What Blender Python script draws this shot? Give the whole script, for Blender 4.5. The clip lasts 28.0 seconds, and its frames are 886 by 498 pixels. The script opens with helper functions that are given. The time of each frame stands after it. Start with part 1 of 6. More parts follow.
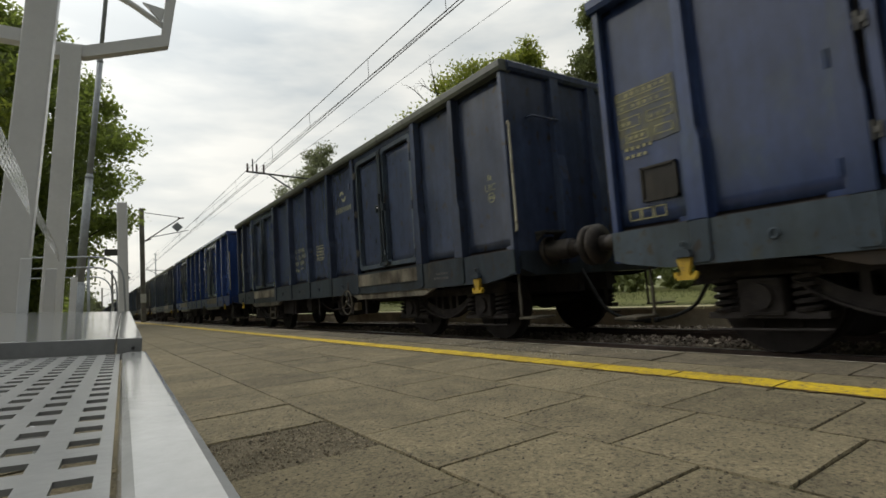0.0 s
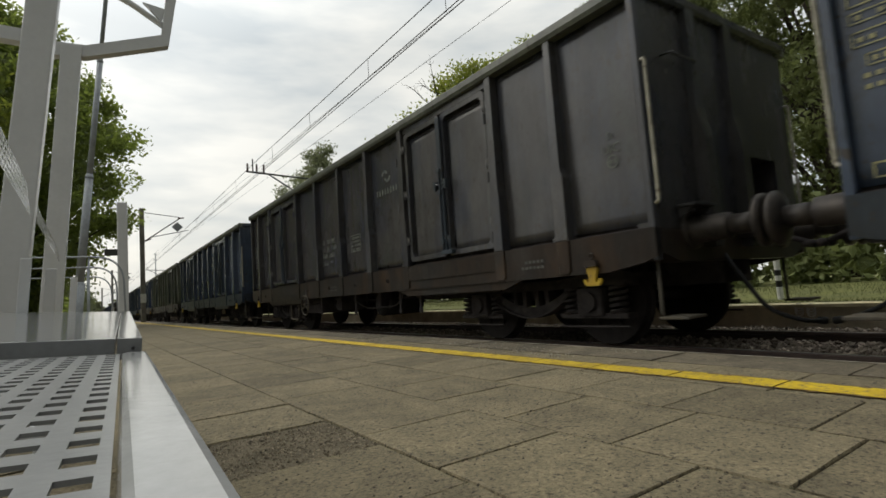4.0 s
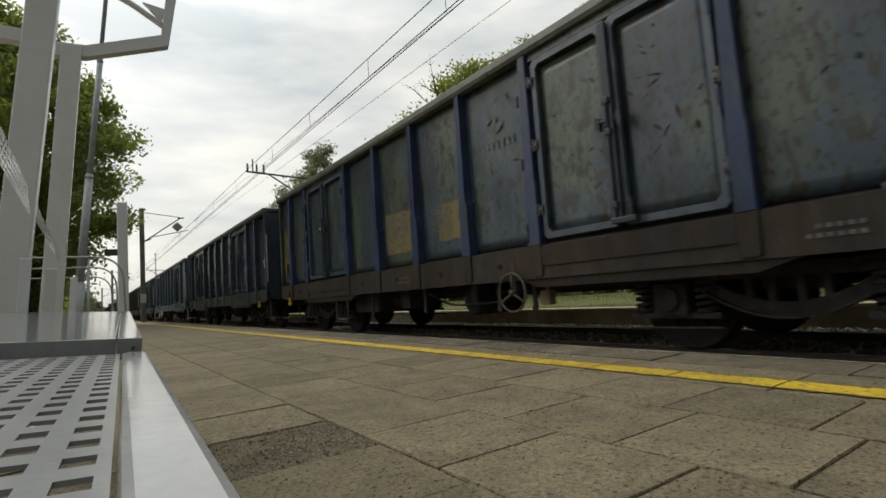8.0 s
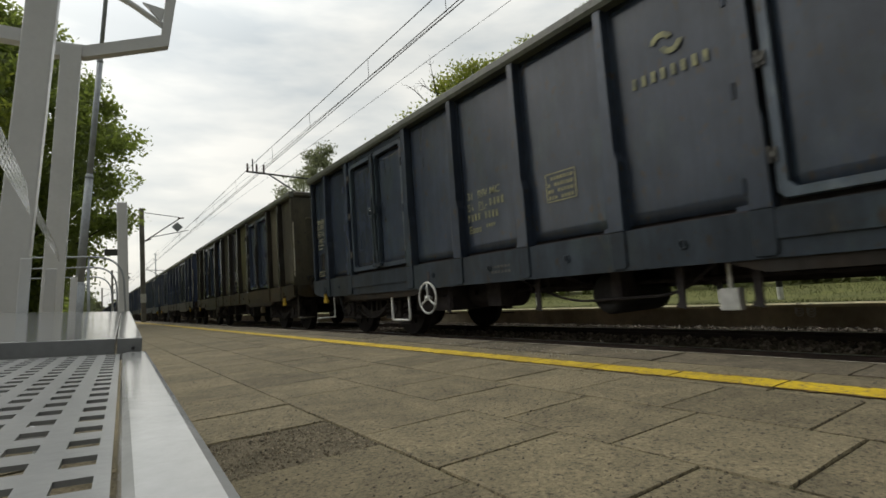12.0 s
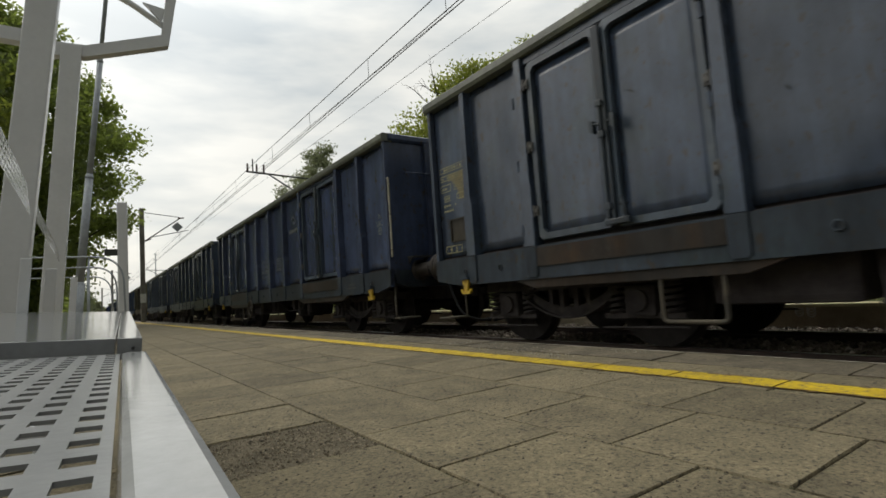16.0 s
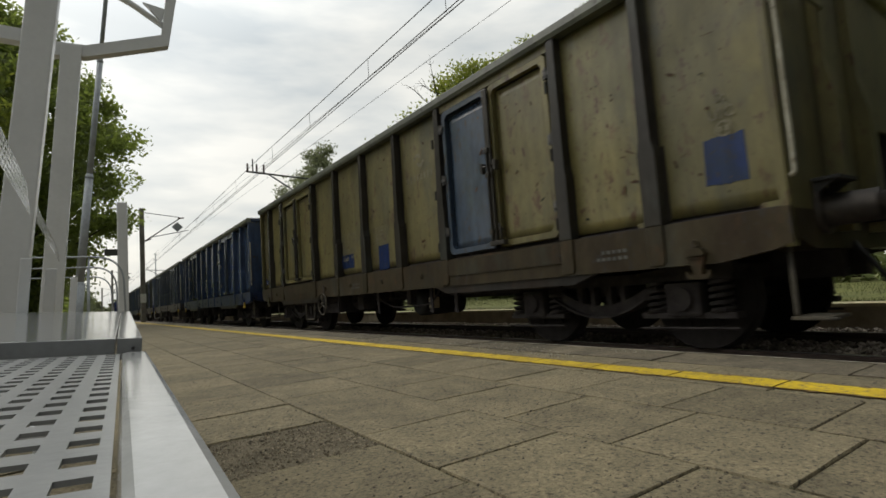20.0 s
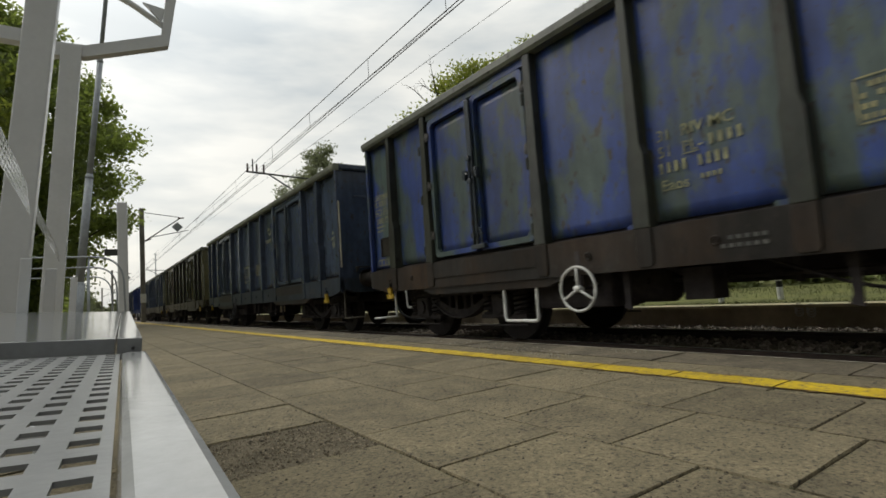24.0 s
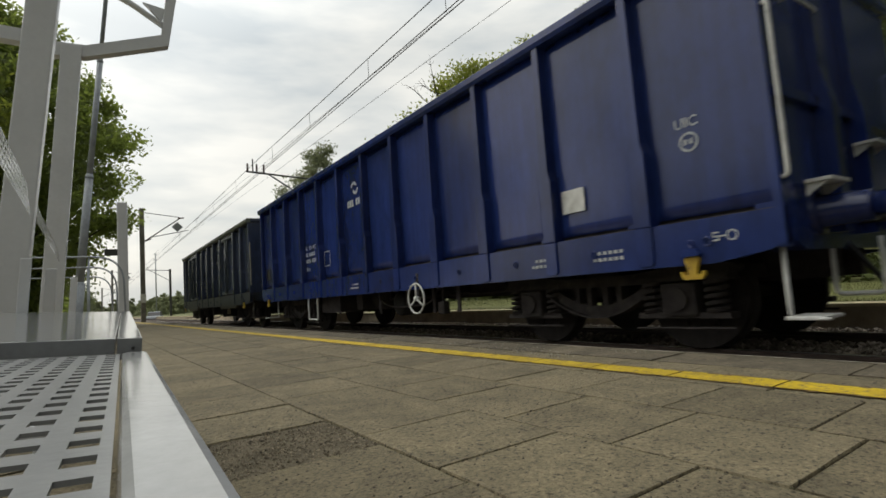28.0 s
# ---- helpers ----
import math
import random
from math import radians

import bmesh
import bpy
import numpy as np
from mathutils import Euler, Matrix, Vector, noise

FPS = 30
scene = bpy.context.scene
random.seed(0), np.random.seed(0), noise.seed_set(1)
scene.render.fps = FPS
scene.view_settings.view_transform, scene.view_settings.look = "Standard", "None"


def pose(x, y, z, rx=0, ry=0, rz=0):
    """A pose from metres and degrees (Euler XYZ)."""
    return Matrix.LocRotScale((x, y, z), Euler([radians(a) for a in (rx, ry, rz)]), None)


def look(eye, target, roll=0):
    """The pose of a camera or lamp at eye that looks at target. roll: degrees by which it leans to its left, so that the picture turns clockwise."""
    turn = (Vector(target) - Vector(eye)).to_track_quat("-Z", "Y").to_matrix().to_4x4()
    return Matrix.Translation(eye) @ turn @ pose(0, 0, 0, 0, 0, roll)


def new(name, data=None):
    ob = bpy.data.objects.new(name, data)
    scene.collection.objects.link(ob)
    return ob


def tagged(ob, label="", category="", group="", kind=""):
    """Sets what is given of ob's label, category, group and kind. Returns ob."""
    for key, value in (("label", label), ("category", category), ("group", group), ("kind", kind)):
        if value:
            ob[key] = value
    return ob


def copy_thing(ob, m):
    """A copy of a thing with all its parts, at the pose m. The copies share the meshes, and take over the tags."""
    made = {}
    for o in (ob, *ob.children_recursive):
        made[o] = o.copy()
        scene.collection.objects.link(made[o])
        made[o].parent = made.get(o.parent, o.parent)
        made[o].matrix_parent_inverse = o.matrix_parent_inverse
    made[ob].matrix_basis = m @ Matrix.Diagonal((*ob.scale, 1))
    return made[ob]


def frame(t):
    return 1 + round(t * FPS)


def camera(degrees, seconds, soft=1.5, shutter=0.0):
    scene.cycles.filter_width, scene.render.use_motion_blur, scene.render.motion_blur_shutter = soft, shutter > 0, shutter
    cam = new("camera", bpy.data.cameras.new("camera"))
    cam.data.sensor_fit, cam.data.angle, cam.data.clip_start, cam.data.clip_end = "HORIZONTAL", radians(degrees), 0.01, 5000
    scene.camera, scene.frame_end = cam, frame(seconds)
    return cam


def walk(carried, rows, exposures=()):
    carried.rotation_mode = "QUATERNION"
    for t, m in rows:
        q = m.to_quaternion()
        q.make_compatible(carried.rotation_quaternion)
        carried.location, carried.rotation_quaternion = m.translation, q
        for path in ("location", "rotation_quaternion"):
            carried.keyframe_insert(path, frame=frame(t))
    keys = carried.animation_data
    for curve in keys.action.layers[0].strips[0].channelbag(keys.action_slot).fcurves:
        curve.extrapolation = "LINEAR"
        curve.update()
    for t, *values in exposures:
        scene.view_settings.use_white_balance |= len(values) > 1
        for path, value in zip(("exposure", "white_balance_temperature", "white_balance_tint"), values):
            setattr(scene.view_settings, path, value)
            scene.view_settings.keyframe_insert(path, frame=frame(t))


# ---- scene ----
cam = camera(81.55, 28.0, soft=1.6, shutter=0.08)
EYE = (0.0, 0.0, 0.5)
AHEAD = (0.5678, 0.8187, 0.5851)
walk(cam, [(0.0, look(EYE, AHEAD, -4.045)), (28.0, look(EYE, AHEAD, -4.045))], exposures=[(0.0, 0.0), (28.0, 0.0)])

# ---- world, sun ----
SUN_TURN, SUN_UP = radians(-30), radians(42)     # sun stands high ahead on the platform side, veiled by cloud


def build_world():
    world = bpy.data.worlds.new("overcast_sky")
    world.use_nodes = True
    scene.world = world
    nt = world.node_tree
    nt.nodes.clear()
    n, l = nt.nodes.new, nt.links.new
    out, bg = n("ShaderNodeOutputWorld"), n("ShaderNodeBackground")
    sky = n("ShaderNodeTexSky")
    sky.sky_type, sky.sun_disc = "NISHITA", False
    sky.sun_elevation, sky.sun_rotation = SUN_UP, SUN_TURN
    sky.dust_density, sky.air_density = 4.0, 1.2
    dim = n("ShaderNodeVectorMath")
    dim.operation = "SCALE"
    dim.inputs["Scale"].default_value = 0.012
    l(sky.outputs[0], dim.inputs[0])
    tc, mp = n("ShaderNodeTexCoord"), n("ShaderNodeMapping")
    mp.inputs["Scale"].default_value = (1.2, 1.2, 4.2)
    mp.inputs["Rotation"].default_value = (0.0, radians(8), radians(25))
    l(tc.outputs["Generated"], mp.inputs[0])
    cloud, fine = n("ShaderNodeTexNoise"), n("ShaderNodeTexNoise")
    cloud.inputs["Scale"].default_value, cloud.inputs["Detail"].default_value = 1.9, 5.0
    cloud.inputs["Roughness"].default_value = 0.52
    fine.inputs["Scale"].default_value, fine.inputs["Detail"].default_value = 5.0, 4.0
    l(mp.outputs[0], cloud.inputs[0])
    l(mp.outputs[0], fine.inputs[0])
    add = n("ShaderNodeMix")
    add.data_type = "FLOAT"
    add.inputs[0].default_value = 0.16
    l(cloud.outputs["Fac"], add.inputs[2])
    l(fine.outputs["Fac"], add.inputs[3])
    ramp = n("ShaderNodeValToRGB")
    e = ramp.color_ramp.elements
    e[0].position, e[0].color = 0.38, (0.44, 0.485, 0.50, 1)
    e[1].position, e[1].color = 0.60, (0.82, 0.808, 0.745, 1)
    l(add.outputs[0], ramp.inputs[0])
    # the veiled sun: a wide bright glow in the cloud round its direction
    dot = n("ShaderNodeVectorMath")
    dot.operation = "DOT_PRODUCT"
    dot.inputs[1].default_value = (math.sin(-SUN_TURN) * -math.cos(SUN_UP), math.cos(SUN_TURN) * math.cos(SUN_UP), math.sin(SUN_UP))
    l(tc.outputs["Generated"], dot.inputs[0])
    glow = n("ShaderNodeMapRange")
    glow.interpolation_type = "SMOOTHSTEP"
    glow.inputs["From Min"].default_value, glow.inputs["From Max"].default_value = 0.62, 1.0
    glow.inputs["To Min"].default_value, glow.inputs["To Max"].default_value = 0.0, 0.43
    l(dot.outputs["Value"], glow.inputs[0])
    warm = n("ShaderNodeVectorMath")
    warm.operation = "SCALE"
    warm.inputs[0].default_value = (1.0, 0.985, 0.93)
    l(glow.outputs[0], warm.inputs["Scale"])
    s1, s2 = n("ShaderNodeVectorMath"), n("ShaderNodeVectorMath")
    l(ramp.outputs[0], s1.inputs[0])
    l(warm.outputs[0], s1.inputs[1])
    l(s1.outputs[0], s2.inputs[0])
    l(dim.outputs[0], s2.inputs[1])
    # an overcast sky grows brighter towards the zenith
    sep, lift, rise = n("ShaderNodeSeparateXYZ"), n("ShaderNodeMapRange"), n("ShaderNodeVectorMath")
    l(tc.outputs["Generated"], sep.inputs[0])
    l(sep.outputs["Z"], lift.inputs[0])
    lift.inputs["From Min"].default_value, lift.inputs["From Max"].default_value = 0.45, 1.0
    lift.inputs["To Min"].default_value, lift.inputs["To Max"].default_value = 1.0, 2.3
    rise.operation = "SCALE"
    l(s2.outputs[0], rise.inputs[0])
    l(lift.outputs[0], rise.inputs["Scale"])
    # unseen sky towards the other end of the line, dimmed to darken faces turned there
    thick, dull = n("ShaderNodeMapRange"), n("ShaderNodeVectorMath")
    thick.interpolation_type = "SMOOTHSTEP"
    l(sep.outputs["Y"], thick.inputs[0])
    thick.inputs["From Min"].default_value, thick.inputs["From Max"].default_value = -0.65, 0.25
    thick.inputs["To Min"].default_value, thick.inputs["To Max"].default_value = 0.36, 1.0
    dull.operation = "SCALE"
    l(rise.outputs[0], dull.inputs[0])
    l(thick.outputs[0], dull.inputs["Scale"])
    l(dull.outputs[0], bg.inputs[0])
    bg.inputs[1].default_value = 1.04
    l(bg.outputs[0], out.inputs[0])


build_world()
sun = new("sun", bpy.data.lights.new("sun", "SUN"))
sun.data.energy, sun.data.angle, sun.data.color = 0.62, radians(30), (1.0, 0.96, 0.88)
SUN_WAY = Vector((math.sin(SUN_TURN) * math.cos(SUN_UP), math.cos(SUN_TURN) * math.cos(SUN_UP), math.sin(SUN_UP)))
sun.matrix_world = look(SUN_WAY * 50, (0, 0, 0))


# ---- materials ----
def mat(name, base, second=None, scale=6.0, rough=0.7, metal=0.0, bump=0.0, bump_scale=60.0, low=0.4, high=0.62, third=None,
        third_scale=30.0, third_low=0.55, third_high=0.7, stretch=(1, 1, 1), spec=0.4, per_piece=0.0, shift=0.0, streak=0.0, blotch=0.0,
        fourth=None, fourth_scale=1.0, fourth_low=0.5, fourth_high=0.7, spots=None, spot_scale=11.0, speckle=0.07, spot_low=0.62):
    """Paint or stone in two or three colours that change by noise at two scales, in object space, with fine relief."""
    m = bpy.data.materials.new(name)
    m.use_nodes = True
    nt = m.node_tree
    n, l = nt.nodes.new, nt.links.new
    b = nt.nodes["Principled BSDF"]
    b.inputs["Roughness"].default_value, b.inputs["Metallic"].default_value = rough, metal
    b.inputs["Specular IOR Level"].default_value = spec
    tc, mp = n("ShaderNodeTexCoord"), n("ShaderNodeMapping")
    mp.inputs["Scale"].default_value = stretch
    mp.inputs["Location"].default_value = (shift, shift * 0.7, shift * 0.3)
    where = tc.outputs["Object"]
    if per_piece:
        # every piece takes its own stretch of the pattern
        own, far_off, moved = n("ShaderNodeObjectInfo"), n("ShaderNodeVectorMath"), n("ShaderNodeVectorMath")
        far_off.operation = "SCALE"
        far_off.inputs[0].default_value = (31.0, 17.0, 23.0)
        l(own.outputs["Random"], far_off.inputs["Scale"])
        l(where, moved.inputs[0])
        l(far_off.outputs[0], moved.inputs[1])
        where = moved.outputs[0]
    l(where, mp.inputs[0])

    def noise_of(s, detail=6.0, rough_=0.6):
        t = n("ShaderNodeTexNoise")
        t.inputs["Scale"].default_value, t.inputs["Detail"].default_value, t.inputs["Roughness"].default_value = s, detail, rough_
        l(mp.outputs[0], t.inputs[0])
        return t.outputs["Fac"]

    def step(fac, a, c):
        r = n("ShaderNodeMapRange")
        r.inputs["From Min"].default_value, r.inputs["From Max"].default_value = a, c
        l(fac, r.inputs[0])
        return r.outputs[0]

    def mix(fac, a, c):
        x = n("ShaderNodeMix")
        x.data_type = "RGBA"
        l(fac, x.inputs[0])
        for sock, v in ((x.inputs[6], a), (x.inputs[7], c)):
            if isinstance(v, tuple):
                sock.default_value = (*v, 1)
            else:
                l(v, sock)
        return x.outputs[2]

    second = second or tuple(0.75 * c for c in base)
    col = mix(step(noise_of(scale), low, high), base, second)
    if third:
        col = mix(step(noise_of(third_scale, 8.0, 0.7), third_low, third_high), col, third)
    if fourth:
        col = mix(step(noise_of(fourth_scale, 5.0, 0.65), fourth_low, fourth_high), col, fourth)
    if spots:
        col = mix(step(noise_of(spot_scale, 3.0, 0.5), spot_low, spot_low + 0.07), col, spots)
        col = mix(step(noise_of(spot_scale * 3.1, 2.0, 0.5), spot_low + 0.02, spot_low + 0.09), col, spots)
    grain = noise_of(bump_scale * 0.6, 4.0)
    val = n("ShaderNodeHueSaturation")
    l(col, val.inputs["Color"])
    v = n("ShaderNodeMapRange")
    v.inputs["To Min"].default_value, v.inputs["To Max"].default_value = 1 - speckle * 1.4, 1 + speckle * 1.4
    v.inputs["From Min"].default_value, v.inputs["From Max"].default_value = 0.25, 0.75
    l(grain, v.inputs[0])
    last = v.outputs[0]

    def times(fac, a, c, lo, hi, src):
        r, q = n("ShaderNodeMapRange"), n("ShaderNodeMath")
        r.inputs["From Min"].default_value, r.inputs["From Max"].default_value = lo, hi
        r.inputs["To Min"].default_value, r.inputs["To Max"].default_value = a, c
        q.operation = "MULTIPLY"
        l(fac, r.inputs[0])
        l(src, q.inputs[0])
        l(r.outputs[0], q.inputs[1])
        return q.outputs[0]
    if streak:
        m2, t2 = n("ShaderNodeMapping"), n("ShaderNodeTexNoise")
        m2.inputs["Scale"].default_value = (9, 9, 0.55)
        m2.inputs["Location"].default_value = (shift, 0, 0)
        t2.inputs["Scale"].default_value, t2.inputs["Detail"].default_value = 1.0, 5.0
        l(where, m2.inputs[0])
        l(m2.outputs[0], t2.inputs[0])
        last = times(t2.outputs["Fac"], 1 + streak, 1 - streak, 0.35, 0.65, last)
    if blotch:
        last = times(noise_of(0.55, 3.0, 0.5), 1 - blotch, 1 + blotch, 0.35, 0.65, last)
        last = times(noise_of(4.5, 5.0, 0.65), 1 - blotch * 0.7, 1 + blotch * 0.7, 0.35, 0.65, last)
    if per_piece:
        info, pr, mul = n("ShaderNodeObjectInfo"), n("ShaderNodeMapRange"), n("ShaderNodeMath")
        pr.inputs["To Min"].default_value, pr.inputs["To Max"].default_value = 1 - per_piece, 1 + per_piece
        l(info.outputs["Random"], pr.inputs[0])
        mul.operation = "MULTIPLY"
        l(last, mul.inputs[0])
        l(pr.outputs[0], mul.inputs[1])
        l(mul.outputs[0], val.inputs["Value"])
    else:
        l(last, val.inputs["Value"])
    l(val.outputs[0], b.inputs["Base Color"])
    if bump:
        bp = n("ShaderNodeBump")
        bp.inputs["Strength"].default_value, bp.inputs["Distance"].default_value = bump, 0.01
        l(noise_of(bump_scale, 5.0), bp.inputs["Height"])
        l(bp.outputs[0], b.inputs["Normal"])
    return m


CONCRETE = mat("slab_concrete", (0.216, 0.180, 0.108), (0.158, 0.132, 0.080), 7.0, 0.9, 0, 1.0, 120, 0.36, 0.66, (0.062, 0.051, 0.033), 40, 0.56, 0.66, per_piece=0.11, blotch=0.11, fourth=(0.128, 0.108, 0.066), fourth_scale=3.0, fourth_low=0.50, fourth_high=0.74, spots=(0.055, 0.047, 0.031), spot_scale=62.0, speckle=0.30, spot_low=0.60)
EDGE_CONCRETE = mat("edge_concrete", (0.130, 0.108, 0.073), (0.080, 0.068, 0.045), 5, 0.9, 0, 0.6, 120, third=(0.26, 0.24, 0.20), third_scale=9, third_low=0.63, third_high=0.75, per_piece=0.12, blotch=0.18, speckle=0.3, spots=(0.05, 0.042, 0.028), spot_scale=30.0)
EDGE_WORN_LIT = mat("edge_worn_lit", (0.34, 0.31, 0.25), (0.17, 0.145, 0.10), 4, 0.9, 0, 0.4, 90)
JOINT = mat("joint_soil", (0.055, 0.048, 0.032), (0.036, 0.038, 0.022), 8, 0.95, 0, 0.8, 90)
GRAVEL = mat("patch_gravel", (0.13, 0.107, 0.067), (0.08, 0.067, 0.04), 7, 0.95, 0, 1.0, 80, third=(0.20, 0.165, 0.105), third_scale=55, third_low=0.57, third_high=0.66)
YELLOW = mat("line_yellow", (0.56, 0.395, 0.012), (0.41, 0.28, 0.012), 5, 0.75, 0, 0.4, 120, third=(0.15, 0.115, 0.05), third_scale=36, third_low=0.535, third_high=0.62, blotch=0.16, speckle=0.2)
LINE_OLD = mat("line_old_ochre", (0.20, 0.115, 0.03), (0.10, 0.072, 0.035), 14, 0.85, 0, 0.4, 120, third=(0.07, 0.055, 0.035), third_scale=40, third_low=0.5, third_high=0.62)
BALLAST = mat("ballast_stone", (0.17, 0.132, 0.102), (0.10, 0.078, 0.062), 3, 0.95, 0, 0.7, 60, third=(0.22, 0.20, 0.18), third_scale=14)
RAIL_STEEL = mat("rail_rust", (0.060, 0.042, 0.034), (0.042, 0.030, 0.026), 8, 0.6, 0.4, 0.3, 80)
RAIL_TOP = mat("rail_tread", (0.35, 0.34, 0.33), (0.25, 0.24, 0.24), 8, 0.3, 0.9)
SLEEPER = mat("sleeper_concrete", (0.16, 0.15, 0.13), None, 5, 0.9, 0, 0.4)
GRASS = mat("grass", (0.13, 0.14, 0.035), (0.09, 0.098, 0.028), 1.5, 0.9, 0, 0.8, 30, third=(0.22, 0.19, 0.07), third_scale=6)
FIELD = mat("field_ground", (0.085, 0.10, 0.035), (0.10, 0.095, 0.05), 0.3, 0.95, 0, 0.6, 20)
WALL_GREY = mat("platform_wall", (0.48, 0.41, 0.30), (0.36, 0.31, 0.22), 2.0, 0.9, 0, 0.4, 80, third=(0.38, 0.33, 0.25), third_scale=5, blotch=0.2)
LIGHT_EDGE = mat("platform_lip", (0.62, 0.55, 0.33), (0.45, 0.40, 0.25), 4, 0.85, 0, 0.3)
POST_GREY = mat("post_grey_paint", (0.64, 0.648, 0.652), (0.60, 0.607, 0.612), 3, 0.30, 0.0, 0.03, 60, spec=0.5, speckle=0.025)
SEAT_GREY = mat("seat_grey_paint", (0.225, 0.23, 0.23), (0.195, 0.20, 0.202), 14, 0.28, 0.0, 0.04, 200, third=(0.20, 0.20, 0.195), third_scale=90, third_low=0.62, third_high=0.75, spec=0.5)
RIM_WHITE = mat("rim_pale_paint", (0.30, 0.305, 0.30), (0.265, 0.27, 0.267), 10, 0.13, 0.0, 0.03, 150, spec=0.55)
GALV = mat("galvanised_steel", (0.34, 0.365, 0.385), (0.28, 0.30, 0.32), 9, 0.65, 0.0, 0.05, 80)
MAST_CONCRETE = mat("mast_concrete", (0.20, 0.19, 0.165), (0.14, 0.13, 0.11), 3, 0.9, 0, 0.3, 60, blotch=0.15)
PLATE_GREY = mat("plate_grey_paint", (0.185, 0.19, 0.19), (0.16, 0.165, 0.165), 10, 0.09, 0.0, 0.02, 150, spec=0.5)
DARK_STEEL = mat("mast_steel", (0.075, 0.08, 0.07), (0.05, 0.05, 0.045), 6, 0.7, 0.2, 0.2, 60)
WIRE = mat("wire_copper_dark", (0.06, 0.055, 0.05), None, 20, 0.6, 0.5)
INSULATOR = mat("insulator_brown", (0.08, 0.045, 0.03), None, 20, 0.3)
BARK = mat("bark", (0.085, 0.07, 0.05), (0.05, 0.042, 0.032), 7, 0.95, 0, 0.9, 40, stretch=(1, 1, 0.25))
LEAF_DARK = mat("leaf_dark", (0.088, 0.115, 0.042), (0.112, 0.135, 0.05), 1.5, 0.6, per_piece=0.1)
LEAF_LIGHT = mat("leaf_light", (0.15, 0.19, 0.035), (0.10, 0.14, 0.03), 1.2, 0.6, per_piece=0.1)


def let_light_through(m, tint, share):
    """Thin leaves: part of the light that falls on one side leaves by the other."""
    nt = m.node_tree
    b = nt.nodes["Principled BSDF"]
    t, mix = nt.nodes.new("ShaderNodeBsdfTranslucent"), nt.nodes.new("ShaderNodeMixShader")
    t.inputs["Color"].default_value = (*tint, 1)
    mix.inputs[0].default_value = share
    nt.links.new(b.outputs[0], mix.inputs[1])
    nt.links.new(t.outputs[0], mix.inputs[2])
    nt.links.new(mix.outputs[0], nt.nodes["Material Output"].inputs[0])


let_light_through(LEAF_DARK, (0.34, 0.42, 0.08), 0.5)
let_light_through(LEAF_LIGHT, (0.36, 0.40, 0.06), 0.5)
LEAF_MID = mat("leaf_mid", (0.14, 0.17, 0.06), (0.17, 0.195, 0.072), 0.4, 0.7)
let_light_through(LEAF_MID, (0.20, 0.23, 0.08), 0.4)
WEED = mat("weed_blades", (0.11, 0.118, 0.045), (0.085, 0.094, 0.035), 1.5, 0.8)
# LEAF_HAZE and LEAF_FAR: distance haze is put into a paler leaf colour
LEAF_HAZE = mat("leaf_haze_tint", (0.15, 0.17, 0.095), (0.18, 0.195, 0.12), 0.4, 0.8)
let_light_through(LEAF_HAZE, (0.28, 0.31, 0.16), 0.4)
LEAF_FAR = mat("leaf_far", (0.10, 0.12, 0.075), (0.13, 0.14, 0.095), 0.2, 0.8)
WHITE_PAINT = mat("white_paint", (0.66, 0.66, 0.63), (0.5, 0.5, 0.47), 9, 0.5, 0, 0.1, 60, third=(0.2, 0.18, 0.15), third_scale=16, third_low=0.62, third_high=0.72)
BLACK_PAINT = mat("black_paint", (0.02, 0.02, 0.02), None, 9, 0.5)
HOOK_YELLOW = mat("hook_yellow", (0.55, 0.38, 0.03), (0.42, 0.27, 0.03), 9, 0.5, third=(0.12, 0.09, 0.06), third_scale=20, third_low=0.6, third_high=0.7)
IRON_CREAM = mat("worn_cream_paint", (0.42, 0.40, 0.32), (0.26, 0.24, 0.18), 8, 0.6, 0, 0.1, 60, third=(0.09, 0.065, 0.045), third_scale=14, third_low=0.56, third_high=0.66)
IRON_DUSTY = mat("dusty_iron", (0.105, 0.092, 0.07), (0.065, 0.06, 0.052), 5, 0.8, 0.1, 0.2, 60, third=(0.04, 0.034, 0.03), third_scale=9, spec=0.12)
IRON_DARK = mat("dark_iron", (0.05, 0.05, 0.05), (0.035, 0.034, 0.034), 5, 0.7, 0.2, 0.2, 60, spec=0.12)
HINGE = mat("hinge_worn_iron", (0.11, 0.105, 0.095), (0.055, 0.055, 0.058), 7, 0.6, 0.1, 0.2, 60)
# underframe grime; also the painted dark behind side slots and end openings
UNDER = mat("grime_and_gap_dark", (0.072, 0.064, 0.064), (0.046, 0.041, 0.043), 5, 0.85, 0.1, 0.4, 50, spec=0.12)
BOGIE = mat("bogie_grime", (0.062, 0.055, 0.053), (0.038, 0.034, 0.034), 6, 0.8, 0.1, 0.4, 40, third=(0.085, 0.074, 0.064), third_scale=9, spec=0.12)
WHEEL = mat("wheel_steel", (0.040, 0.035, 0.034), (0.028, 0.025, 0.024), 7, 0.6, 0.2, 0.2, 40, spec=0.12)
BUFFER = mat("buffer_steel", (0.065, 0.055, 0.047), (0.035, 0.031, 0.029), 8, 0.5, 0.4, 0.2, 40, third=(0.03, 0.028, 0.028), third_scale=6)
RUBBER = mat("hose_rubber", (0.02, 0.02, 0.02), None, 10, 0.7)
MARK_WHITE = mat("stencil_white", (0.52, 0.54, 0.55), (0.32, 0.34, 0.36), 14, 0.7)
MARK_YELLOW = mat("stencil_yellow", (0.32, 0.315, 0.17), (0.12, 0.125, 0.09), 9, 0.7)
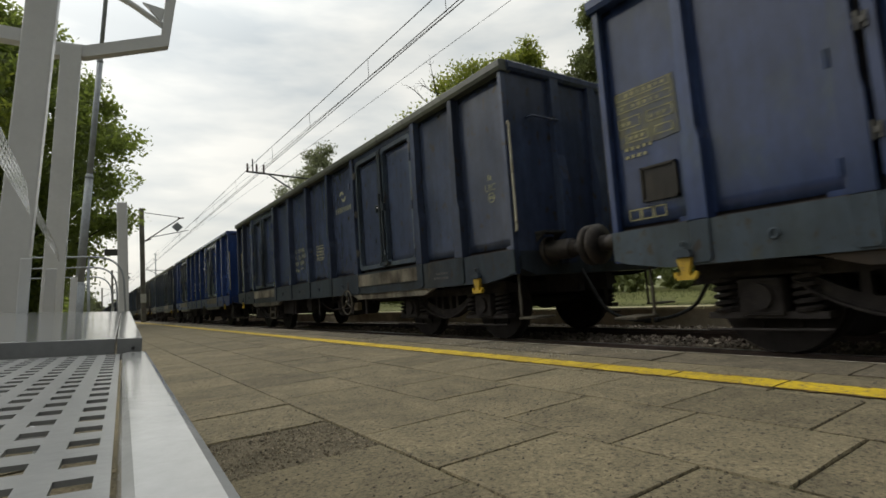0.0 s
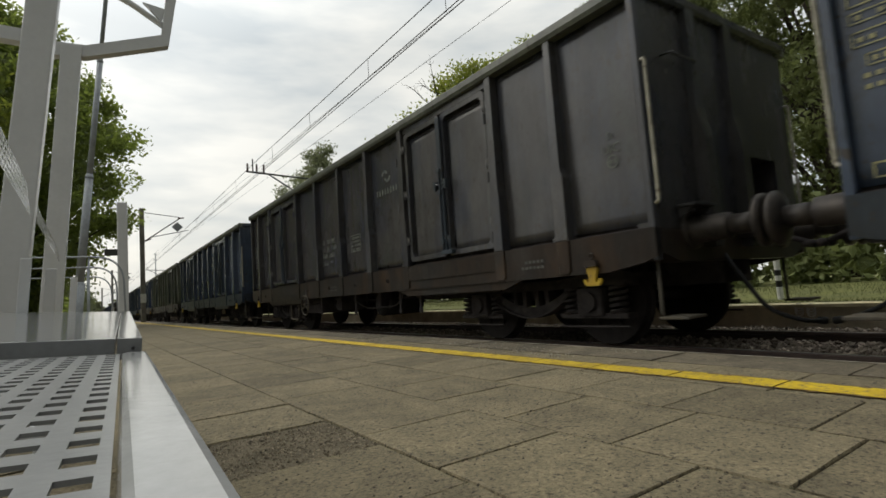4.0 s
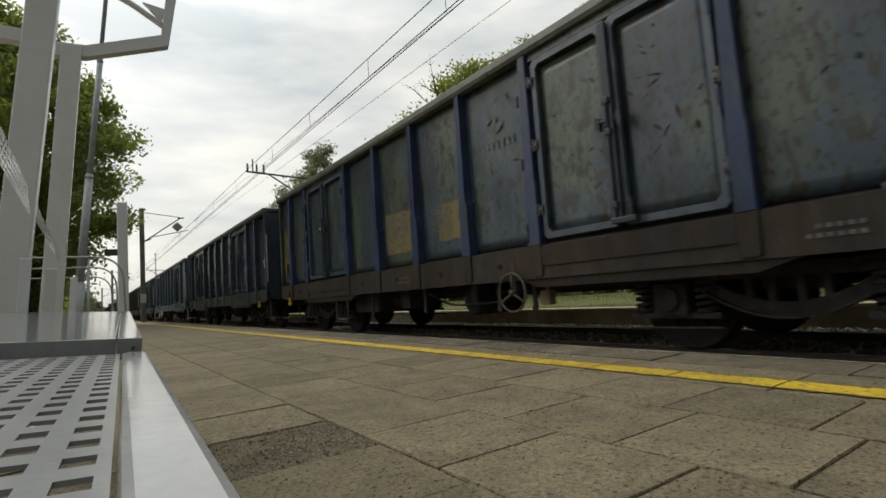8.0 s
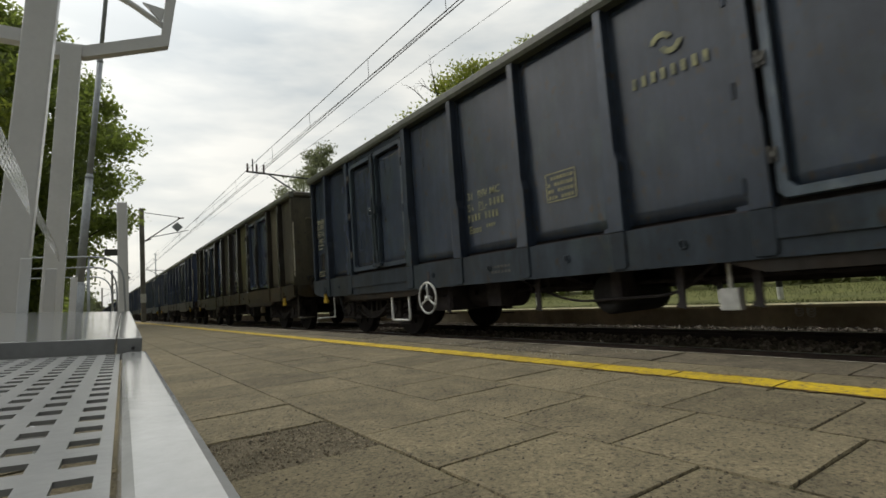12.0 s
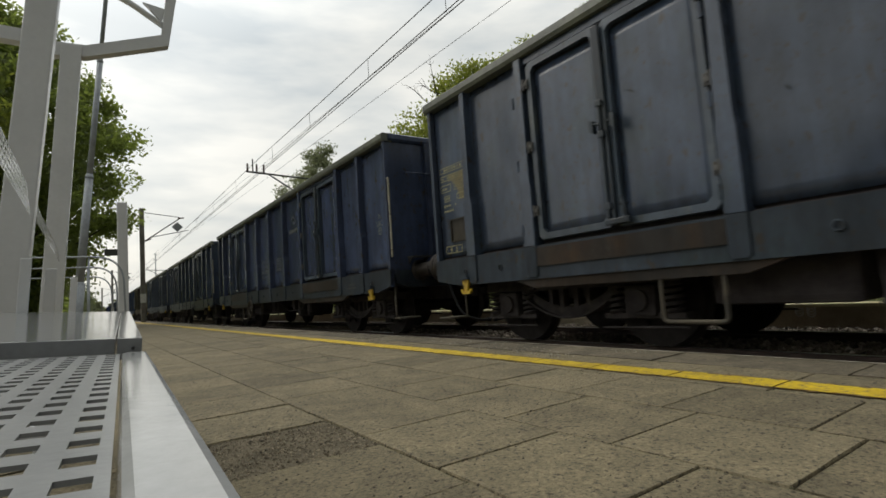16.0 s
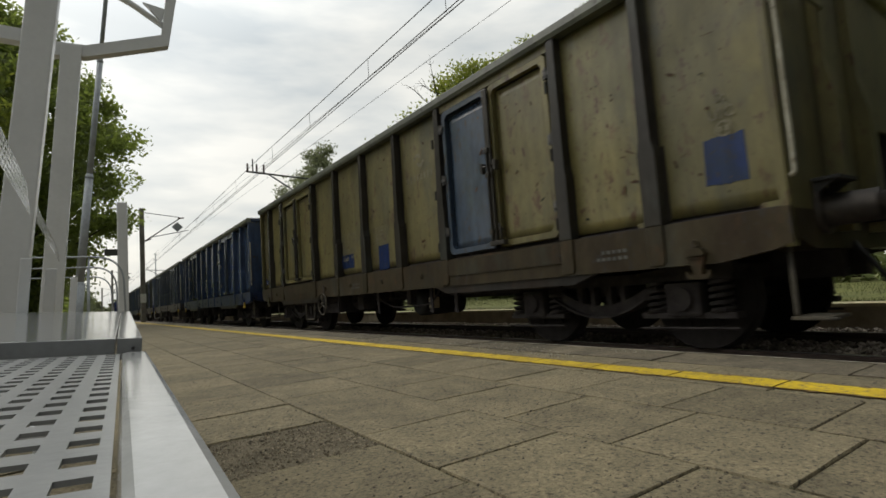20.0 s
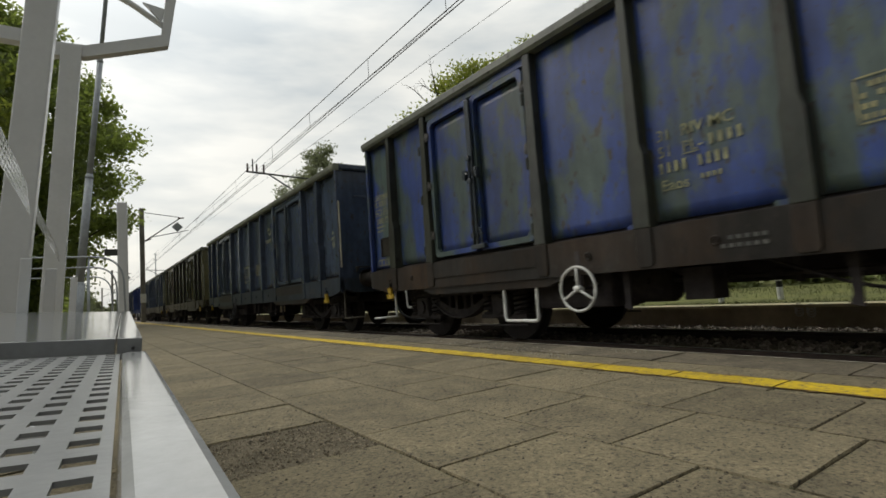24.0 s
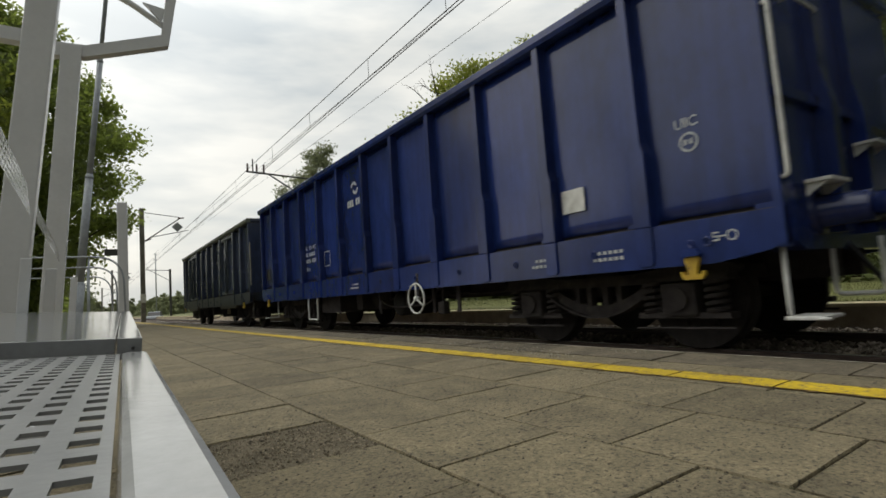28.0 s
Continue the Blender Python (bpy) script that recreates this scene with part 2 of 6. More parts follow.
MARK_TABLE = mat("stencil_table", (0.36, 0.335, 0.17), (0.18, 0.175, 0.11), 7, 0.7)
MARK_TAN = mat("stencil_worn_tan", (0.20, 0.185, 0.125), (0.11, 0.10, 0.07), 7, 0.7)
MARK_FAINT = mat("stencil_faint", (0.10, 0.10, 0.09), (0.06, 0.062, 0.06), 10, 0.7)
MARK_PALE = mat("stencil_faded", (0.15, 0.16, 0.13), (0.065, 0.075, 0.075), 10, 0.7)


# ---- mesh helpers ----
def box(bm, x0, x1, y0, y1, z0, z1, m=None):
    vs = [bm.verts.new(v) for v in ((x0, y0, z0), (x1, y0, z0), (x1, y1, z0), (x0, y1, z0), (x0, y0, z1), (x1, y0, z1), (x1, y1, z1), (x0, y1, z1))]
    if m is not None:
        for v in vs:
            v.co = m @ v.co
    for f in ((3, 2, 1, 0), (4, 5, 6, 7), (0, 1, 5, 4), (1, 2, 6, 5), (2, 3, 7, 6), (3, 0, 4, 7)):
        bm.faces.new([vs[i] for i in f])
    return vs


def rounded_box(bm, x0, x1, y0, y1, z0, z1, r=0.01, m=None):
    b2 = bmesh.new()
    box(b2, x0, x1, y0, y1, z0, z1)
    bmesh.ops.bevel(b2, geom=b2.edges[:], offset=r, segments=2, profile=0.6, affect="EDGES")
    join(bm, b2, m)


def join(bm, other, m=None):
    idx = {}
    for v in other.verts:
        idx[v] = bm.verts.new(m @ v.co if m is not None else v.co)
    for f in other.faces:
        bm.faces.new([idx[v] for v in f.verts])
    other.free()


def prism(bm, outline, axis, a, b):
    """Extrude a flat outline of (u, v) along axis x, y or z from a to b."""
    def put(u, v, w):
        return {"x": (w, u, v), "y": (u, w, v), "z": (u, v, w)}[axis]
    lo, hi = [bm.verts.new(put(u, v, a)) for u, v in outline], [bm.verts.new(put(u, v, b)) for u, v in outline]
    bm.faces.new(lo[::-1])
    bm.faces.new(hi)
    for i in range(len(outline)):
        j = (i + 1) % len(outline)
        bm.faces.new((lo[i], lo[j], hi[j], hi[i]))


def tube(bm, points, r, seg=8, closed=False, radii=None):
    pts = [Vector(p) for p in points]
    rings, n = [], len(pts)
    ref = None
    for i, p in enumerate(pts):
        a, b = pts[(i - 1) % n if closed else max(i - 1, 0)], pts[(i + 1) % n if closed else min(i + 1, n - 1)]
        d = (b - a).normalized()
        if ref is None:
            ref = d.orthogonal().normalized()
        u = (ref - d * ref.dot(d)).normalized()
        ref = u
        w = d.cross(u)
        rr = radii[i] if radii else r
        rings.append([bm.verts.new(p + rr * (math.cos(2 * math.pi * k / seg) * u + math.sin(2 * math.pi * k / seg) * w)) for k in range(seg)])
    for i in range(n if closed else n - 1):
        A, B = rings[i], rings[(i + 1) % n]
        for k in range(seg):
            bm.faces.new((A[k], A[(k + 1) % seg], B[(k + 1) % seg], B[k]))
    if not closed:
        bm.faces.new(rings[0][::-1])
        bm.faces.new(rings[-1])


def disc(bm, centre, axis, r, w, seg=24, hub=0.0):
    """A short cylinder along axis x or y, from centre - w/2 to centre + w/2."""
    c = Vector(centre)
    d = {"x": Vector((1, 0, 0)), "y": Vector((0, 1, 0)), "z": Vector((0, 0, 1))}[axis]
    tube(bm, [c - d * w / 2, c + d * w / 2], r, seg)


def bend(points, r=0.06, n=5):
    """A polyline with its corners rounded."""
    pts = [Vector(p) for p in points]
    out = [pts[0]]
    for a, b, c in zip(pts, pts[1:], pts[2:]):
        ra = min(r, (a - b).length / 2.1, (c - b).length / 2.1)
        p, q = b + (a - b).normalized() * ra, b + (c - b).normalized() * ra
        for k in range(n + 1):
            s = k / n
            out.append((1 - s) ** 2 * p + 2 * s * (1 - s) * b + s * s * q)
    out.append(pts[-1])
    return out


def mesh_of(name, bm, smooth=False):
    me = bpy.data.meshes.new(name)
    bmesh.ops.recalc_face_normals(bm, faces=bm.faces[:])
    bm.to_mesh(me)
    bm.free()
    for p in me.polygons:
        # "front": only the dented outer skin of a sheet is smooth, its rim stays sharp
        p.use_smooth = bool(smooth) and (smooth != "front" or p.normal.x < -0.7)
    return me


def part(name, bm, material, parent=None, label="", smooth=False, at=None):
    me = bm if isinstance(bm, bpy.types.Mesh) else mesh_of(name, bm, smooth)
    if not me.materials:
        me.materials.append(material)
    ob = new(name, me)
    if parent:
        ob.parent = parent
    if at is not None:
        ob.matrix_basis = at
    if label:
        tagged(ob, label)
    return ob


def thing(name, label, category, group="", kind="", at=None):
    ob = new(name)
    ob.empty_display_size = 0.2
    if at is not None:
        ob.matrix_basis = at
    return tagged(ob, label, category, group, kind)


def writing(text, size, depth=0.0):
    """Letters as a mesh, in the xz plane's place: drawn in local x (right) and y (up)."""
    cu = bpy.data.curves.new("letters", "FONT")
    cu.body, cu.size, cu.extrude = text, size, depth
    cu.resolution_u = 2
    cu.offset = 0.008 * size
    ob = bpy.data.objects.new("letters", cu)
    me = bpy.data.meshes.new_from_object(ob)
    bpy.data.objects.remove(ob)
    return me


# ---- plan ----
RAIL = -0.153            # rail top; the platform's top is z = 0
TRACK = 5.288            # the track's middle line
EDGE = 3.209             # platform edge
FAR_EDGE = 7.25          # edge of the platform across the track
SLAB = 0.5


# ---- ground, platforms, track ----
def build_ground():
    bm = bmesh.new()
    box(bm, -1500, 1500, -400, 3000, -1.6, -0.75)
    part("ground", bm, FIELD)["kind"] = "structure"
    bm = bmesh.new()
    prism(bm, [(EDGE - 0.03, -0.74), (EDGE + 0.08, RAIL - 0.14), (FAR_EDGE - 0.02, RAIL - 0.14), (FAR_EDGE + 0.1, -0.74)], "y", -40, 400)
    tagged(part("ballast_bed", bm, BALLAST), kind="structure")
    bm = bmesh.new()
    prism(bm, [(-3.2, -12), (EDGE - 0.03, -12), (EDGE - 0.03, 160), (-1.45, 160), (-1.45, 23.6), (-3.2, 23.6)], "z", -0.8, -0.011)
    tagged(part("platform", bm, JOINT), kind="structure")
    bm = bmesh.new()
    box(bm, FAR_EDGE, FAR_EDGE + 0.32, -20, 160, -0.72, 0.012)
    tagged(part("far_platform_wall", bm, WALL_GREY), kind="structure")
    bm = bmesh.new()
    for k in range(60):
        box(bm, FAR_EDGE - 0.03, FAR_EDGE + 0.34, -20 + 3 * k + 0.01, -17 + 3 * k - 0.01, 0.014, 0.05)
    tagged(part("far_platform_lip", bm, LIGHT_EDGE), kind="structure")
    # the grassed far platform: uneven ground that rises to a bank
    bm = bmesh.new()
    xs, ys = [7.58, 8.2, 9, 10, 11.5, 13, 16, 22, 60, 400], [-60 + 4 * k for k in range(70)]
    g = [[bm.verts.new((x, y, 0.02 + (0.05 * noise.noise(Vector((x * 0.7, y * 0.4, 1))) if x > 8 else 0) - (0.7 if x > 50 else 0))) for y in ys] for x in xs]
    for i in range(len(xs) - 1):
        for j in range(len(ys) - 1):
            bm.faces.new((g[i][j], g[i + 1][j], g[i + 1][j + 1], g[i][j + 1]))
    tagged(part("far_verge", bm, GRASS), kind="structure")


def build_track():
    o = [(-0.075, -0.172), (0.075, -0.172), (0.075, -0.16), (0.012, -0.135), (0.010, -0.045), (0.036, -0.036), (0.036, -0.006), (0.026, 0.0), (-0.026, 0.0), (-0.036, -0.006), (-0.036, -0.036),
         (-0.010, -0.045), (-0.012, -0.135), (-0.075, -0.16)]
    for s in (-1, 1):
        bm = bmesh.new()
        prism(bm, [(TRACK + s * 0.7535 + u, RAIL + v) for u, v in o], "y", -40, 400)
        r = tagged(part("rail", bm, RAIL_STEEL), "rusty steel running rail on concrete sleepers", "rail", "rails of the track", "structure")
        bm = bmesh.new()
        box(bm, TRACK + s * 0.7535 - 0.024, TRACK + s * 0.7535 + 0.024, -40, 400, RAIL, RAIL + 0.0015)
        part("rail_tread", bm, RAIL_TOP, r)
    bm = bmesh.new()
    prism(bm, [(-1.3, 0), (-1.3, 0.17), (-0.9, 0.20), (-0.5, 0.20), (-0.2, 0.15), (0.2, 0.15), (0.5, 0.20), (0.9, 0.20), (1.3, 0.17), (1.3, 0)], "y", -0.13, 0.13)
    one = tagged(part("sleeper", bm, SLEEPER, at=pose(TRACK, -3.0, RAIL - 0.375)), "grey concrete sleeper bedded in ballast", "sleeper", "sleepers under the rails", "structure")
    for k in range(1, 60):
        copy_thing(one, pose(TRACK, -3.0 + 0.6 * k, RAIL - 0.375))


def scatter(name, count, place, size, material, label, category, seed):
    """Many small stones, each a squashed, turned octahedron, in one mesh."""
    rng = np.random.default_rng(seed)
    base = np.array([(1, 0, 0), (0, 1, 0), (-1, 0, 0), (0, -1, 0), (0, 0, 1), (0, 0, -1)], float)
    tri = np.array([(0, 1, 4), (1, 2, 4), (2, 3, 4), (3, 0, 4), (1, 0, 5), (2, 1, 5), (3, 2, 5), (0, 3, 5)])
    P = np.array([place(rng) for _ in range(count)])
    V = base[None] * rng.uniform(0.55, 1.25, (count, 6, 1)) * rng.uniform(*size, (count, 1, 1)) * np.array([1, 1, 0.75])
    a, b = rng.uniform(0, 6.28, count), rng.uniform(-0.7, 0.7, count)
    ca, sa, cb, sb = np.cos(a)[:, None], np.sin(a)[:, None], np.cos(b)[:, None], np.sin(b)[:, None]
    x, y, z = V[..., 0], V[..., 1], V[..., 2]
    y, z = y * cb - z * sb, y * sb + z * cb
    V = np.stack([x * ca - y * sa, x * sa + y * ca, z], -1) + P[:, None]
    F = (tri[None] + 6 * np.arange(count)[:, None, None]).reshape(-1, 3)
    me = bpy.data.meshes.new(name)
    me.from_pydata(V.reshape(-1, 3).tolist(), [], F.tolist())
    me.materials.append(material)
    return tagged(new(name, me), label, category, kind="stuff")


def stone_material(name, dark, light):
    m = mat(name, dark, light, 9, 0.9, 0, 0.3, 60)
    nt = m.node_tree
    geo, ramp = nt.nodes.new("ShaderNodeNewGeometry"), nt.nodes.new("ShaderNodeValToRGB")
    e = ramp.color_ramp.elements
    e[0].color, e[1].color = (*dark, 1), (*light, 1)
    e.new(0.7).color = (*[0.6 * a + 0.4 * b for a, b in zip(dark, light)], 1)
    nt.links.new(geo.outputs["Random Per Island"], ramp.inputs[0])
    nt.links.new(ramp.outputs[0], nt.nodes["Principled BSDF"].inputs["Base Color"])
    return m


STONES = stone_material("ballast_stones", (0.10, 0.078, 0.060), (0.40, 0.345, 0.28))
PEBBLES_DARK = stone_material("dirt_flecks", (0.03, 0.026, 0.02), (0.075, 0.062, 0.042))
PEBBLES_MOSS = stone_material("moss_crumbs", (0.045, 0.042, 0.022), (0.095, 0.085, 0.045))
PEBBLES_PALE = stone_material("pale_crumbs", (0.16, 0.14, 0.10), (0.42, 0.39, 0.32))
PEBBLES = stone_material("pebbles", (0.11, 0.09, 0.06), (0.28, 0.235, 0.165))


def build_ballast():
    def near(r):
        y = 0.6 + 14 * r.random() ** 1.5
        x = r.uniform(EDGE + 0.1, FAR_EDGE - 0.05)
        return x, y, RAIL - 0.105 + 0.035 * r.random() - (0.05 if abs(abs(x - TRACK) - 0.7535) < 0.12 else 0.0)
    scatter("ballast_stones", 16000, near, (0.018, 0.042), STONES, "loose grey-brown ballast stones between the rails", "ballast", 3)

    def far(r):
        x = r.uniform(EDGE + 0.1, FAR_EDGE - 0.05)
        return x, r.uniform(14, 60), RAIL - 0.13 + 0.04 * r.random()
    scatter("ballast_stones", 5000, far, (0.03, 0.06), STONES, "loose grey-brown ballast stones further along the track", "ballast", 4)


# ---- lineside and platform things ----
def leaf_cloud(name, rng, clumps, per, leaf, material):
    """Leaves as small folded quads, scattered about clump centres (x, y, z, radius)."""
    V, F = [], []
    C = np.array(clumps)
    n = len(C) * per
    c = np.repeat(C, per, 0)
    d = rng.normal(size=(n, 3))
    d /= np.linalg.norm(d, axis=1)[:, None]
    p = c[:, :3] + d * c[:, 3:4] * np.clip(np.abs(rng.normal(0.62, 0.26, (n, 1))), 0.0, 1.15) * np.array([1, 1, 0.75])
    u = rng.normal(size=(n, 3))
    u /= np.linalg.norm(u, axis=1)[:, None]
    w = np.cross(u, rng.normal(size=(n, 3)))
    w /= np.linalg.norm(w, axis=1)[:, None]
    up = np.cross(u, w)
    s = leaf * rng.uniform(0.6, 1.3, (n, 1))
    V = np.stack([p - u * s, p - w * s * 0.55 + up * s * 0.15, p + u * s, p + w * s * 0.55 + up * s * 0.15], 1).reshape(-1, 3)
    i = 4 * np.arange(n)[:, None]
    F = np.concatenate([i + np.array([[0, 1, 2]]), i + np.array([[0, 2, 3]])])
    me = bpy.data.meshes.new(name)
    me.from_pydata(V.tolist(), [], F.tolist())
    me.materials.append(material)
    return me


def tree(label, x, y, z, height, spread, seed, material, bare=0.25, clumps=70, per=110, leaf=0.13, lean=0.0):
    rng = np.random.default_rng(seed)
    t = thing("tree", label, "tree", at=pose(x, y, z))
    bm = bmesh.new()
    pts = [Vector((lean * k / 6 + 0.12 * rng.normal() * (k > 0), 0.12 * rng.normal() * (k > 0), height * 0.8 * k / 6)) for k in range(7)]
    r0 = height * 0.018 + 0.03
    tube(bm, pts, r0, 9, radii=[r0 * (1.25 if k == 0 else 1 - 0.135 * k) for k in range(7)])
    part("trunk", bm, BARK, t, smooth=True)
    cl = []
    for k in range(clumps):
        f = rng.uniform(bare, 1.0)
        g = (f - bare) / (1 - bare)
        a = rng.uniform(0, 2 * math.pi)
        prof = (1 - abs(2 * g - 0.85) ** 2.4) if g < 0.92 else 0.3
        wob = 1 + 0.3 * noise.noise(Vector((math.cos(a) * 1.3 + seed, math.sin(a) * 1.3, f * 4)))
        rr = spread * max(0.12, prof) * wob * rng.uniform(0.1, 1.0) ** 0.5
        c = Vector((rr * math.cos(a) + lean * f, rr * math.sin(a), f * height))
        cl.append((*c, spread * rng.uniform(0.13, 0.27)))
        if k % 4 == 0:
            root = pts[min(6, int(f * 0.7 * 7))]
            mid = root.lerp(c, 0.5) + Vector((0, 0, 0.05 * height * rng.random()))
            lb = bmesh.new()
            tube(lb, [root, mid, c], 0.03, 5, radii=[r0 * 0.35, r0 * 0.2, 0.012])
            part("limb", lb, BARK, t)
    part("crown", leaf_cloud("crown", rng, cl, per, leaf, material), material, t)
    return t


def twig_tree(label, x, y, z, height, spread, seed):
    """A slender tree that is bare but for its fine twigs."""
    r = random.Random(seed)
    t = thing("tree", label, "tree", at=pose(x, y, z))
    bm = bmesh.new()
    tube(bm, [(0, 0, 0), (0.1, 0.05, height * 0.5), (0.0, -0.1, height * 0.95)], 0.1, 8, radii=[0.2, 0.11, 0.02])
    part("trunk", bm, BARK, t, smooth=True)
    twigs = bmesh.new()
    for k in range(34):
        f = r.uniform(0.5, 0.93)
        a, up = r.uniform(0, 6.28), r.uniform(0.5, 1.3)
        ln = spread * r.uniform(0.5, 1.0) * (1.25 - 0.7 * f)
        root = Vector((0, 0, f * height))
        way = Vector((math.cos(a), math.sin(a), up))
        tip = root + way * ln
        lb = bmesh.new()
        tube(lb, [root, root.lerp(tip, 0.5) + Vector((0, 0, -0.08 * ln)), tip], 0.03, 5, radii=[0.045, 0.028, 0.012])
        part("limb", lb, BARK, t)
        for q in range(9):
            s0 = root.lerp(tip, r.uniform(0.3, 1.0))
            d = (way.normalized() + Vector((r.gauss(0, 0.55), r.gauss(0, 0.55), r.gauss(0.1, 0.45)))).normalized()
            e = s0 + d * r.uniform(0.35, 0.9)
            tube(twigs, [s0, s0.lerp(e, 0.5) + Vector((r.gauss(0, 0.04), r.gauss(0, 0.04), 0.03)), e], 0.01, 4, radii=[0.013, 0.010, 0.006])
    part("twigs", twigs, BARK, t)
    return t


def wire_run(name, label, points, r, sag=0.0, group="overhead wires"):
    bm = bmesh.new()
    pts = []
    for a, b in zip(points, points[1:]):
        a, b = Vector(a), Vector(b)
        for k in range(12):
            s = k / 12
            p = a.lerp(b, s)
            p.z -= 4 * sag * s * (1 - s)
            pts.append(p)
    pts.append(Vector(points[-1]))
    tube(bm, pts, r, 5)
    return tagged(part(name, bm, WIRE), label, "overhead wire", group)


MASTS_NEAR, MASTS_FAR = [(2.75, 36.8)], [(8.1, 20.2), (8.1, 70.0)]


def insulator(bm, a, b, r=0.06):
    a, b = Vector(a), Vector(b)
    tube(bm, [a.lerp(b, k / 12) for k in range(13)], r, 8, radii=[r if k % 2 else r * 0.5 for k in range(13)])


def mast_near(x, y, big=True):
    """Concrete mast on the platform with a cantilever that reaches over the track."""
    m = thing("overhead_line_mast", "weathered concrete overhead line mast with a bracket and a diamond sign", "mast", at=pose(x, y, 0))
    bm = bmesh.new()
    prism(bm, [(-0.13, -0.11), (0.13, -0.11), (0.13, 0.11), (-0.13, 0.11)], "z", 0, 7.1)
    part("column", bm, MAST_CONCRETE, m)
    reach = TRACK - x
    bm = bmesh.new()
    tube(bm, [(0.1, 0, 5.0), (reach - 0.35, 0, 6.55)], 0.035, 6)
    part("bracket_tube", bm, DARK_STEEL, m)
    bm = bmesh.new()
    tube(bm, [(0.1, 0, 6.85), (reach - 0.45, 0, 6.6)], 0.022, 6)
    part("stay", bm, DARK_STEEL, m)
    bm = bmesh.new()
    tube(bm, [(0.55, 0, 5.3), (reach + 0.1, 0, 5.75)], 0.025, 6)
    part("steady_arm", bm, DARK_STEEL, m)
    for a, b in (((reach - 0.5, 0, 6.55), (reach - 0.15, 0, 6.55)), ((0.12, 0, 5.02), (0.5, 0, 5.19))):
        bm = bmesh.new()
        insulator(bm, a, b)
        part("insulator", bm, INSULATOR, m)
    bm = bmesh.new()
    prism(bm, [(0, -0.33), (0.33, 0), (0, 0.33), (-0.33, 0)], "y", -0.01, 0.01)
    part("diamond_sign", bm, GALV, m, "grey diamond signal board", at=pose(reach - 0.55, -0.05, 5.95))
    bm = bmesh.new()
    box(bm, -0.16, 0.16, -0.13, -0.115, 1.2, 1.75)
    part("number_plate", bm, WHITE_PAINT, m, "small pale plate")
    return m


def mast_far(x, y):
    m = thing("overhead_line_mast", "dark steel overhead line mast behind the train, with a hinged bracket", "mast", at=pose(x, y, -0.3))
    bm = bmesh.new()
    prism(bm, [(-0.12, -0.1), (0.12, -0.1), (0.12, 0.1), (-0.12, 0.1)], "z", 0, 6.0)
    part("column", bm, DARK_STEEL, m)
    reach = TRACK - x
    bm = bmesh.new()
    tube(bm, [(0, 0, 5.85), (reach - 0.25, 0, 6.0)], 0.035, 6)
    part("bracket_tube", bm, DARK_STEEL, m)
    bm = bmesh.new()
    tube(bm, [(0, 0, 4.6), (reach + 0.6, 0, 5.95)], 0.03, 6)
    part("strut", bm, DARK_STEEL, m)
    for a, b in [((reach + dx, 0, 6.0), (reach + dx, 0, 6.32)) for dx in (-0.2, 0.15, 0.42)] + [((-0.1, 0, 5.86), (-0.42, 0, 5.88))]:
        bm = bmesh.new()
        insulator(bm, a, b, 0.048)
        part("insulator", bm, INSULATOR, m)
    bm = bmesh.new()
    tube(bm, [(reach, 0, 6.0), (reach, 0, 6.5)], 0.025, 6)
    part("upright", bm, DARK_STEEL, m)
    return m


def lamp_pole():
    p = thing("lamp_pole", "slender galvanised lamp pole on the platform", "lamp pole", at=pose(-0.25, 12.2, 0, 0, 4.8, 0))
    for nm, z0, z1, r0, r1 in (("base_sleeve", 0, 1.15, 0.098, 0.098), ("lower_shaft", 1.15, 3.3, 0.074, 0.070), ("upper_shaft", 3.3, 5.75, 0.055, 0.052), ("top_shaft", 5.75, 9.4, 0.040, 0.036)):
        bm = bmesh.new()
        tube(bm, [(0, 0, z0), (0, 0, z1)], r0, 14, radii=[r0, r1])
        part(nm, bm, GALV, p, smooth=True)
    for z, r in ((1.15, 0.086), (3.3, 0.070), (5.75, 0.052)):
        bm = bmesh.new()
        tube(bm, [(0, 0, z - 0.03), (0, 0, z), (0, 0, z + 0.06)], r, 14, radii=[r * 1.12, r * 1.12, r * 0.85])
        part("collar", bm, GALV, p, smooth=True)


def sign_post():
    p = thing("steel_post", "pale grey round-topped steel post on the platform", "post", at=pose(0.44, 9.46, 0))
    bm = bmesh.new()
    rounded_box(bm, -0.07, 0.07, -0.07, 0.07, 0, 2.28, 0.02)
    part("shaft", bm, POST_GREY, p)
    bm = bmesh.new()
    rounded_box(bm, -0.24, -0.06, -0.02, 0.02, 1.44, 1.54, 0.005)
    part("dark_plate", bm, DARK_STEEL, p, "small dark green plate")


def hoop(x, y, top=1.30):
    h = thing("tubular_hoop", "bent grey steel tube hoop standing on the platform", "hoop", "hoops beside the shelter", at=pose(x, y, 0))
    bm = bmesh.new()
    tube(bm, bend([(-2.6, 0, 0), (-2.6, 0, top), (-0.04, 0, top), (0.0, 0, 0.0)], 0.34, 9), 0.0125, 8)
    part("bent_tube", bm, GALV, h, smooth=True)
    for k, px in enumerate((-0.42,)):
        bm = bmesh.new()
        tube(bm, [(px, 0.0, 0), (px, 0.0, top)], 0.010, 8)
        part("upright", bm, GALV, h, smooth=True)


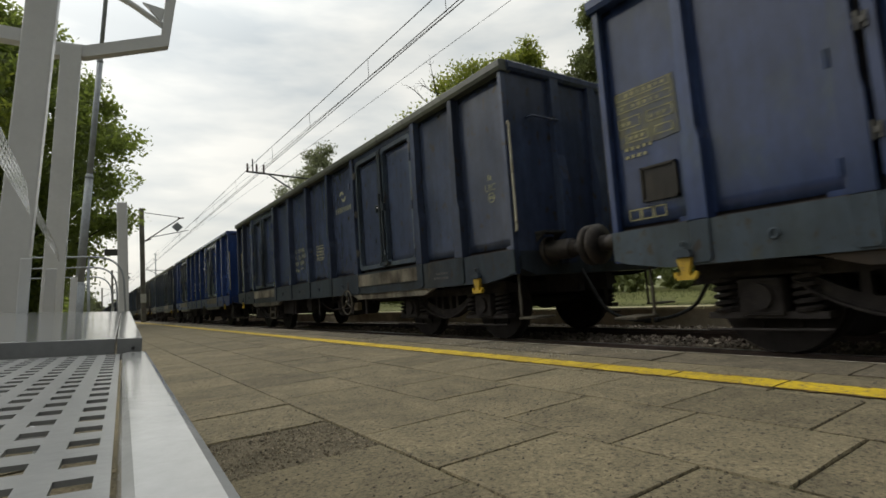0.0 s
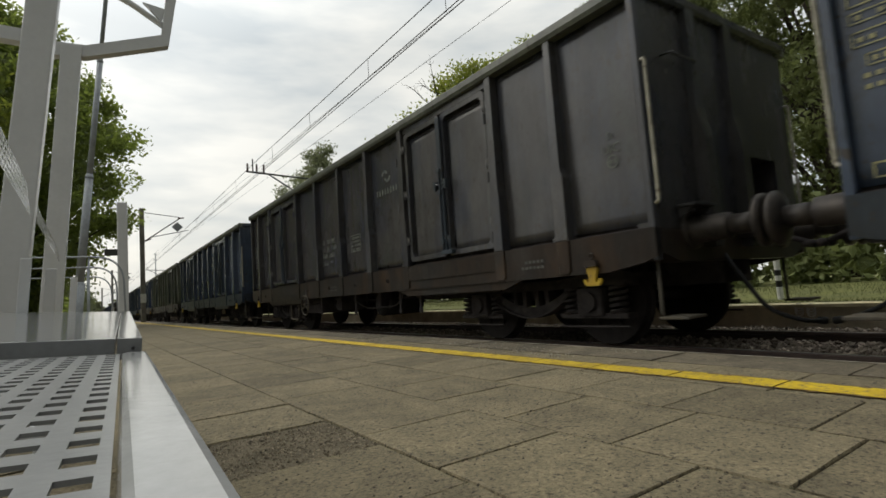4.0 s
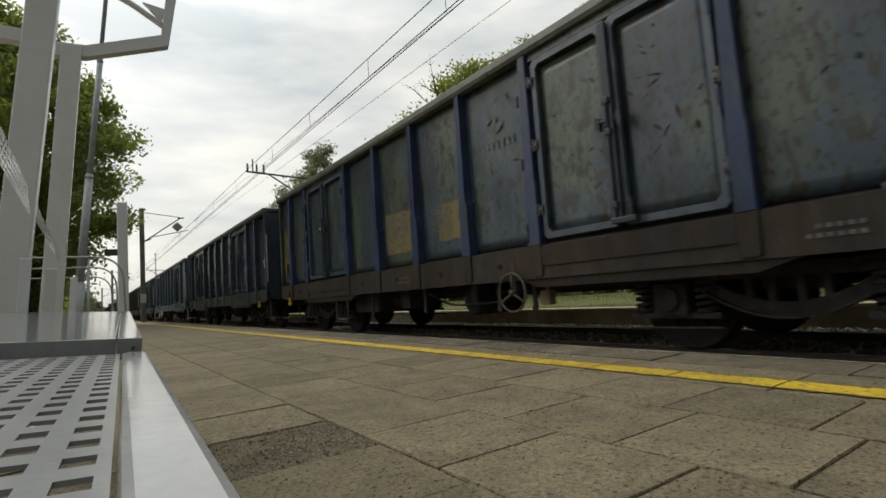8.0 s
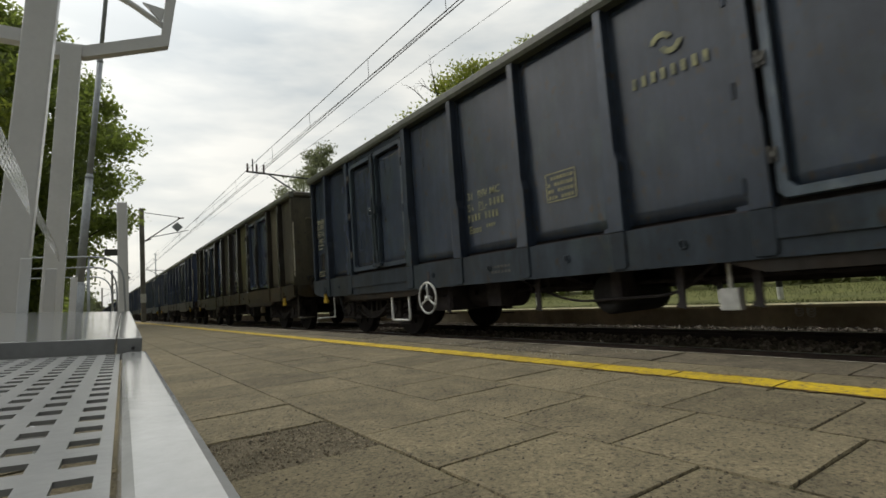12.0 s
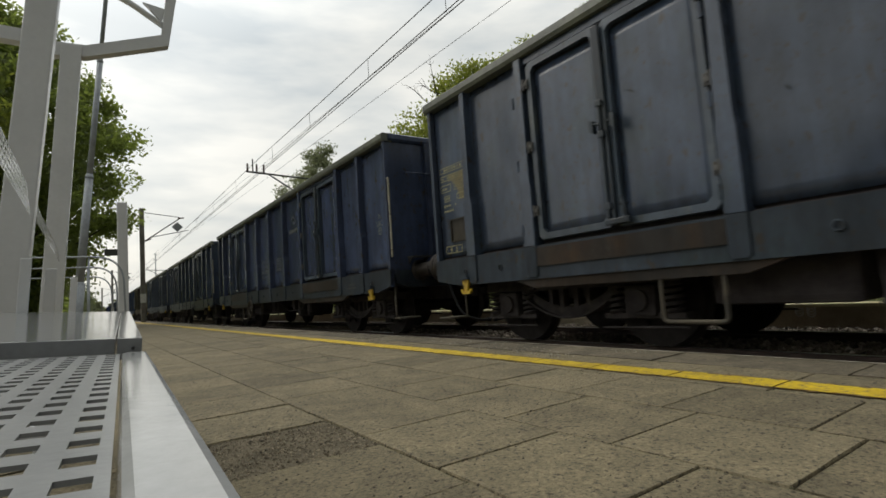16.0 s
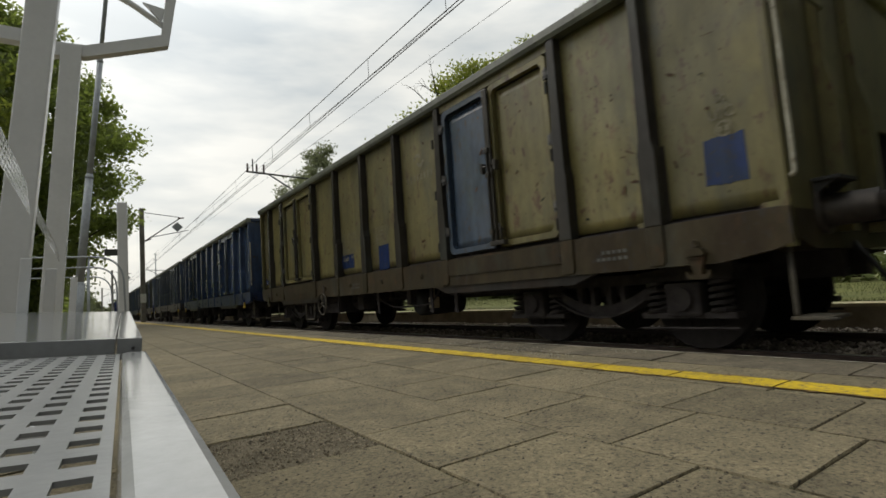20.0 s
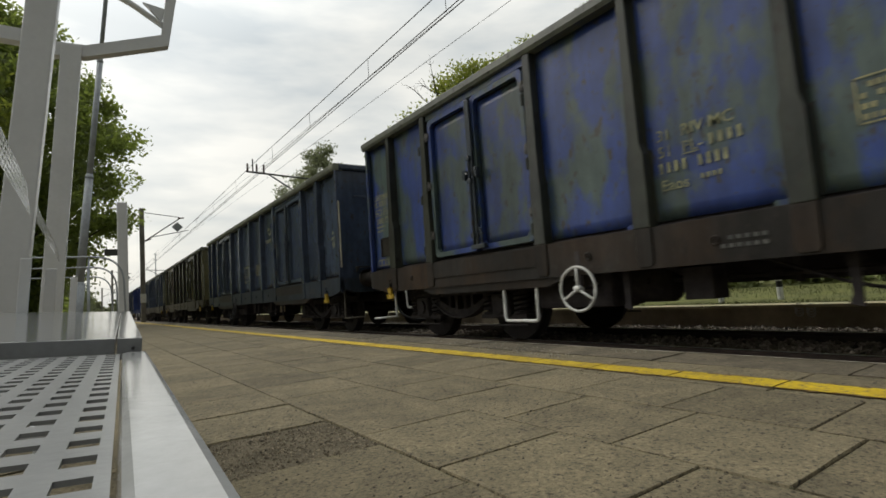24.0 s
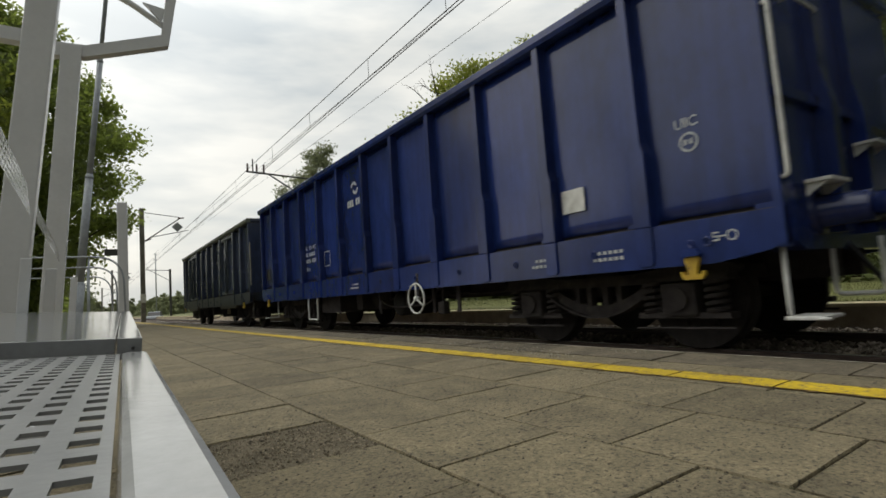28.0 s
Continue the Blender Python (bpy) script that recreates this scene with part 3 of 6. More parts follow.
def shelter():
    s = thing("shelter_frame", "grey painted steel frame of a waiting shelter", "shelter", at=pose(0, 0, 0))
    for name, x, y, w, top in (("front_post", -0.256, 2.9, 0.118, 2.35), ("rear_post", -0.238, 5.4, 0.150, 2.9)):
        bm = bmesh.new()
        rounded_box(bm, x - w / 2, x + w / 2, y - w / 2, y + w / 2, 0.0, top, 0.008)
        for v in bm.verts:          # posts sheared sideways to fit the camera's view
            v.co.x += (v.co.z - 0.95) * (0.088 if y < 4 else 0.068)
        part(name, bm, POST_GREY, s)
        bm = bmesh.new()
        rounded_box(bm, x - 0.12, x + 0.12, y - 0.12, y + 0.12, 0.0, 0.05, 0.01)
        part("foot_plate", bm, POST_GREY, s)
    # cantilever over the platform: rising arm (fitted to the camera's view), upturned end, curved brace
    g = 5.4 / 4.8

    def at(x, z):
        return x * g, 0.5 + (z - 0.5) * g
    bm = bmesh.new()
    prism(bm, [at(*q) for q in ((-0.24, 2.53), (0.0, 2.56), (0.585, 2.78), (0.655, 3.24), (0.575, 3.24), (0.53, 2.865), (0.0, 2.655), (-0.24, 2.64))], "y", 5.35, 5.45)
    part("arm", bm, POST_GREY, s)
    bm = bmesh.new()
    tube(bm, bend([(*(at(-0.05, 0)[:1]), 5.4, at(0, 3.2)[1]), (at(0.25, 0)[0], 5.4, at(0, 3.15)[1]), (at(0.56, 0)[0], 5.4, at(0, 2.96)[1])], 0.25, 8), 0.03, 8)
    part("brace", bm, POST_GREY, s, smooth=True)
    bm = bmesh.new()
    prism(bm, [at(0.40, 3.14), at(0.57, 3.12), at(0.54, 3.0)], "y", 5.385, 5.415)
    part("gusset", bm, POST_GREY, s)
    bm = bmesh.new()
    box(bm, -1.0, -0.24, 2.87, 2.93, 1.765, 1.825)
    part("back_beam", bm, POST_GREY, s)


def perforated(bm, x0, x1, y0, y1, px, py, hx, hy, z=0.0, t=0.002, stagger=False):
    """A flat sheet with real oblong holes, in cells px by py."""
    nx, ny = int(round((x1 - x0) / px)), int(round((y1 - y0) / py))
    for i in range(nx):
        for j in range(-1, ny + 1):
            cx = x0 + (i + 0.5) * px
            cy = y0 + (j + 0.5 + (0.5 if stagger and i % 2 else 0.0)) * py
            a, b = max(cy - py / 2, y0), min(cy + py / 2, y1)
            if b - a < 1e-5:
                continue
            o = [(cx - px / 2, a), (cx + px / 2, a), (cx + px / 2, b), (cx - px / 2, b)]
            if cy - hy / 2 <= a or cy + hy / 2 >= b:
                bm.faces.new([bm.verts.new((*q, z)) for q in o])
                continue
            h = [(cx - hx / 2, cy - hy / 2), (cx + hx / 2, cy - hy / 2), (cx + hx / 2, cy + hy / 2), (cx - hx / 2, cy + hy / 2)]
            O, H = [bm.verts.new((*q, z)) for q in o], [bm.verts.new((*q, z)) for q in h]
            D = [bm.verts.new((*q, z - t)) for q in h]
            for k in range(4):
                n = (k + 1) % 4
                bm.faces.new((O[k], O[n], H[n], H[k]))
                bm.faces.new((H[k], H[n], D[n], D[k]))
    bmesh.ops.remove_doubles(bm, verts=bm.verts[:], dist=1e-5)


def bench():
    # set askew to the track and tilted to fit the camera's view
    b = thing("bench", "pale grey painted steel bench with perforated seat and plain end plate", "bench", at=pose(0.019, 0.0, 0.45, 0, 0, -2.6) @ pose(0, 0, 0, 0, 3.6, 0) @ pose(0, 0, -0.45))
    bm = bmesh.new()
    perforated(bm, -0.3775, -0.022, -0.30, 0.815, 0.0197, 0.0300, 0.0105, 0.0145, 0.4485)
    part("seat_sheet", bm, SEAT_GREY, b, "pale grey perforated seat sheet")
    for x0, x1, z1, name in ((-0.021, 0.008, 0.4505, "front_rim"), (-0.405, -0.379, 0.4505, "back_rim")):
        bm = bmesh.new()
        rounded_box(bm, x0, x1, -0.32, 0.815, 0.405, z1, 0.004)
        part(name, bm, RIM_WHITE, b, "pale glossy rim tube")
    bm = bmesh.new()
    rounded_box(bm, -0.42, -0.0290, 0.818, 2.5, 0.44, 0.4685, 0.0015)
    for v in bm.verts:          # sheared up towards its far end to fit the camera's view
        v.co.z += (v.co.y - 0.818) * 0.028
    part("end_plate", bm, PLATE_GREY, b, "plain glossy grey end plate")
    bm = bmesh.new()
    rounded_box(bm, -0.0272, 0.002, 0.818, 2.5, 0.44, 0.4685, 0.0015)
    for v in bm.verts:          # strip rises with the plate, again to fit the camera's view
        v.co.z += (v.co.y - 0.818) * 0.028
    part("edge_strip", bm, PLATE_GREY, b, "glossy edge strip beside the plate")
    bm = bmesh.new()
    tube(bm, [(-0.0085, 0.8155, 0.455), (-0.0085, 0.8185, 0.455)], 0.0024, 8)
    part("bolt", bm, BLACK_PAINT, b, "dark bolt head")
    for y in (-0.2, 0.7, 2.2):
        bm = bmesh.new()
        rounded_box(bm, -0.25, -0.19, y - 0.03, y + 0.03, -0.03, 0.43, 0.006)
        rounded_box(bm, -0.37, -0.03, y - 0.025, y + 0.025, 0.40, 0.44, 0.005)
        part("leg", bm, POST_GREY, b)
    for y0, y1, x, z0, z1 in ((1.1, 2.55, -0.245, 0.895, 1.025), (3.0, 5.2, -0.255, 0.935, 1.04)):
        bm = bmesh.new()
        perforated(bm, -(z1 - z0) / 2, (z1 - z0) / 2, y0, y1, (z1 - z0) / 5, 0.055, 0.012, 0.034)
        sheet = part("backrest", bm, RIM_WHITE, b, "perforated backrest sheet")
        sheet.matrix_basis = pose(x, 0, (z0 + z1) / 2, 0, 82, 2.6)
    for x, y, w, z in ((-0.36, 2.46, 0.035, 0.72), (-0.33, 2.9, 0.045, 0.715), (-0.26, 3.25, 0.03, 0.70)):
        bm = bmesh.new()
        rounded_box(bm, x, x + w, y, y + 0.01, 0.40, z, 0.003)
        tube(bm, [(x + w / 2, y - 0.004, z - 0.02), (x + w / 2, y, z - 0.02)], 0.004, 8)
        part("bracket", bm, POST_GREY, b)
    return b


def bollard(x, y):
    b = thing("marker_post", "white marker post with black bands", "marker post", "marker posts", at=pose(x, y, 0.02))
    for z0, z1, m_, nm in ((0, 0.2, WHITE_PAINT, "band"), (0.2, 0.3, BLACK_PAINT, "dark_band"), (0.3, 0.38, WHITE_PAINT, "band"), (0.38, 0.47, BLACK_PAINT, "dark_band"),
                           (0.47, 0.75, WHITE_PAINT, "band"), (0.75, 0.84, BLACK_PAINT, "dark_band"), (0.84, 0.92, WHITE_PAINT, "band")):
        bm = bmesh.new()
        tube(bm, [(0, 0, z0), (0, 0, z1)], 0.045, 10)
        part(nm, bm, m_, b)


def far_woods(name, label, x0, x1, y0, y1, h0, h1, n, seed, leaf=0.5, z=-0.75, material=LEAF_FAR):
    rng = np.random.default_rng(seed)
    cl = []
    for k in range(n):
        x, y = rng.uniform(x0, x1), rng.uniform(y0, y1)
        h = rng.uniform(h0, h1) * (0.75 + 0.5 * noise.noise(Vector((x * 0.03, y * 0.03, seed))))
        for j in range(5):
            f = rng.uniform(0.1, 1.0)
            cl.append((x + rng.normal() * h * 0.12, y + rng.normal() * h * 0.12, z + f * h, h * 0.2 * (1.15 - f * 0.6)))
    me = leaf_cloud(name, rng, cl, 34, leaf, material)
    return tagged(new(name, me), label, "woods", kind="stuff")


def parked_car(x, y, z):
    c = thing("parked_car", "small silver hatchback parked beyond the platform", "car", at=pose(x, y, z, 0, 0, 78))
    bm = bmesh.new()
    o = [(-2.05, 0.3), (-2.1, 0.62), (-1.95, 0.82), (-1.35, 0.92), (1.5, 0.95), (2.0, 0.85), (2.08, 0.5), (2.0, 0.3)]
    prism(bm, o, "y", -0.82, 0.82)
    part("body", bm, GALV, c)
    bm = bmesh.new()
    prism(bm, [(-1.25, 0.92), (-0.55, 1.42), (0.95, 1.45), (1.75, 0.95)], "y", -0.72, 0.72)
    part("glasshouse", bm, BLACK_PAINT, c)
    bm = bmesh.new()
    prism(bm, [(-0.6, 1.41), (-0.5, 1.46), (0.9, 1.49), (1.05, 1.43)], "y", -0.7, 0.7)
    part("roof", bm, GALV, c)
    for a in (-1.3, 1.3):
        for s_ in (-0.74, 0.74):
            bm = bmesh.new()
            disc(bm, (a, s_, 0.3), "y", 0.3, 0.18, 18)
            part("wheel", bm, RUBBER, c)


build_ground()
build_track()
build_ballast()
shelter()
bench()
lamp_pole()
sign_post()
for hx, hy in ((0.42, 8.2), (0.40, 9.9), (0.40, 12.2)):
    hoop(hx, hy)
mast_near(2.75, 36.8)
mast_far(8.1, 20.2)
mast_far(8.1, 70.0)
mast_near(2.75, 88.0)
mast_near(2.4, 140.0)

tree("tall leafy maple tree behind the shelter", -3.1, 29.0, -0.75, 15.0, 5.0, 11, LEAF_DARK, 0.14, 320, 300, 0.115)
tree("leafy tree behind the shelter, lighter at its edge", -7.0, 24.0, -0.75, 17.0, 5.0, 12, LEAF_LIGHT, 0.12, 260, 260, 0.11)
tree("big leafy tree across the track, light green", 21.5, 25.6, -0.2, 15.0, 7.0, 13, LEAF_LIGHT, 0.15, 300, 250, 0.12)
twig_tree("thin tree with bare twigs across the track", 18.9, 26.6, -0.2, 14.9, 3.2, 14)
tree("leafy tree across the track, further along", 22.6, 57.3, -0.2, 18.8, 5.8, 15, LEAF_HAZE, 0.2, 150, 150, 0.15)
tree("broad leafy tree beyond the far platform, light green", 23.8, 23.4, -0.2, 16.2, 4.6, 17, LEAF_LIGHT, 0.2, 220, 200, 0.12)
tree("tall leafy tree behind the hedge across the track", 26.5, 19.2, -0.2, 18.0, 3.2, 16, LEAF_MID, 0.12, 200, 200, 0.12)
for k, (x, y, h, sp) in enumerate(((29.0, 16.5, 21.0, 5.6), (27.5, 8.5, 21.0, 5.6), (25.0, 1.0, 19.0, 5.4), (23.0, -6.0, 18.0, 5.0))):
    tree("dense leafy tree behind the far platform", x, y, -0.1, h, sp, 21 + k, LEAF_MID, 0.06, 260, 220, 0.14)
far_woods("hedge", "dense dark green hedge behind the far platform", 16, 19.5, -12, 90, 2.0, 3.4, 520, 33, 0.16, -0.05, LEAF_MID)
# next row stands out of view, added to cut low sky light on the wagons
far_woods("tree_row", "unseen row of trees added to block low sky light", -26, -19, -45, 24, 6, 9, 320, 34, 0.4, -0.75, LEAF_DARK)
far_woods("far_woods", "distant green treeline at the end of the line, haze put into its leaf colour", -60, 60, 300, 340, 8, 13, 300, 31, 0.8, -0.75, LEAF_HAZE)
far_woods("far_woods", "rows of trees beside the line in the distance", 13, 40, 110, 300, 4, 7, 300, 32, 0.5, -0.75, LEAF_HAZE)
far_woods("far_woods", "tall trees beyond the platform end, haze put into their leaf colour", -40, 1.5, 165, 190, 10, 15, 160, 36, 0.45, -0.75, LEAF_HAZE)
far_woods("hedge", "dark green bushes under the maple tree", -9, -2.0, 25, 31, 2.4, 4.0, 90, 35, 0.15, -0.75, LEAF_DARK)
far_woods("tree_row", "leafy trees behind the far end of the platform", -9, -2.1, 68, 84, 8.0, 11.5, 90, 38, 0.24, -0.75, LEAF_MID)
far_woods("hedge", "leafy bushes along the back of the platform", -3.4, -1.7, 30, 58, 3.2, 5.6, 80, 37, 0.15, -0.75, LEAF_DARK)

CONTACT, MESSENGER = 5.47, 5.95
wire_run("contact_wire", "twin copper contact wire above the track", [(TRACK - 0.03, -40, CONTACT), (TRACK - 0.03, 20, CONTACT), (TRACK - 0.03, 70, CONTACT), (TRACK - 0.03, 250, CONTACT)], 0.010)
wire_run("contact_wire", "twin copper contact wire above the track", [(TRACK + 0.05, -40, CONTACT), (TRACK + 0.05, 20, CONTACT), (TRACK + 0.05, 70, CONTACT), (TRACK + 0.05, 250, CONTACT)], 0.010)
wire_run("messenger_wire", "messenger wire above the contact wire", [(TRACK, -30, MESSENGER + 0.1), (TRACK, 20, MESSENGER + 0.05), (TRACK, 70, MESSENGER + 0.1), (TRACK, 250, MESSENGER)], 0.010, 0.12)
for yd in (7.0, 10.1, 13.9, 17.6, 23, 28, 33, 40, 46):
    wire_run("dropper", "thin dropper between the wires", [(TRACK, yd, CONTACT), (TRACK, yd, MESSENGER)], 0.006, group="droppers")


def feeder_pole(x, y, h):
    p = thing("feeder_pole", "slim concrete pole that carries the feeder wires", "pole", "feeder poles", at=pose(x, y, -0.1))
    bm = bmesh.new()
    tube(bm, [(0, 0, 0), (0, 0, h)], 0.12, 10, radii=[0.14, 0.08])
    part("shaft", bm, GALV, p, smooth=True)
    for z in (h - 0.1, h - 1.2):
        bm = bmesh.new()
        box(bm, -0.42, 0.3, -0.04, 0.04, z - 0.04, z + 0.04)
        part("crossarm", bm, DARK_STEEL, p)


feeder_pole(10.35, 110.0, 11.8)
feeder_pole(10.35, -36.0, 9.1)
wire_run("feeder_wire", "thin feeder wire beyond the track", [(10.0, -36, 9.0), (10.0, 110, 11.48)], 0.010, 0.0)
wire_run("feeder_wire", "thin feeder wire beyond the track", [(10.0, -36, 7.9), (10.0, 110, 10.38)], 0.009, 0.0)
parked_car(7.3, 80.0, -0.75)
for x, y in ((9.04, 3.74), (8.6, 4.45), (9.4, 9.5)):
    bollard(x, y)


def weeds(name, label, place, count, size, material, seed):
    """Blades of grass and weeds: thin upright triangles in tufts."""
    rng = np.random.default_rng(seed)
    P = np.array([place(rng) for _ in range(count)])
    h = rng.uniform(*size, count)
    a = rng.uniform(0, 6.28, count)
    lean = rng.normal(0, 0.35, (count, 2)) * h[:, None]
    w = 0.002 + 0.02 * h
    s = np.stack([np.cos(a) * w, np.sin(a) * w, 0 * a], 1)
    tip = P + np.stack([lean[:, 0], lean[:, 1], h], 1)
    V = np.stack([P - s, P + s, tip], 1).reshape(-1, 3)
    me = bpy.data.meshes.new(name)
    me.from_pydata(V.tolist(), [], np.arange(3 * count).reshape(-1, 3).tolist())
    me.materials.append(material)
    return tagged(new(name, me), label, "weeds", kind="stuff")


def verge_place(r):
    y = -2 + 60 * r.random() ** 1.6
    c = noise.noise(Vector((y * 0.8, 3.0, 1.0)))
    return 7.6 + abs(r.normal(0, 0.55 + 0.4 * c)), y, 0.02


weeds("verge_weeds", "yellow-green grass and weeds on the far platform", verge_place, 26000, (0.012, 0.06), WEED, 51)
weeds("verge_weeds", "taller weeds before the hedge", lambda r: (r.uniform(9.5, 15.5), -8 + 60 * r.random() ** 1.4, 0.0), 30000, (0.04, 0.15), WEED, 52)
# faded white marks on the wall of the far platform
for k, (dy, dz) in enumerate(((0.0, 0.0), (0.13, 0.01))):
    bm = bmesh.new()
    for j in range(3):
        tube(bm, [(0, 0.045 * math.cos(q), 0.03 * (j - 0.5) + 0.05 * math.sin(q)) for q in (2 * math.pi * i / 10 for i in range(10))], 0.008, 4, closed=True)
    tagged(part("wall_mark", bm, WHITE_PAINT, at=pose(FAR_EDGE - 0.004, 2.68 + dy, -0.04 + dz)), "faded white painted mark on the platform wall", "wall mark", "marks on the wall")
# ---- freight wagons ----
CACHE = {}


def cached(key, build, smooth=False):
    if key not in CACHE:
        bm = bmesh.new()
        build(bm)
        CACHE[key] = mesh_of(key[0] if isinstance(key, tuple) else key, bm, smooth)
    return CACHE[key]


def hung(name, key, build, material, parent, at=None, label="", smooth=False):
    """A part on a shared mesh, with a material of its own."""
    me = cached(key, build, smooth)
    if not me.materials:
        me.materials.append(material)
    ob = new(name, me)
    ob.parent = parent
    if at is not None:
        ob.matrix_basis = at
    ob.material_slots[0].link = "OBJECT"
    ob.material_slots[0].material = material
    if label:
        tagged(ob, label)
    return ob


TOP, SOLE, HALF = 3.25, 0.73, 1.46      # heights above the rail and half width
BAYS = {"A": [1.0, 0.95, 2.1, 1.1925, 1.1925, 1.1925, 1.1925, 2.1, 1.02, 0.8],
        "D": [1.0, 1.17, 1.9, 1.15, 1.15, 1.15, 1.15, 1.9, 1.17, 1.0],
        "B": [1.55, 2.2, 1.336, 1.336, 1.336, 1.336, 1.336, 2.2, 1.55],
        "C": [12.74 / 12] * 12}
DOORS = {"A": (2, 7), "B": (1, 7), "C": (), "D": (2, 7)}


def panel_mesh(bm, w, h, dent, seed, split=0.0):
    """A sheet w wide along y and h high, with shallow dents; its back is flat."""
    nu, nv = 12, 18
    g = [[bm.verts.new((-0.012 - dent * (noise.noise(Vector((seed * 7.3 + u / nu * w * 1.7, v / nv * h * 1.5, seed))) * 0.9
                                       + noise.noise(Vector((seed * 3.1 + u / nu * w * 5, v / nv * h * 5, seed + 9))) * 0.3) * (0 < u < nu) * (0 < v < nv),
                        (u / nu - 0.5) * w, v / nv * h)) for v in range(nv + 1)] for u in range(nu + 1)]
    for u in range(nu):
        for v in range(nv):
            bm.faces.new((g[u][v], g[u + 1][v], g[u + 1][v + 1], g[u][v + 1])).material_index = int((v + 0.5) / nv < split)
    rim = [g[u][0] for u in range(nu + 1)] + [g[nu][v] for v in range(1, nv + 1)] + [g[u][nv] for u in range(nu - 1, -1, -1)] + [g[0][v] for v in range(nv - 1, 0, -1)]
    back = [bm.verts.new((0.012, p.co.y, p.co.z)) for p in rim]
    for i in range(len(rim)):
        j = (i + 1) % len(rim)
        bm.faces.new((rim[i], rim[j], back[j], back[i]))
    bm.faces.new(back)


def rib_outline(bm, low, high):
    """A pressed rib above the sill: broad below, drawn in to a narrow upper half."""
    b2 = bmesh.new()
    prism(b2, [(-low, 1.076), (low, 1.076), (low, 1.70), (high, 1.80), (high - 0.004, TOP - 0.12), (0.004 - high, TOP - 0.12), (-high, 1.80), (-low, 1.70)], "x", -1.462, -1.32)
    for v in b2.verts:
        if v.co.x < -1.4:
            v.co.x += 0.012 * max(0.0, v.co.z - 1.75)
    bmesh.ops.bevel(b2, geom=[e for e in b2.edges if all(v.co.x < -1.4 for v in e.verts)], offset=0.009, segments=2, profile=0.6, affect="EDGES")
    join(bm, b2)


def rib_foot_mesh(bm):
    """The rib's foot on the sill, cut off aslant below."""
    b2 = bmesh.new()
    prism(b2, [(-0.078, 0.775), (-0.055, 0.745), (0.055, 0.745), (0.078, 0.775), (0.08, 1.0755), (-0.08, 1.0755)], "x", -1.46, -1.4395)
    bmesh.ops.bevel(b2, geom=[e for e in b2.edges if all(v.co.x < -1.45 for v in e.verts)], offset=0.006, segments=1, affect="EDGES")
    join(bm, b2)


def rib_mesh(bm):
    rib_outline(bm, 0.082, 0.046)
    box(bm, -1.35, -1.32, -0.105, 0.105, 1.12, 1.74)
    box(bm, -1.35, -1.32, -0.07, 0.07, 1.74, TOP - 0.13)


def post_mesh(bm):
    rib_outline(bm, 0.078, 0.055)
    for z in (1.25, 1.95, 2.65):
        tube(bm, [(-1.455, 0.085, z - 0.06), (-1.455, 0.085, z + 0.06)], 0.018, 6)


def leaf_frame_mesh(bm, w, h):
    """A pressed frame round the leaf, its corners cut off."""
    d, c = 0.07, 0.045
    outer = [(-w / 2 + c, 0), (w / 2 - c, 0), (w / 2, c), (w / 2, h - c), (w / 2 - c, h), (-w / 2 + c, h), (-w / 2, h - c), (-w / 2, c)]
    inner = [(-w / 2 + d + c, d), (w / 2 - d - c, d), (w / 2 - d, d + c), (w / 2 - d, h - d - c), (w / 2 - d - c, h - d), (-w / 2 + d + c, h - d), (-w / 2 + d, h - d - c), (-w / 2 + d, d + c)]
    rings = [[bm.verts.new((x, u, v)) for u, v in o] for x, o in ((0.0, outer), (-0.052, outer), (-0.064, [(u * 0.985, v + (h / 2 - v) * 0.007) for u, v in outer]), (-0.064, inner), (0.0, inner))]
    for a, b in zip(rings, rings[1:] + rings[:1]):
        for k in range(8):
            bm.faces.new((a[k], a[(k + 1) % 8], b[(k + 1) % 8], b[k]))


def hinge_mesh(bm):
    """A strap hinge across the gap between leaf and post."""
    rounded_box(bm, -0.085, -0.045, -0.045, 0.05, -0.02, 0.02, 0.006)
    tube(bm, [(-0.075, 0.0, -0.06), (-0.075, 0.0, 0.06)], 0.017, 8)
    box(bm, -0.078, -0.04, -0.05, -0.03, -0.05, 0.05)


def latch_mesh(bm, h):
    """The cover strip between the leaves with its rod, paired lugs at half height and a lever below."""
    rounded_box(bm, -0.062, -0.03, -0.042, 0.042, 0.03, h - 0.03, 0.008)
    tube(bm, [(-0.074, 0.012, 0.05), (-0.074, 0.012, h * 0.62)], 0.014, 8)
    for z in (0.2, h * 0.45, h * 0.6):
        rounded_box(bm, -0.092, -0.058, -0.02, 0.045, z - 0.03, z + 0.03, 0.006)
    for y in (-0.115, 0.115):
        prism(bm, [(y - 0.022, h * 0.5 - 0.07), (y + 0.022, h * 0.5 - 0.05), (y + 0.022, h * 0.5 + 0.07), (y - 0.022, h * 0.5 + 0.05)], "x", -0.088, -0.03)
        tube(bm, [(-0.075, y * 0.4, h * 0.5), (-0.075, y, h * 0.5 + 0.03)], 0.012, 6)
    rounded_box(bm, -0.10, -0.035, -0.20, 0.05, 0.03, 0.085, 0.01)
    tube(bm, bend([(-0.085, -0.16, 0.07), (-0.10, -0.17, 0.17), (-0.09, -0.13, 0.27)], 0.05), 0.016, 7)
    tube(bm, [(-0.085, -0.19, 0.20), (-0.085, -0.11, 0.20)], 0.012, 6)


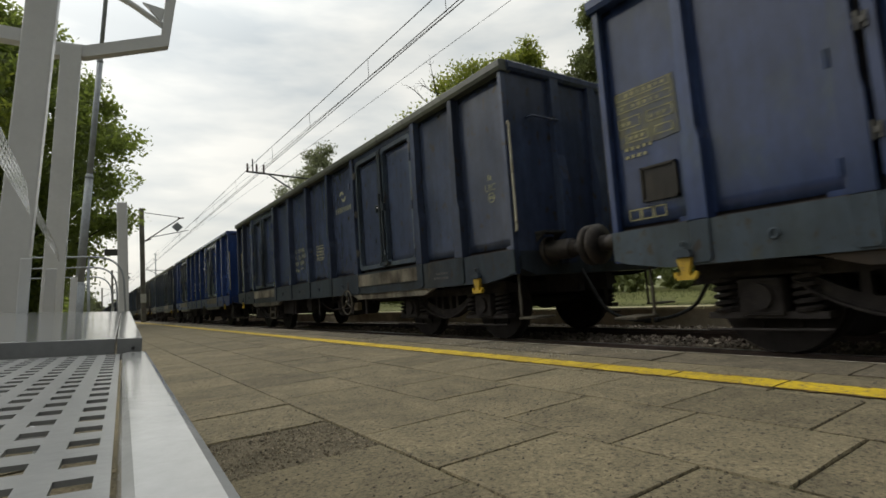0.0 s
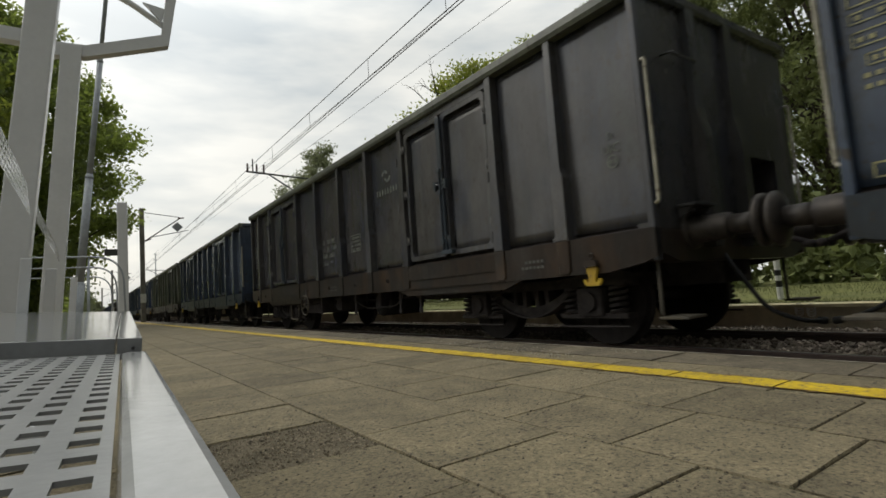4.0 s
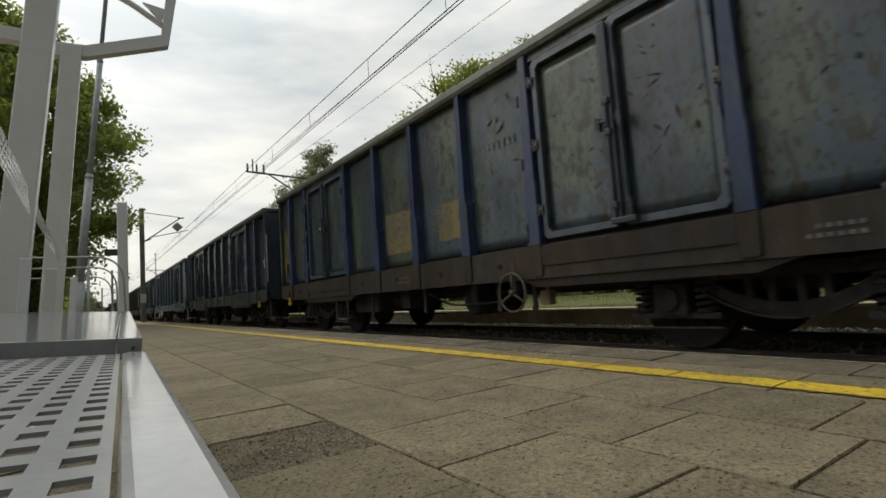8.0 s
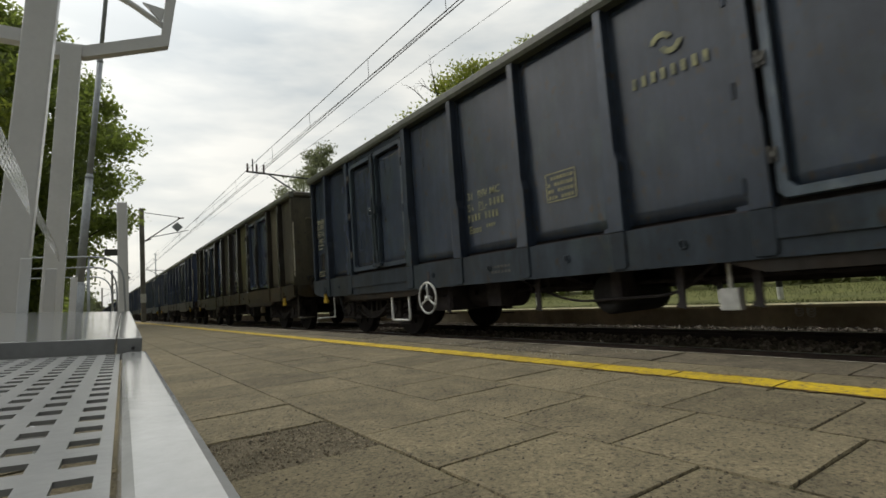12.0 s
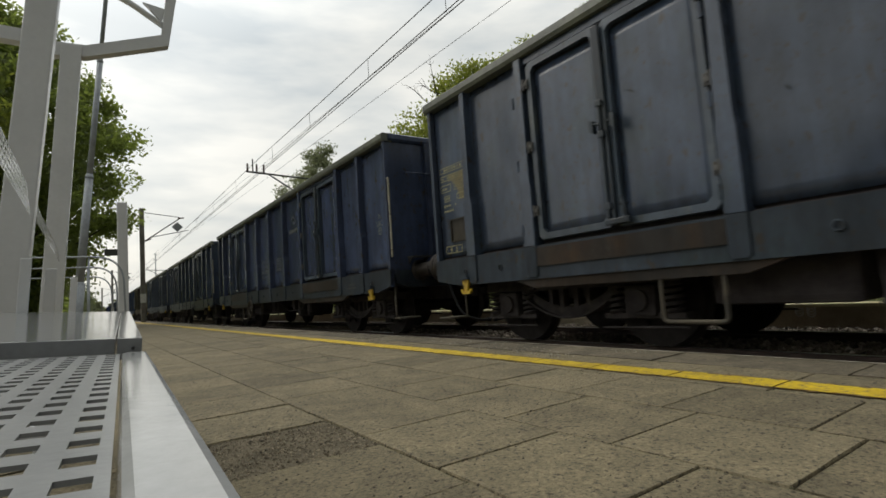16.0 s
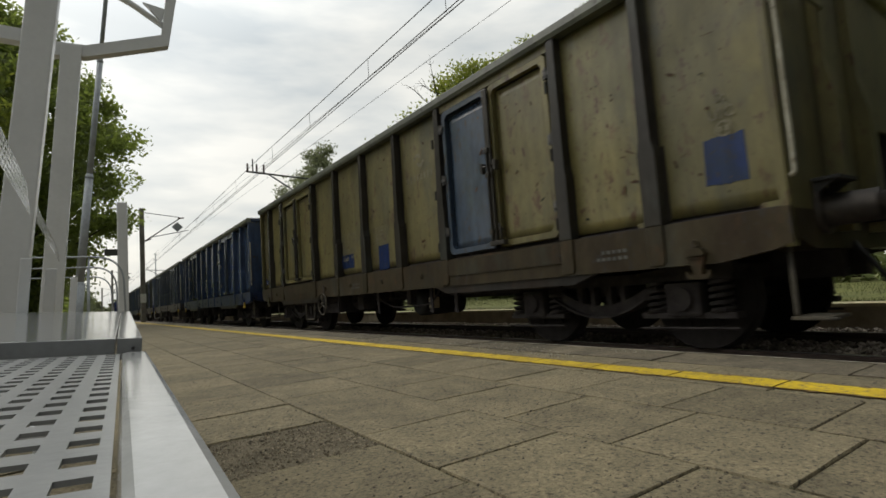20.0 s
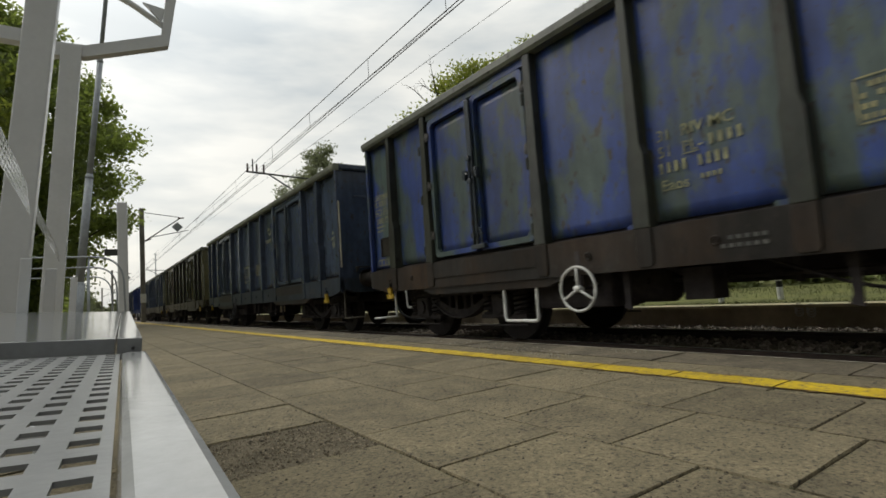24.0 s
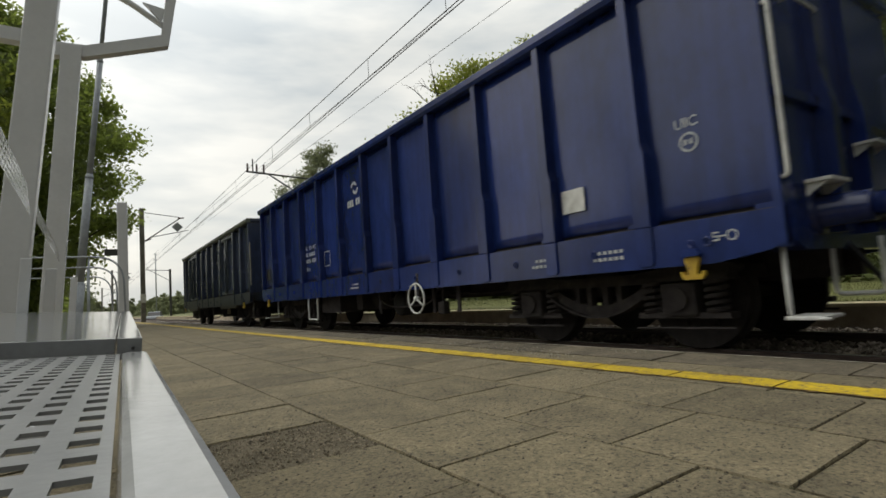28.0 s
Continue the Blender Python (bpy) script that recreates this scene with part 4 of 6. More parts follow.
def rail_top_mesh(bm, L):
    y = L / 2 + 0.03
    prism(bm, [(-1.29, TOP - 0.13), (-1.455, TOP - 0.13), (-1.475, TOP - 0.09), (-1.475, TOP - 0.02), (-1.45, TOP), (-1.29, TOP)], "y", -y, y)


def sill_mesh(bm, L):
    y = L / 2
    e = 0.75
    # the beam under the side, its ends drawn up towards the buffers
    outline = [(-y, 1.075), (-y, SOLE + 0.10), (-y + 0.12, SOLE + 0.06), (-y + 0.5, SOLE), (y - 0.5, SOLE), (y - 0.12, SOLE + 0.06), (y, SOLE + 0.10), (y, 1.075)]
    prism(bm, outline, "x", -1.44, -1.36)
    box(bm, -1.447, -1.44, -y + e, y - e, SOLE + 0.002, SOLE + 0.03)


def end_wall_mesh(bm):
    rounded_box(bm, -1.385, 1.385, -0.015, 0.015, 1.0, TOP - 0.12, 0.004)


def end_wall_hatch_mesh(bm):
    """An end wall with a low opening in its far half."""
    prism(bm, [(-1.385, 1.0), (0.16, 1.0), (0.16, 1.84), (0.95, 1.84), (0.95, 1.0), (1.385, 1.0), (1.385, TOP - 0.12), (-1.385, TOP - 0.12)], "y", -0.015, 0.015)


def end_hatch_mesh(bm):
    box(bm, 0.12, 1.0, 0.26, 0.28, 1.0, 1.9)
    box(bm, 0.12, 0.155, 0.016, 0.26, 1.0, 1.88)
    box(bm, 0.955, 1.0, 0.016, 0.26, 1.0, 1.88)
    box(bm, 0.155, 0.955, 0.016, 0.26, 1.845, 1.88)


def end_rib_mesh(bm):
    prism(bm, [(0.0, 0.9), (-0.11, 0.9), (-0.12, 1.9), (-0.07, 2.2), (-0.065, TOP - 0.1), (0.0, TOP - 0.1)], "x", -0.07, 0.07)


def end_rail_mesh(bm):
    prism(bm, [(0.03, TOP - 0.13), (-0.06, TOP - 0.12), (-0.085, TOP - 0.09), (-0.085, TOP - 0.02), (-0.06, TOP), (0.03, TOP)], "x", -1.355, 1.355)


def end_beam_mesh(bm):
    box(bm, -1.36, 1.36, -0.06, 0.03, 1.86, 1.94)


def headstock_mesh(bm):
    prism(bm, [(-1.34, 1.0), (-1.34, 0.86), (-1.1, 0.78), (1.1, 0.78), (1.34, 0.86), (1.34, 1.0), (1.34, 1.06), (-1.34, 1.06)], "y", -0.02, 0.2)


def buffer_mesh(bm):
    tube(bm, [(0, 0.03, 0), (0, -0.03, 0)], 0.17, 16)
    tube(bm, [(0, -0.03, 0), (0, -0.05, 0), (0, -0.33, 0), (0, -0.34, 0)], 0.115, 18, radii=[0.135, 0.12, 0.112, 0.112])
    tube(bm, [(0, -0.34, 0), (0, -0.56, 0)], 0.085, 16)


def buffer_head_mesh(bm):
    tube(bm, [(0, -0.55, 0), (0, -0.585, 0), (0, -0.615, 0), (0, -0.635, 0)], 0.2, 24, radii=[0.10, 0.215, 0.215, 0.17])


def coupling_mesh(bm):
    box(bm, -0.05, 0.05, -0.3, 0.0, 0.98, 1.1)
    tube(bm, bend([(0, -0.28, 1.04), (0, -0.46, 1.02), (0, -0.47, 1.16), (0, -0.36, 1.2)], 0.06), 0.035, 8)
    tube(bm, [(-0.05, -0.3, 1.0), (-0.05, -0.62, 0.86)], 0.022, 6)
    tube(bm, [(0.05, -0.3, 1.0), (0.05, -0.62, 0.86)], 0.022, 6)
    tube(bm, [(-0.14, -0.62, 0.86), (0.14, -0.62, 0.86)], 0.035, 8)


def hose_mesh(bm):
    # the brake pipe hangs in a loop to the middle of the gap, where it meets the next wagon's
    tube(bm, bend([(-0.34, 0.0, 0.84), (-0.36, -0.12, 0.66), (-0.36, -0.34, 0.30), (-0.2, -0.56, 0.19), (0.0, -0.645, 0.18)], 0.16, 6), 0.021, 8)
    tube(bm, [(-0.05, -0.60, 0.185), (0.0, -0.646, 0.18)], 0.034, 8)


def handrail_mesh(bm):
    tube(bm, bend([(0.0, 0.0, 1.28), (-0.03, -0.075, 1.28), (-0.03, -0.075, 2.52), (0.0, 0.0, 2.52)], 0.04), 0.0155, 8)


def grab_mesh(bm):
    tube(bm, bend([(-0.22, 0, 0), (-0.22, -0.085, 0), (0.22, -0.085, 0), (0.22, 0, 0)], 0.03), 0.013, 8)


def foot_plate_mesh(bm):
    rounded_box(bm, -0.17, 0.17, -0.17, 0.0, 0.0, 0.028, 0.006)
    for x in (-0.15, 0.14):
        prism(bm, [(0.0, 0.0), (-0.14, 0.0), (0.0, -0.09)], "x", x, x + 0.012)


def corner_step_mesh(bm):
    tube(bm, bend([(0.0, 0.0, 0.86), (0.0, 0.0, 0.34), (0.03, 0.0, 0.31)], 0.03), 0.017, 6)
    tube(bm, bend([(0.0, -0.1, 0.31), (-0.02, -0.24, 0.31)], 0.04), 0.012, 6)
    rounded_box(bm, -0.02, 0.32, -0.20, 0.03, 0.30, 0.325, 0.006)


def stirrup_mesh(bm):
    tube(bm, bend([(0, 0, 0.84), (-0.02, 0, 0.44), (-0.02, -0.3, 0.44), (0, -0.3, 0.84)], 0.05), 0.018, 8)


def hook_mesh(bm):
    """A towing hook: a tapered cheek that hangs from the sill, with two prongs turned up at its foot."""
    o = [(-0.056, 0.0), (0.056, 0.0), (0.058, -0.02), (0.036, -0.09), (0.032, -0.125), (0.045, -0.140), (0.066, -0.128), (0.078, -0.104), (0.094, -0.108), (0.092, -0.140), (0.070, -0.170),
         (-0.070, -0.170), (-0.092, -0.140), (-0.094, -0.108), (-0.078, -0.104), (-0.066, -0.128), (-0.045, -0.140), (-0.032, -0.125), (-0.036, -0.09), (-0.058, -0.02)]
    prism(bm, o, "x", -0.034, 0.0)
    box(bm, -0.012, 0.03, -0.04, 0.04, -0.05, 0.03)


def hook_bracket_mesh(bm):
    """The folded plate that carries the hook, with a small eye above it."""
    prism(bm, [(-0.055, 0.045), (0.055, 0.045), (0.075, 0.006), (0.068, -0.012), (-0.068, -0.012), (-0.075, 0.006)], "x", -0.055, 0.0)
    tube(bm, [(-0.012, 0.022 * math.cos(a), 0.085 + 0.026 * math.sin(a)) for a in (2 * math.pi * q / 10 for q in range(10))], 0.007, 5, closed=True)


def sill_mark_mesh(bm):
    """A small stencilled sign at the sill's end: a letter as bars and a ring."""
    for y0, y1, z0, z1 in ((0.02, 0.07, 0.05, 0.062), (0.02, 0.07, 0.022, 0.034), (0.02, 0.07, -0.006, 0.006), (0.058, 0.07, 0.03, 0.055), (0.02, 0.032, 0.0, 0.028), (-0.03, 0.012, 0.022, 0.034)):
        bm.faces.new([bm.verts.new((-0.003, y, z)) for y, z in ((y1, z0), (y0, z0), (y0, z1), (y1, z1))])
    for k in range(14):
        a, b = 2 * math.pi * k / 14, 2 * math.pi * (k + 1) / 14
        bm.faces.new([bm.verts.new((-0.003, -0.075 - r * math.cos(c), 0.028 + r * math.sin(c))) for r, c in ((0.042, a), (0.042, b), (0.03, b), (0.03, a))])


def plate_bars_mesh(bm):
    """Two short lines of small stencilled figures, as bars."""
    for z in (-0.045, 0.015):
        for k in range(5 if z > 0 else 6):
            bm.faces.new([bm.verts.new((-0.003, -0.17 + k * 0.058 + q, z + v)) for q, v in ((0.036, 0), (0, 0), (0, 0.03), (0.036, 0.03))])


def hatch_mesh(bm):
    w, h = 0.165, 0.15
    for y0, y1, z0, z1 in ((-w, w, h - 0.02, h), (-w, w, -h, -h + 0.02), (-w, -w + 0.02, -h, h), (w - 0.02, w, -h, h)):
        box(bm, -0.03, 0.0, y0, y1, z0, z1)
    box(bm, -0.012, 0.0, -w + 0.02, w - 0.02, -h + 0.02, h - 0.02)


def brake_wheel_mesh(bm):
    tube(bm, [(0, 0.21 * math.cos(a), 0.21 * math.sin(a)) for a in (2 * math.pi * k / 32 for k in range(32))], 0.014, 8, closed=True)


def spokes_mesh(bm):
    for k in range(3):
        a = math.pi / 2 + 2 * math.pi * k / 3
        tube(bm, [(0, 0, 0), (0, 0.2 * math.cos(a), 0.2 * math.sin(a))], 0.013, 6)
    disc(bm, (0.02, 0, 0), "x", 0.035, 0.08, 12)


def brake_rod_mesh(bm):
    tube(bm, [(0.02, 0, 0), (0.5, 0, 0.02)], 0.018, 6)
    box(bm, 0.03, 0.06, -0.03, 0.03, 0.0, 0.36)


def ladder_mesh(bm):
    for y in (-0.215, 0.215):
        rounded_box(bm, -0.012, 0.012, y - 0.025, y + 0.025, 0.30, 0.80, 0.006)
        box(bm, -0.035, 0.03, y - 0.03, y + 0.03, 0.74, 0.80)
    for z in (0.645, 0.47, 0.315):
        rounded_box(bm, -0.02, 0.016, -0.215, 0.215, z - 0.02, z + 0.02, 0.007)


def step_loop_mesh(bm):
    """A plain step: one tube bent down from the sill and up again."""
    tube(bm, bend([(0.05, -0.26, 0.82), (0, -0.26, 0.72), (0, -0.26, 0.29), (0, 0.26, 0.29), (0, 0.26, 0.72), (0.05, 0.26, 0.82)], 0.05), 0.019, 8)


def centre_sill_mesh(bm, L):
    for x in (-0.33, 0.21):
        box(bm, x, x + 0.12, -L / 2 + 0.1, L / 2 - 0.1, 0.56, 1.02)
    for k in range(9):
        y = (k - 4) / 4 * (L / 2 - 0.9)
        prism(bm, [(-1.33, 0.86), (-0.4, 0.58), (0.4, 0.58), (1.33, 0.86), (1.33, 1.03), (-1.33, 1.03)], 'y', y - 0.05, y + 0.05)


def floor_mesh(bm, L):
    box(bm, -1.36, 1.36, -L / 2 + 0.02, L / 2 - 0.02, 1.045, 1.09)


def tank_mesh(bm):
    tube(bm, [(0, -0.46, 0), (0, -0.42, 0), (0, 0.42, 0), (0, 0.46, 0)], 0.2, 18, radii=[0.12, 0.2, 0.2, 0.12])
    for y in (-0.3, 0.3):
        box(bm, -0.03, 0.03, y - 0.02, y + 0.02, 0.18, 0.36)


def brake_box_mesh(bm):
    rounded_box(bm, -0.05, 0.05, -0.075, 0.075, -0.085, 0.085, 0.012)
    box(bm, -0.012, 0.012, -0.014, 0.014, 0.085, 0.40)
    box(bm, -0.056, -0.049, -0.035, 0.03, -0.02, 0.035)


def brake_cylinder_mesh(bm):
    """A cylinder set across the wagon, its domed end towards the side."""
    tube(bm, [(-0.44, 0, 0), (-0.42, 0, 0), (-0.38, 0, 0), (0.36, 0, 0), (0.4, 0, 0)], 0.2, 20, radii=[0.12, 0.18, 0.205, 0.205, 0.13])
    box(bm, -0.3, -0.24, -0.03, 0.03, 0.19, 0.42)
    box(bm, 0.2, 0.26, -0.03, 0.03, 0.19, 0.42)


def gear_box_mesh(bm):
    rounded_box(bm, -0.3, 0.3, -0.5, 0.5, -0.2, 0.16, 0.06)
    for y in (-0.4, 0.4):
        box(bm, -0.03, 0.03, y - 0.02, y + 0.02, 0.15, 0.4)


def hanger_mesh(bm):
    prism(bm, [(-0.04, 0.0), (0.04, 0.0), (0.025, -0.34), (0.05, -0.40), (-0.03, -0.42), (-0.03, -0.3)], "x", -0.012, 0.012)


def brake_gear_mesh(bm):
    """Rods, levers and brackets under the floor."""
    tube(bm, [(-0.8, -3.0, 0.62), (-0.75, 3.0, 0.62)], 0.02, 6)
    tube(bm, [(0.3, -3.2, 0.55), (0.2, 3.2, 0.58)], 0.022, 6)
    tube(bm, bend([(-1.2, -1.9, 0.8), (-1.15, -1.5, 0.5), (-1.1, -0.2, 0.46), (-1.15, 0.6, 0.8)], 0.3), 0.014, 6)
    for y in (-1.6, -0.5, 0.4, 1.5):
        box(bm, -0.78, -0.74, y - 0.03, y + 0.03, 0.55, 0.9)
        box(bm, -0.95, -0.55, y + 0.1, y + 0.13, 0.6, 0.66)
    box(bm, -1.1, -0.85, 0.9, 1.15, 0.45, 0.72)
    box(bm, -1.15, -0.95, -0.9, -0.78, 0.5, 0.85)


def bogie_bolster_mesh(bm):
    box(bm, -0.96, 0.96, -0.2, 0.2, 0.5, 0.76)


def bogie_side_mesh(bm):
    """A welded side frame: upper beam, curved lower chord with a flange, uprights between them."""
    top = [(-1.32, 0.62), (-1.32, 0.74), (-0.95, 0.76), (-0.45, 0.70), (0.45, 0.70), (0.95, 0.76), (1.32, 0.74), (1.32, 0.62), (0.95, 0.64), (0.45, 0.60), (-0.45, 0.60), (-0.95, 0.64)]
    prism(bm, top, "x", -0.05, 0.05)
    n = 12
    chord = [(-0.66 + 1.32 * k / n, 0.58 - 0.27 * math.sin(math.pi * k / n) ** 0.8) for k in range(n + 1)]
    prism(bm, chord + [(y, z + 0.10) for y, z in reversed(chord)], "x", -0.04, 0.05)
    prism(bm, [(y, z - 0.022) for y, z in chord] + list(reversed(chord)), "x", -0.10, 0.05)
    for y in (-0.26, -0.1, 0.1, 0.26):
        box(bm, -0.045, 0.04, y - 0.028, y + 0.028, 0.40, 0.62)
    for y in (-0.9, 0.9):
        box(bm, -0.08, 0.05, y - 0.42, y + 0.42, 0.615, 0.66)
        tube(bm, [(-0.10, y - 0.45, 0.215), (-0.10, y + 0.42, 0.205)], 0.012, 5)


def bogie_end_mesh(bm):
    box(bm, -0.96, 0.96, -0.02, 0.02, 0.6, 0.72)


def axle_box_mesh(bm):
    rounded_box(bm, -0.12, 0.07, -0.16, 0.16, -0.15, 0.14, 0.03)
    disc(bm, (-0.13, 0, 0), "x", 0.1, 0.05, 16)
    box(bm, -0.08, 0.06, -0.42, 0.42, -0.17, -0.12)


def spring_mesh(bm):
    for s in (0.0,):
        tube(bm, [(0.08 * math.cos(a), s + 0.08 * math.sin(a), -0.13 + 0.29 * a / (10 * math.pi)) for a in (k * math.pi / 5 for k in range(51))], 0.021, 5)


def wheelset_mesh(bm):
    tube(bm, [(-0.98, 0, 0), (0.98, 0, 0)], 0.08, 12)
    for s in (-1, 1):
        tube(bm, [(s * 0.69, 0, 0), (s * 0.705, 0, 0), (s * 0.72, 0, 0), (s * 0.735, 0, 0), (s * 0.83, 0, 0)], 0.46, 32, radii=[0.47, 0.488, 0.488, 0.462, 0.456])
        for k in range(6):
            a = math.pi / 3 * k
            disc(bm, (s * 0.835, 0.27 * math.cos(a), 0.27 * math.sin(a)), "x", 0.035, 0.03, 8)
        tube(bm, [(s * 0.82, 0, 0), (s * 0.9, 0, 0)], 0.14, 16)


WHEELSETS = []          # (object, which axle)


def bogie(parent, y):
    b = hung("bogie", "bogie_bolster", bogie_bolster_mesh, BOGIE, parent, pose(0, y, 0))
    for s in (-1, 1):
        hung("side_frame", "bogie_side", bogie_side_mesh, BOGIE, b, pose(s * 1.01, 0, 0, 0, 0, 0 if s < 0 else 180))
        hung("end_beam", "bogie_end", bogie_end_mesh, BOGIE, b, pose(0, s * 1.28, 0))
    for i, a in enumerate((-0.9, 0.9)):
        w = hung("wheelset", "wheelset", wheelset_mesh, WHEEL, b, pose(0, a, 0.46), smooth=False)
        WHEELSETS.append((w, i))
        for s, turn in ((-1, 0), (1, 180)):
            hung("axle_box", "axle_box", axle_box_mesh, BOGIE, b, pose(s * 1.0, a, 0.46, 0, 0, turn))
            for q in (-0.29, 0.29):
                hung("spring", "spring", spring_mesh, BOGIE, b, pose(s * 1.02, a + q, 0.46))
    return b


def marks_mesh(kind, L):
    """Stencilled lines on the side: class and exchange letters, the number's digits as bars, a data frame and a round emblem."""
    sets = {"class_lettering": bmesh.new(), "stencil_number": bmesh.new(), "data_table": bmesh.new(), "emblem": bmesh.new(), "convention_mark": bmesh.new()}
    x = -1.348
    spin = Matrix(((0, 0, -1, 0), (-1, 0, 0, 0), (0, 1, 0, 0), (0, 0, 0, 1)))

    def word(text, y, z, size, to="class_lettering"):
        me = writing(text, size)
        me.transform(Matrix.Translation((x, y, z)) @ spin)
        sets[to].from_mesh(me)
        bpy.data.meshes.remove(me)

    def bars(y, z, n, w=0.05, h=0.085, gap=0.022, skip=(), to="stencil_number"):
        bm = sets[to]
        for k in range(n):
            if k not in skip:
                y1 = y - k * (w + gap)
                bm.faces.new([bm.verts.new((x, q, v)) for q, v in ((y1, z), (y1 - w, z), (y1 - w, z + h), (y1, z + h))])

    def outline(y, z, w, h, t=0.016):
        bm = sets["data_table"]
        for a, b, c, d in ((0, w, 0, t), (0, w, h - t, h), (0, t, 0, h), (w - t, w, 0, h)):
            bm.faces.new([bm.verts.new((x, q, v)) for q, v in ((y - a, z + c), (y - b, z + c), (y - b, z + d), (y - a, z + d))])

    def ring(y, z, r, t, a0=0.0, a1=2 * math.pi, n=20, to="emblem"):
        bm = sets[to]
        for k in range(n):
            a, b = a0 + (a1 - a0) * k / n, a0 + (a1 - a0) * (k + 1) / n
            bm.faces.new([bm.verts.new((x, y - rr * math.cos(c), z + rr * math.sin(c))) for rr, c in ((r, a), (r, b), (r - t, b), (r - t, a))])

    rear = L / 2
    if kind != "C":
        y = rear - {"A": 5.27, "B": 5.4, "D": 5.42}[kind]
        word("31", y, 1.78, 0.13)
        word("RIV MC", y - 0.21, 1.78, 0.13)
        word("51", y, 1.64, 0.13)
        word("PL-", y - 0.21, 1.64, 0.13)
        bars(y - 0.43, 1.645, 4, 0.034, 0.088, 0.036)
        bars(y - 0.21, 1.622, 2, 0.07, 0.010, 0.0)
        bars(y, 1.505, 9, 0.032, 0.088, 0.034, skip=(4,))
        word("Eaos", y, 1.36, 0.13)
        bars(y - 0.34, 1.40, 4, 0.025, 0.04, 0.02)
        y = rear - {"A": 6.62, "B": 7.0, "D": 6.7}[kind]
        outline(y, 1.50, 0.40, 0.30, 0.012)
        for k in range(4):
            bars(y - 0.03, 1.725 - k * 0.066, 8, 0.026, 0.036, 0.017, skip=(k,), to="data_table")
        y = rear - {"A": 7.74, "B": 7.98, "D": 7.76}[kind]
        bars(y, 2.29, 8, 0.040, 0.095, 0.050, to="emblem")
        ring(y - 0.30, 2.58, 0.105, 0.048, 0.4, 2.9)
        ring(y - 0.38, 2.58, 0.105, 0.048, 3.5, 6.1)
        # the end bay's tables
        y = rear - 0.12
        outline(y, 2.24, 0.52, 0.075, 0.010)
        outline(y, 2.13, 0.52, 0.075, 0.010)
        outline(y, 1.98, 0.22, 0.10, 0.010)
        outline(y - 0.28, 1.98, 0.24, 0.10, 0.010)
        outline(y - 0.06, 1.85, 0.22, 0.08, 0.010)
        outline(y - 0.34, 1.85, 0.17, 0.08, 0.010)
        for k, (dy, z, n) in enumerate(((0.03, 2.262, 8), (0.03, 2.152, 7), (0.03, 2.01, 3), (0.31, 2.01, 3), (0.09, 1.875, 3), (0.04, 1.78, 6), (0.04, 1.71, 4))):
            bars(y - dy, z, n, 0.034, 0.03, 0.024, skip=(k,), to="data_table")
        for k in range(3):
            outline(y - 0.02 - k * 0.12, 1.16, 0.115, 0.10, 0.012)
        y = -rear + 0.4
        word("St", y + 0.05, 1.945, 0.10, "convention_mark")
        word("UIC", y + 0.11, 1.815, 0.12, "convention_mark")
        ring(y, 1.735, 0.062, 0.013, to="convention_mark")
        bars(y + 0.035, 1.715, 2, 0.022, 0.04, 0.026, to="convention_mark")
    else:
        y = rear - 3.3
        word("31", y, 1.78, 0.12)
        word("RIV MC", y - 0.22, 1.78, 0.12)
        bars(y, 1.64, 8, 0.045, 0.08, skip=(2,))
        bars(y, 1.50, 9, 0.045, 0.08, skip=(4,))
        word("Eaos", y, 1.33, 0.12)
        outline(y - 1.05, 1.35, 0.3, 0.3)
        y = rear - 5.6
        bars(y, 2.32, 8, 0.07, 0.12, 0.02, skip=(3,))
        ring(y - 0.3, 2.64, 0.12, 0.05, 0.4, 2.9)
        ring(y - 0.36, 2.64, 0.12, 0.05, 3.5, 6.1)
        y = -rear + 0.64
        word("UIC", y + 0.11, 1.83, 0.12, "convention_mark")
        ring(y, 1.71, 0.08, 0.018, to="convention_mark")
        bars(y + 0.04, 1.69, 2, 0.026, 0.045, to="convention_mark")
    return sets


def ragged(w, h, seed):
    """A paint patch with uneven rolled edges, a hair proud of the sheet."""
    r = random.Random(seed)
    bm = bmesh.new()
    n = 9
    o = [(-w / 2 + w * k / n, -h / 2 + r.uniform(-0.03, 0.03) * h) for k in range(n + 1)] + [(w / 2 - w * k / n + r.uniform(-0.02, 0.02), h / 2 + r.uniform(-0.025, 0.025) * h) for k in range(n + 1)]
    prism(bm, o, "x", -0.006, 0.004)
    return bm


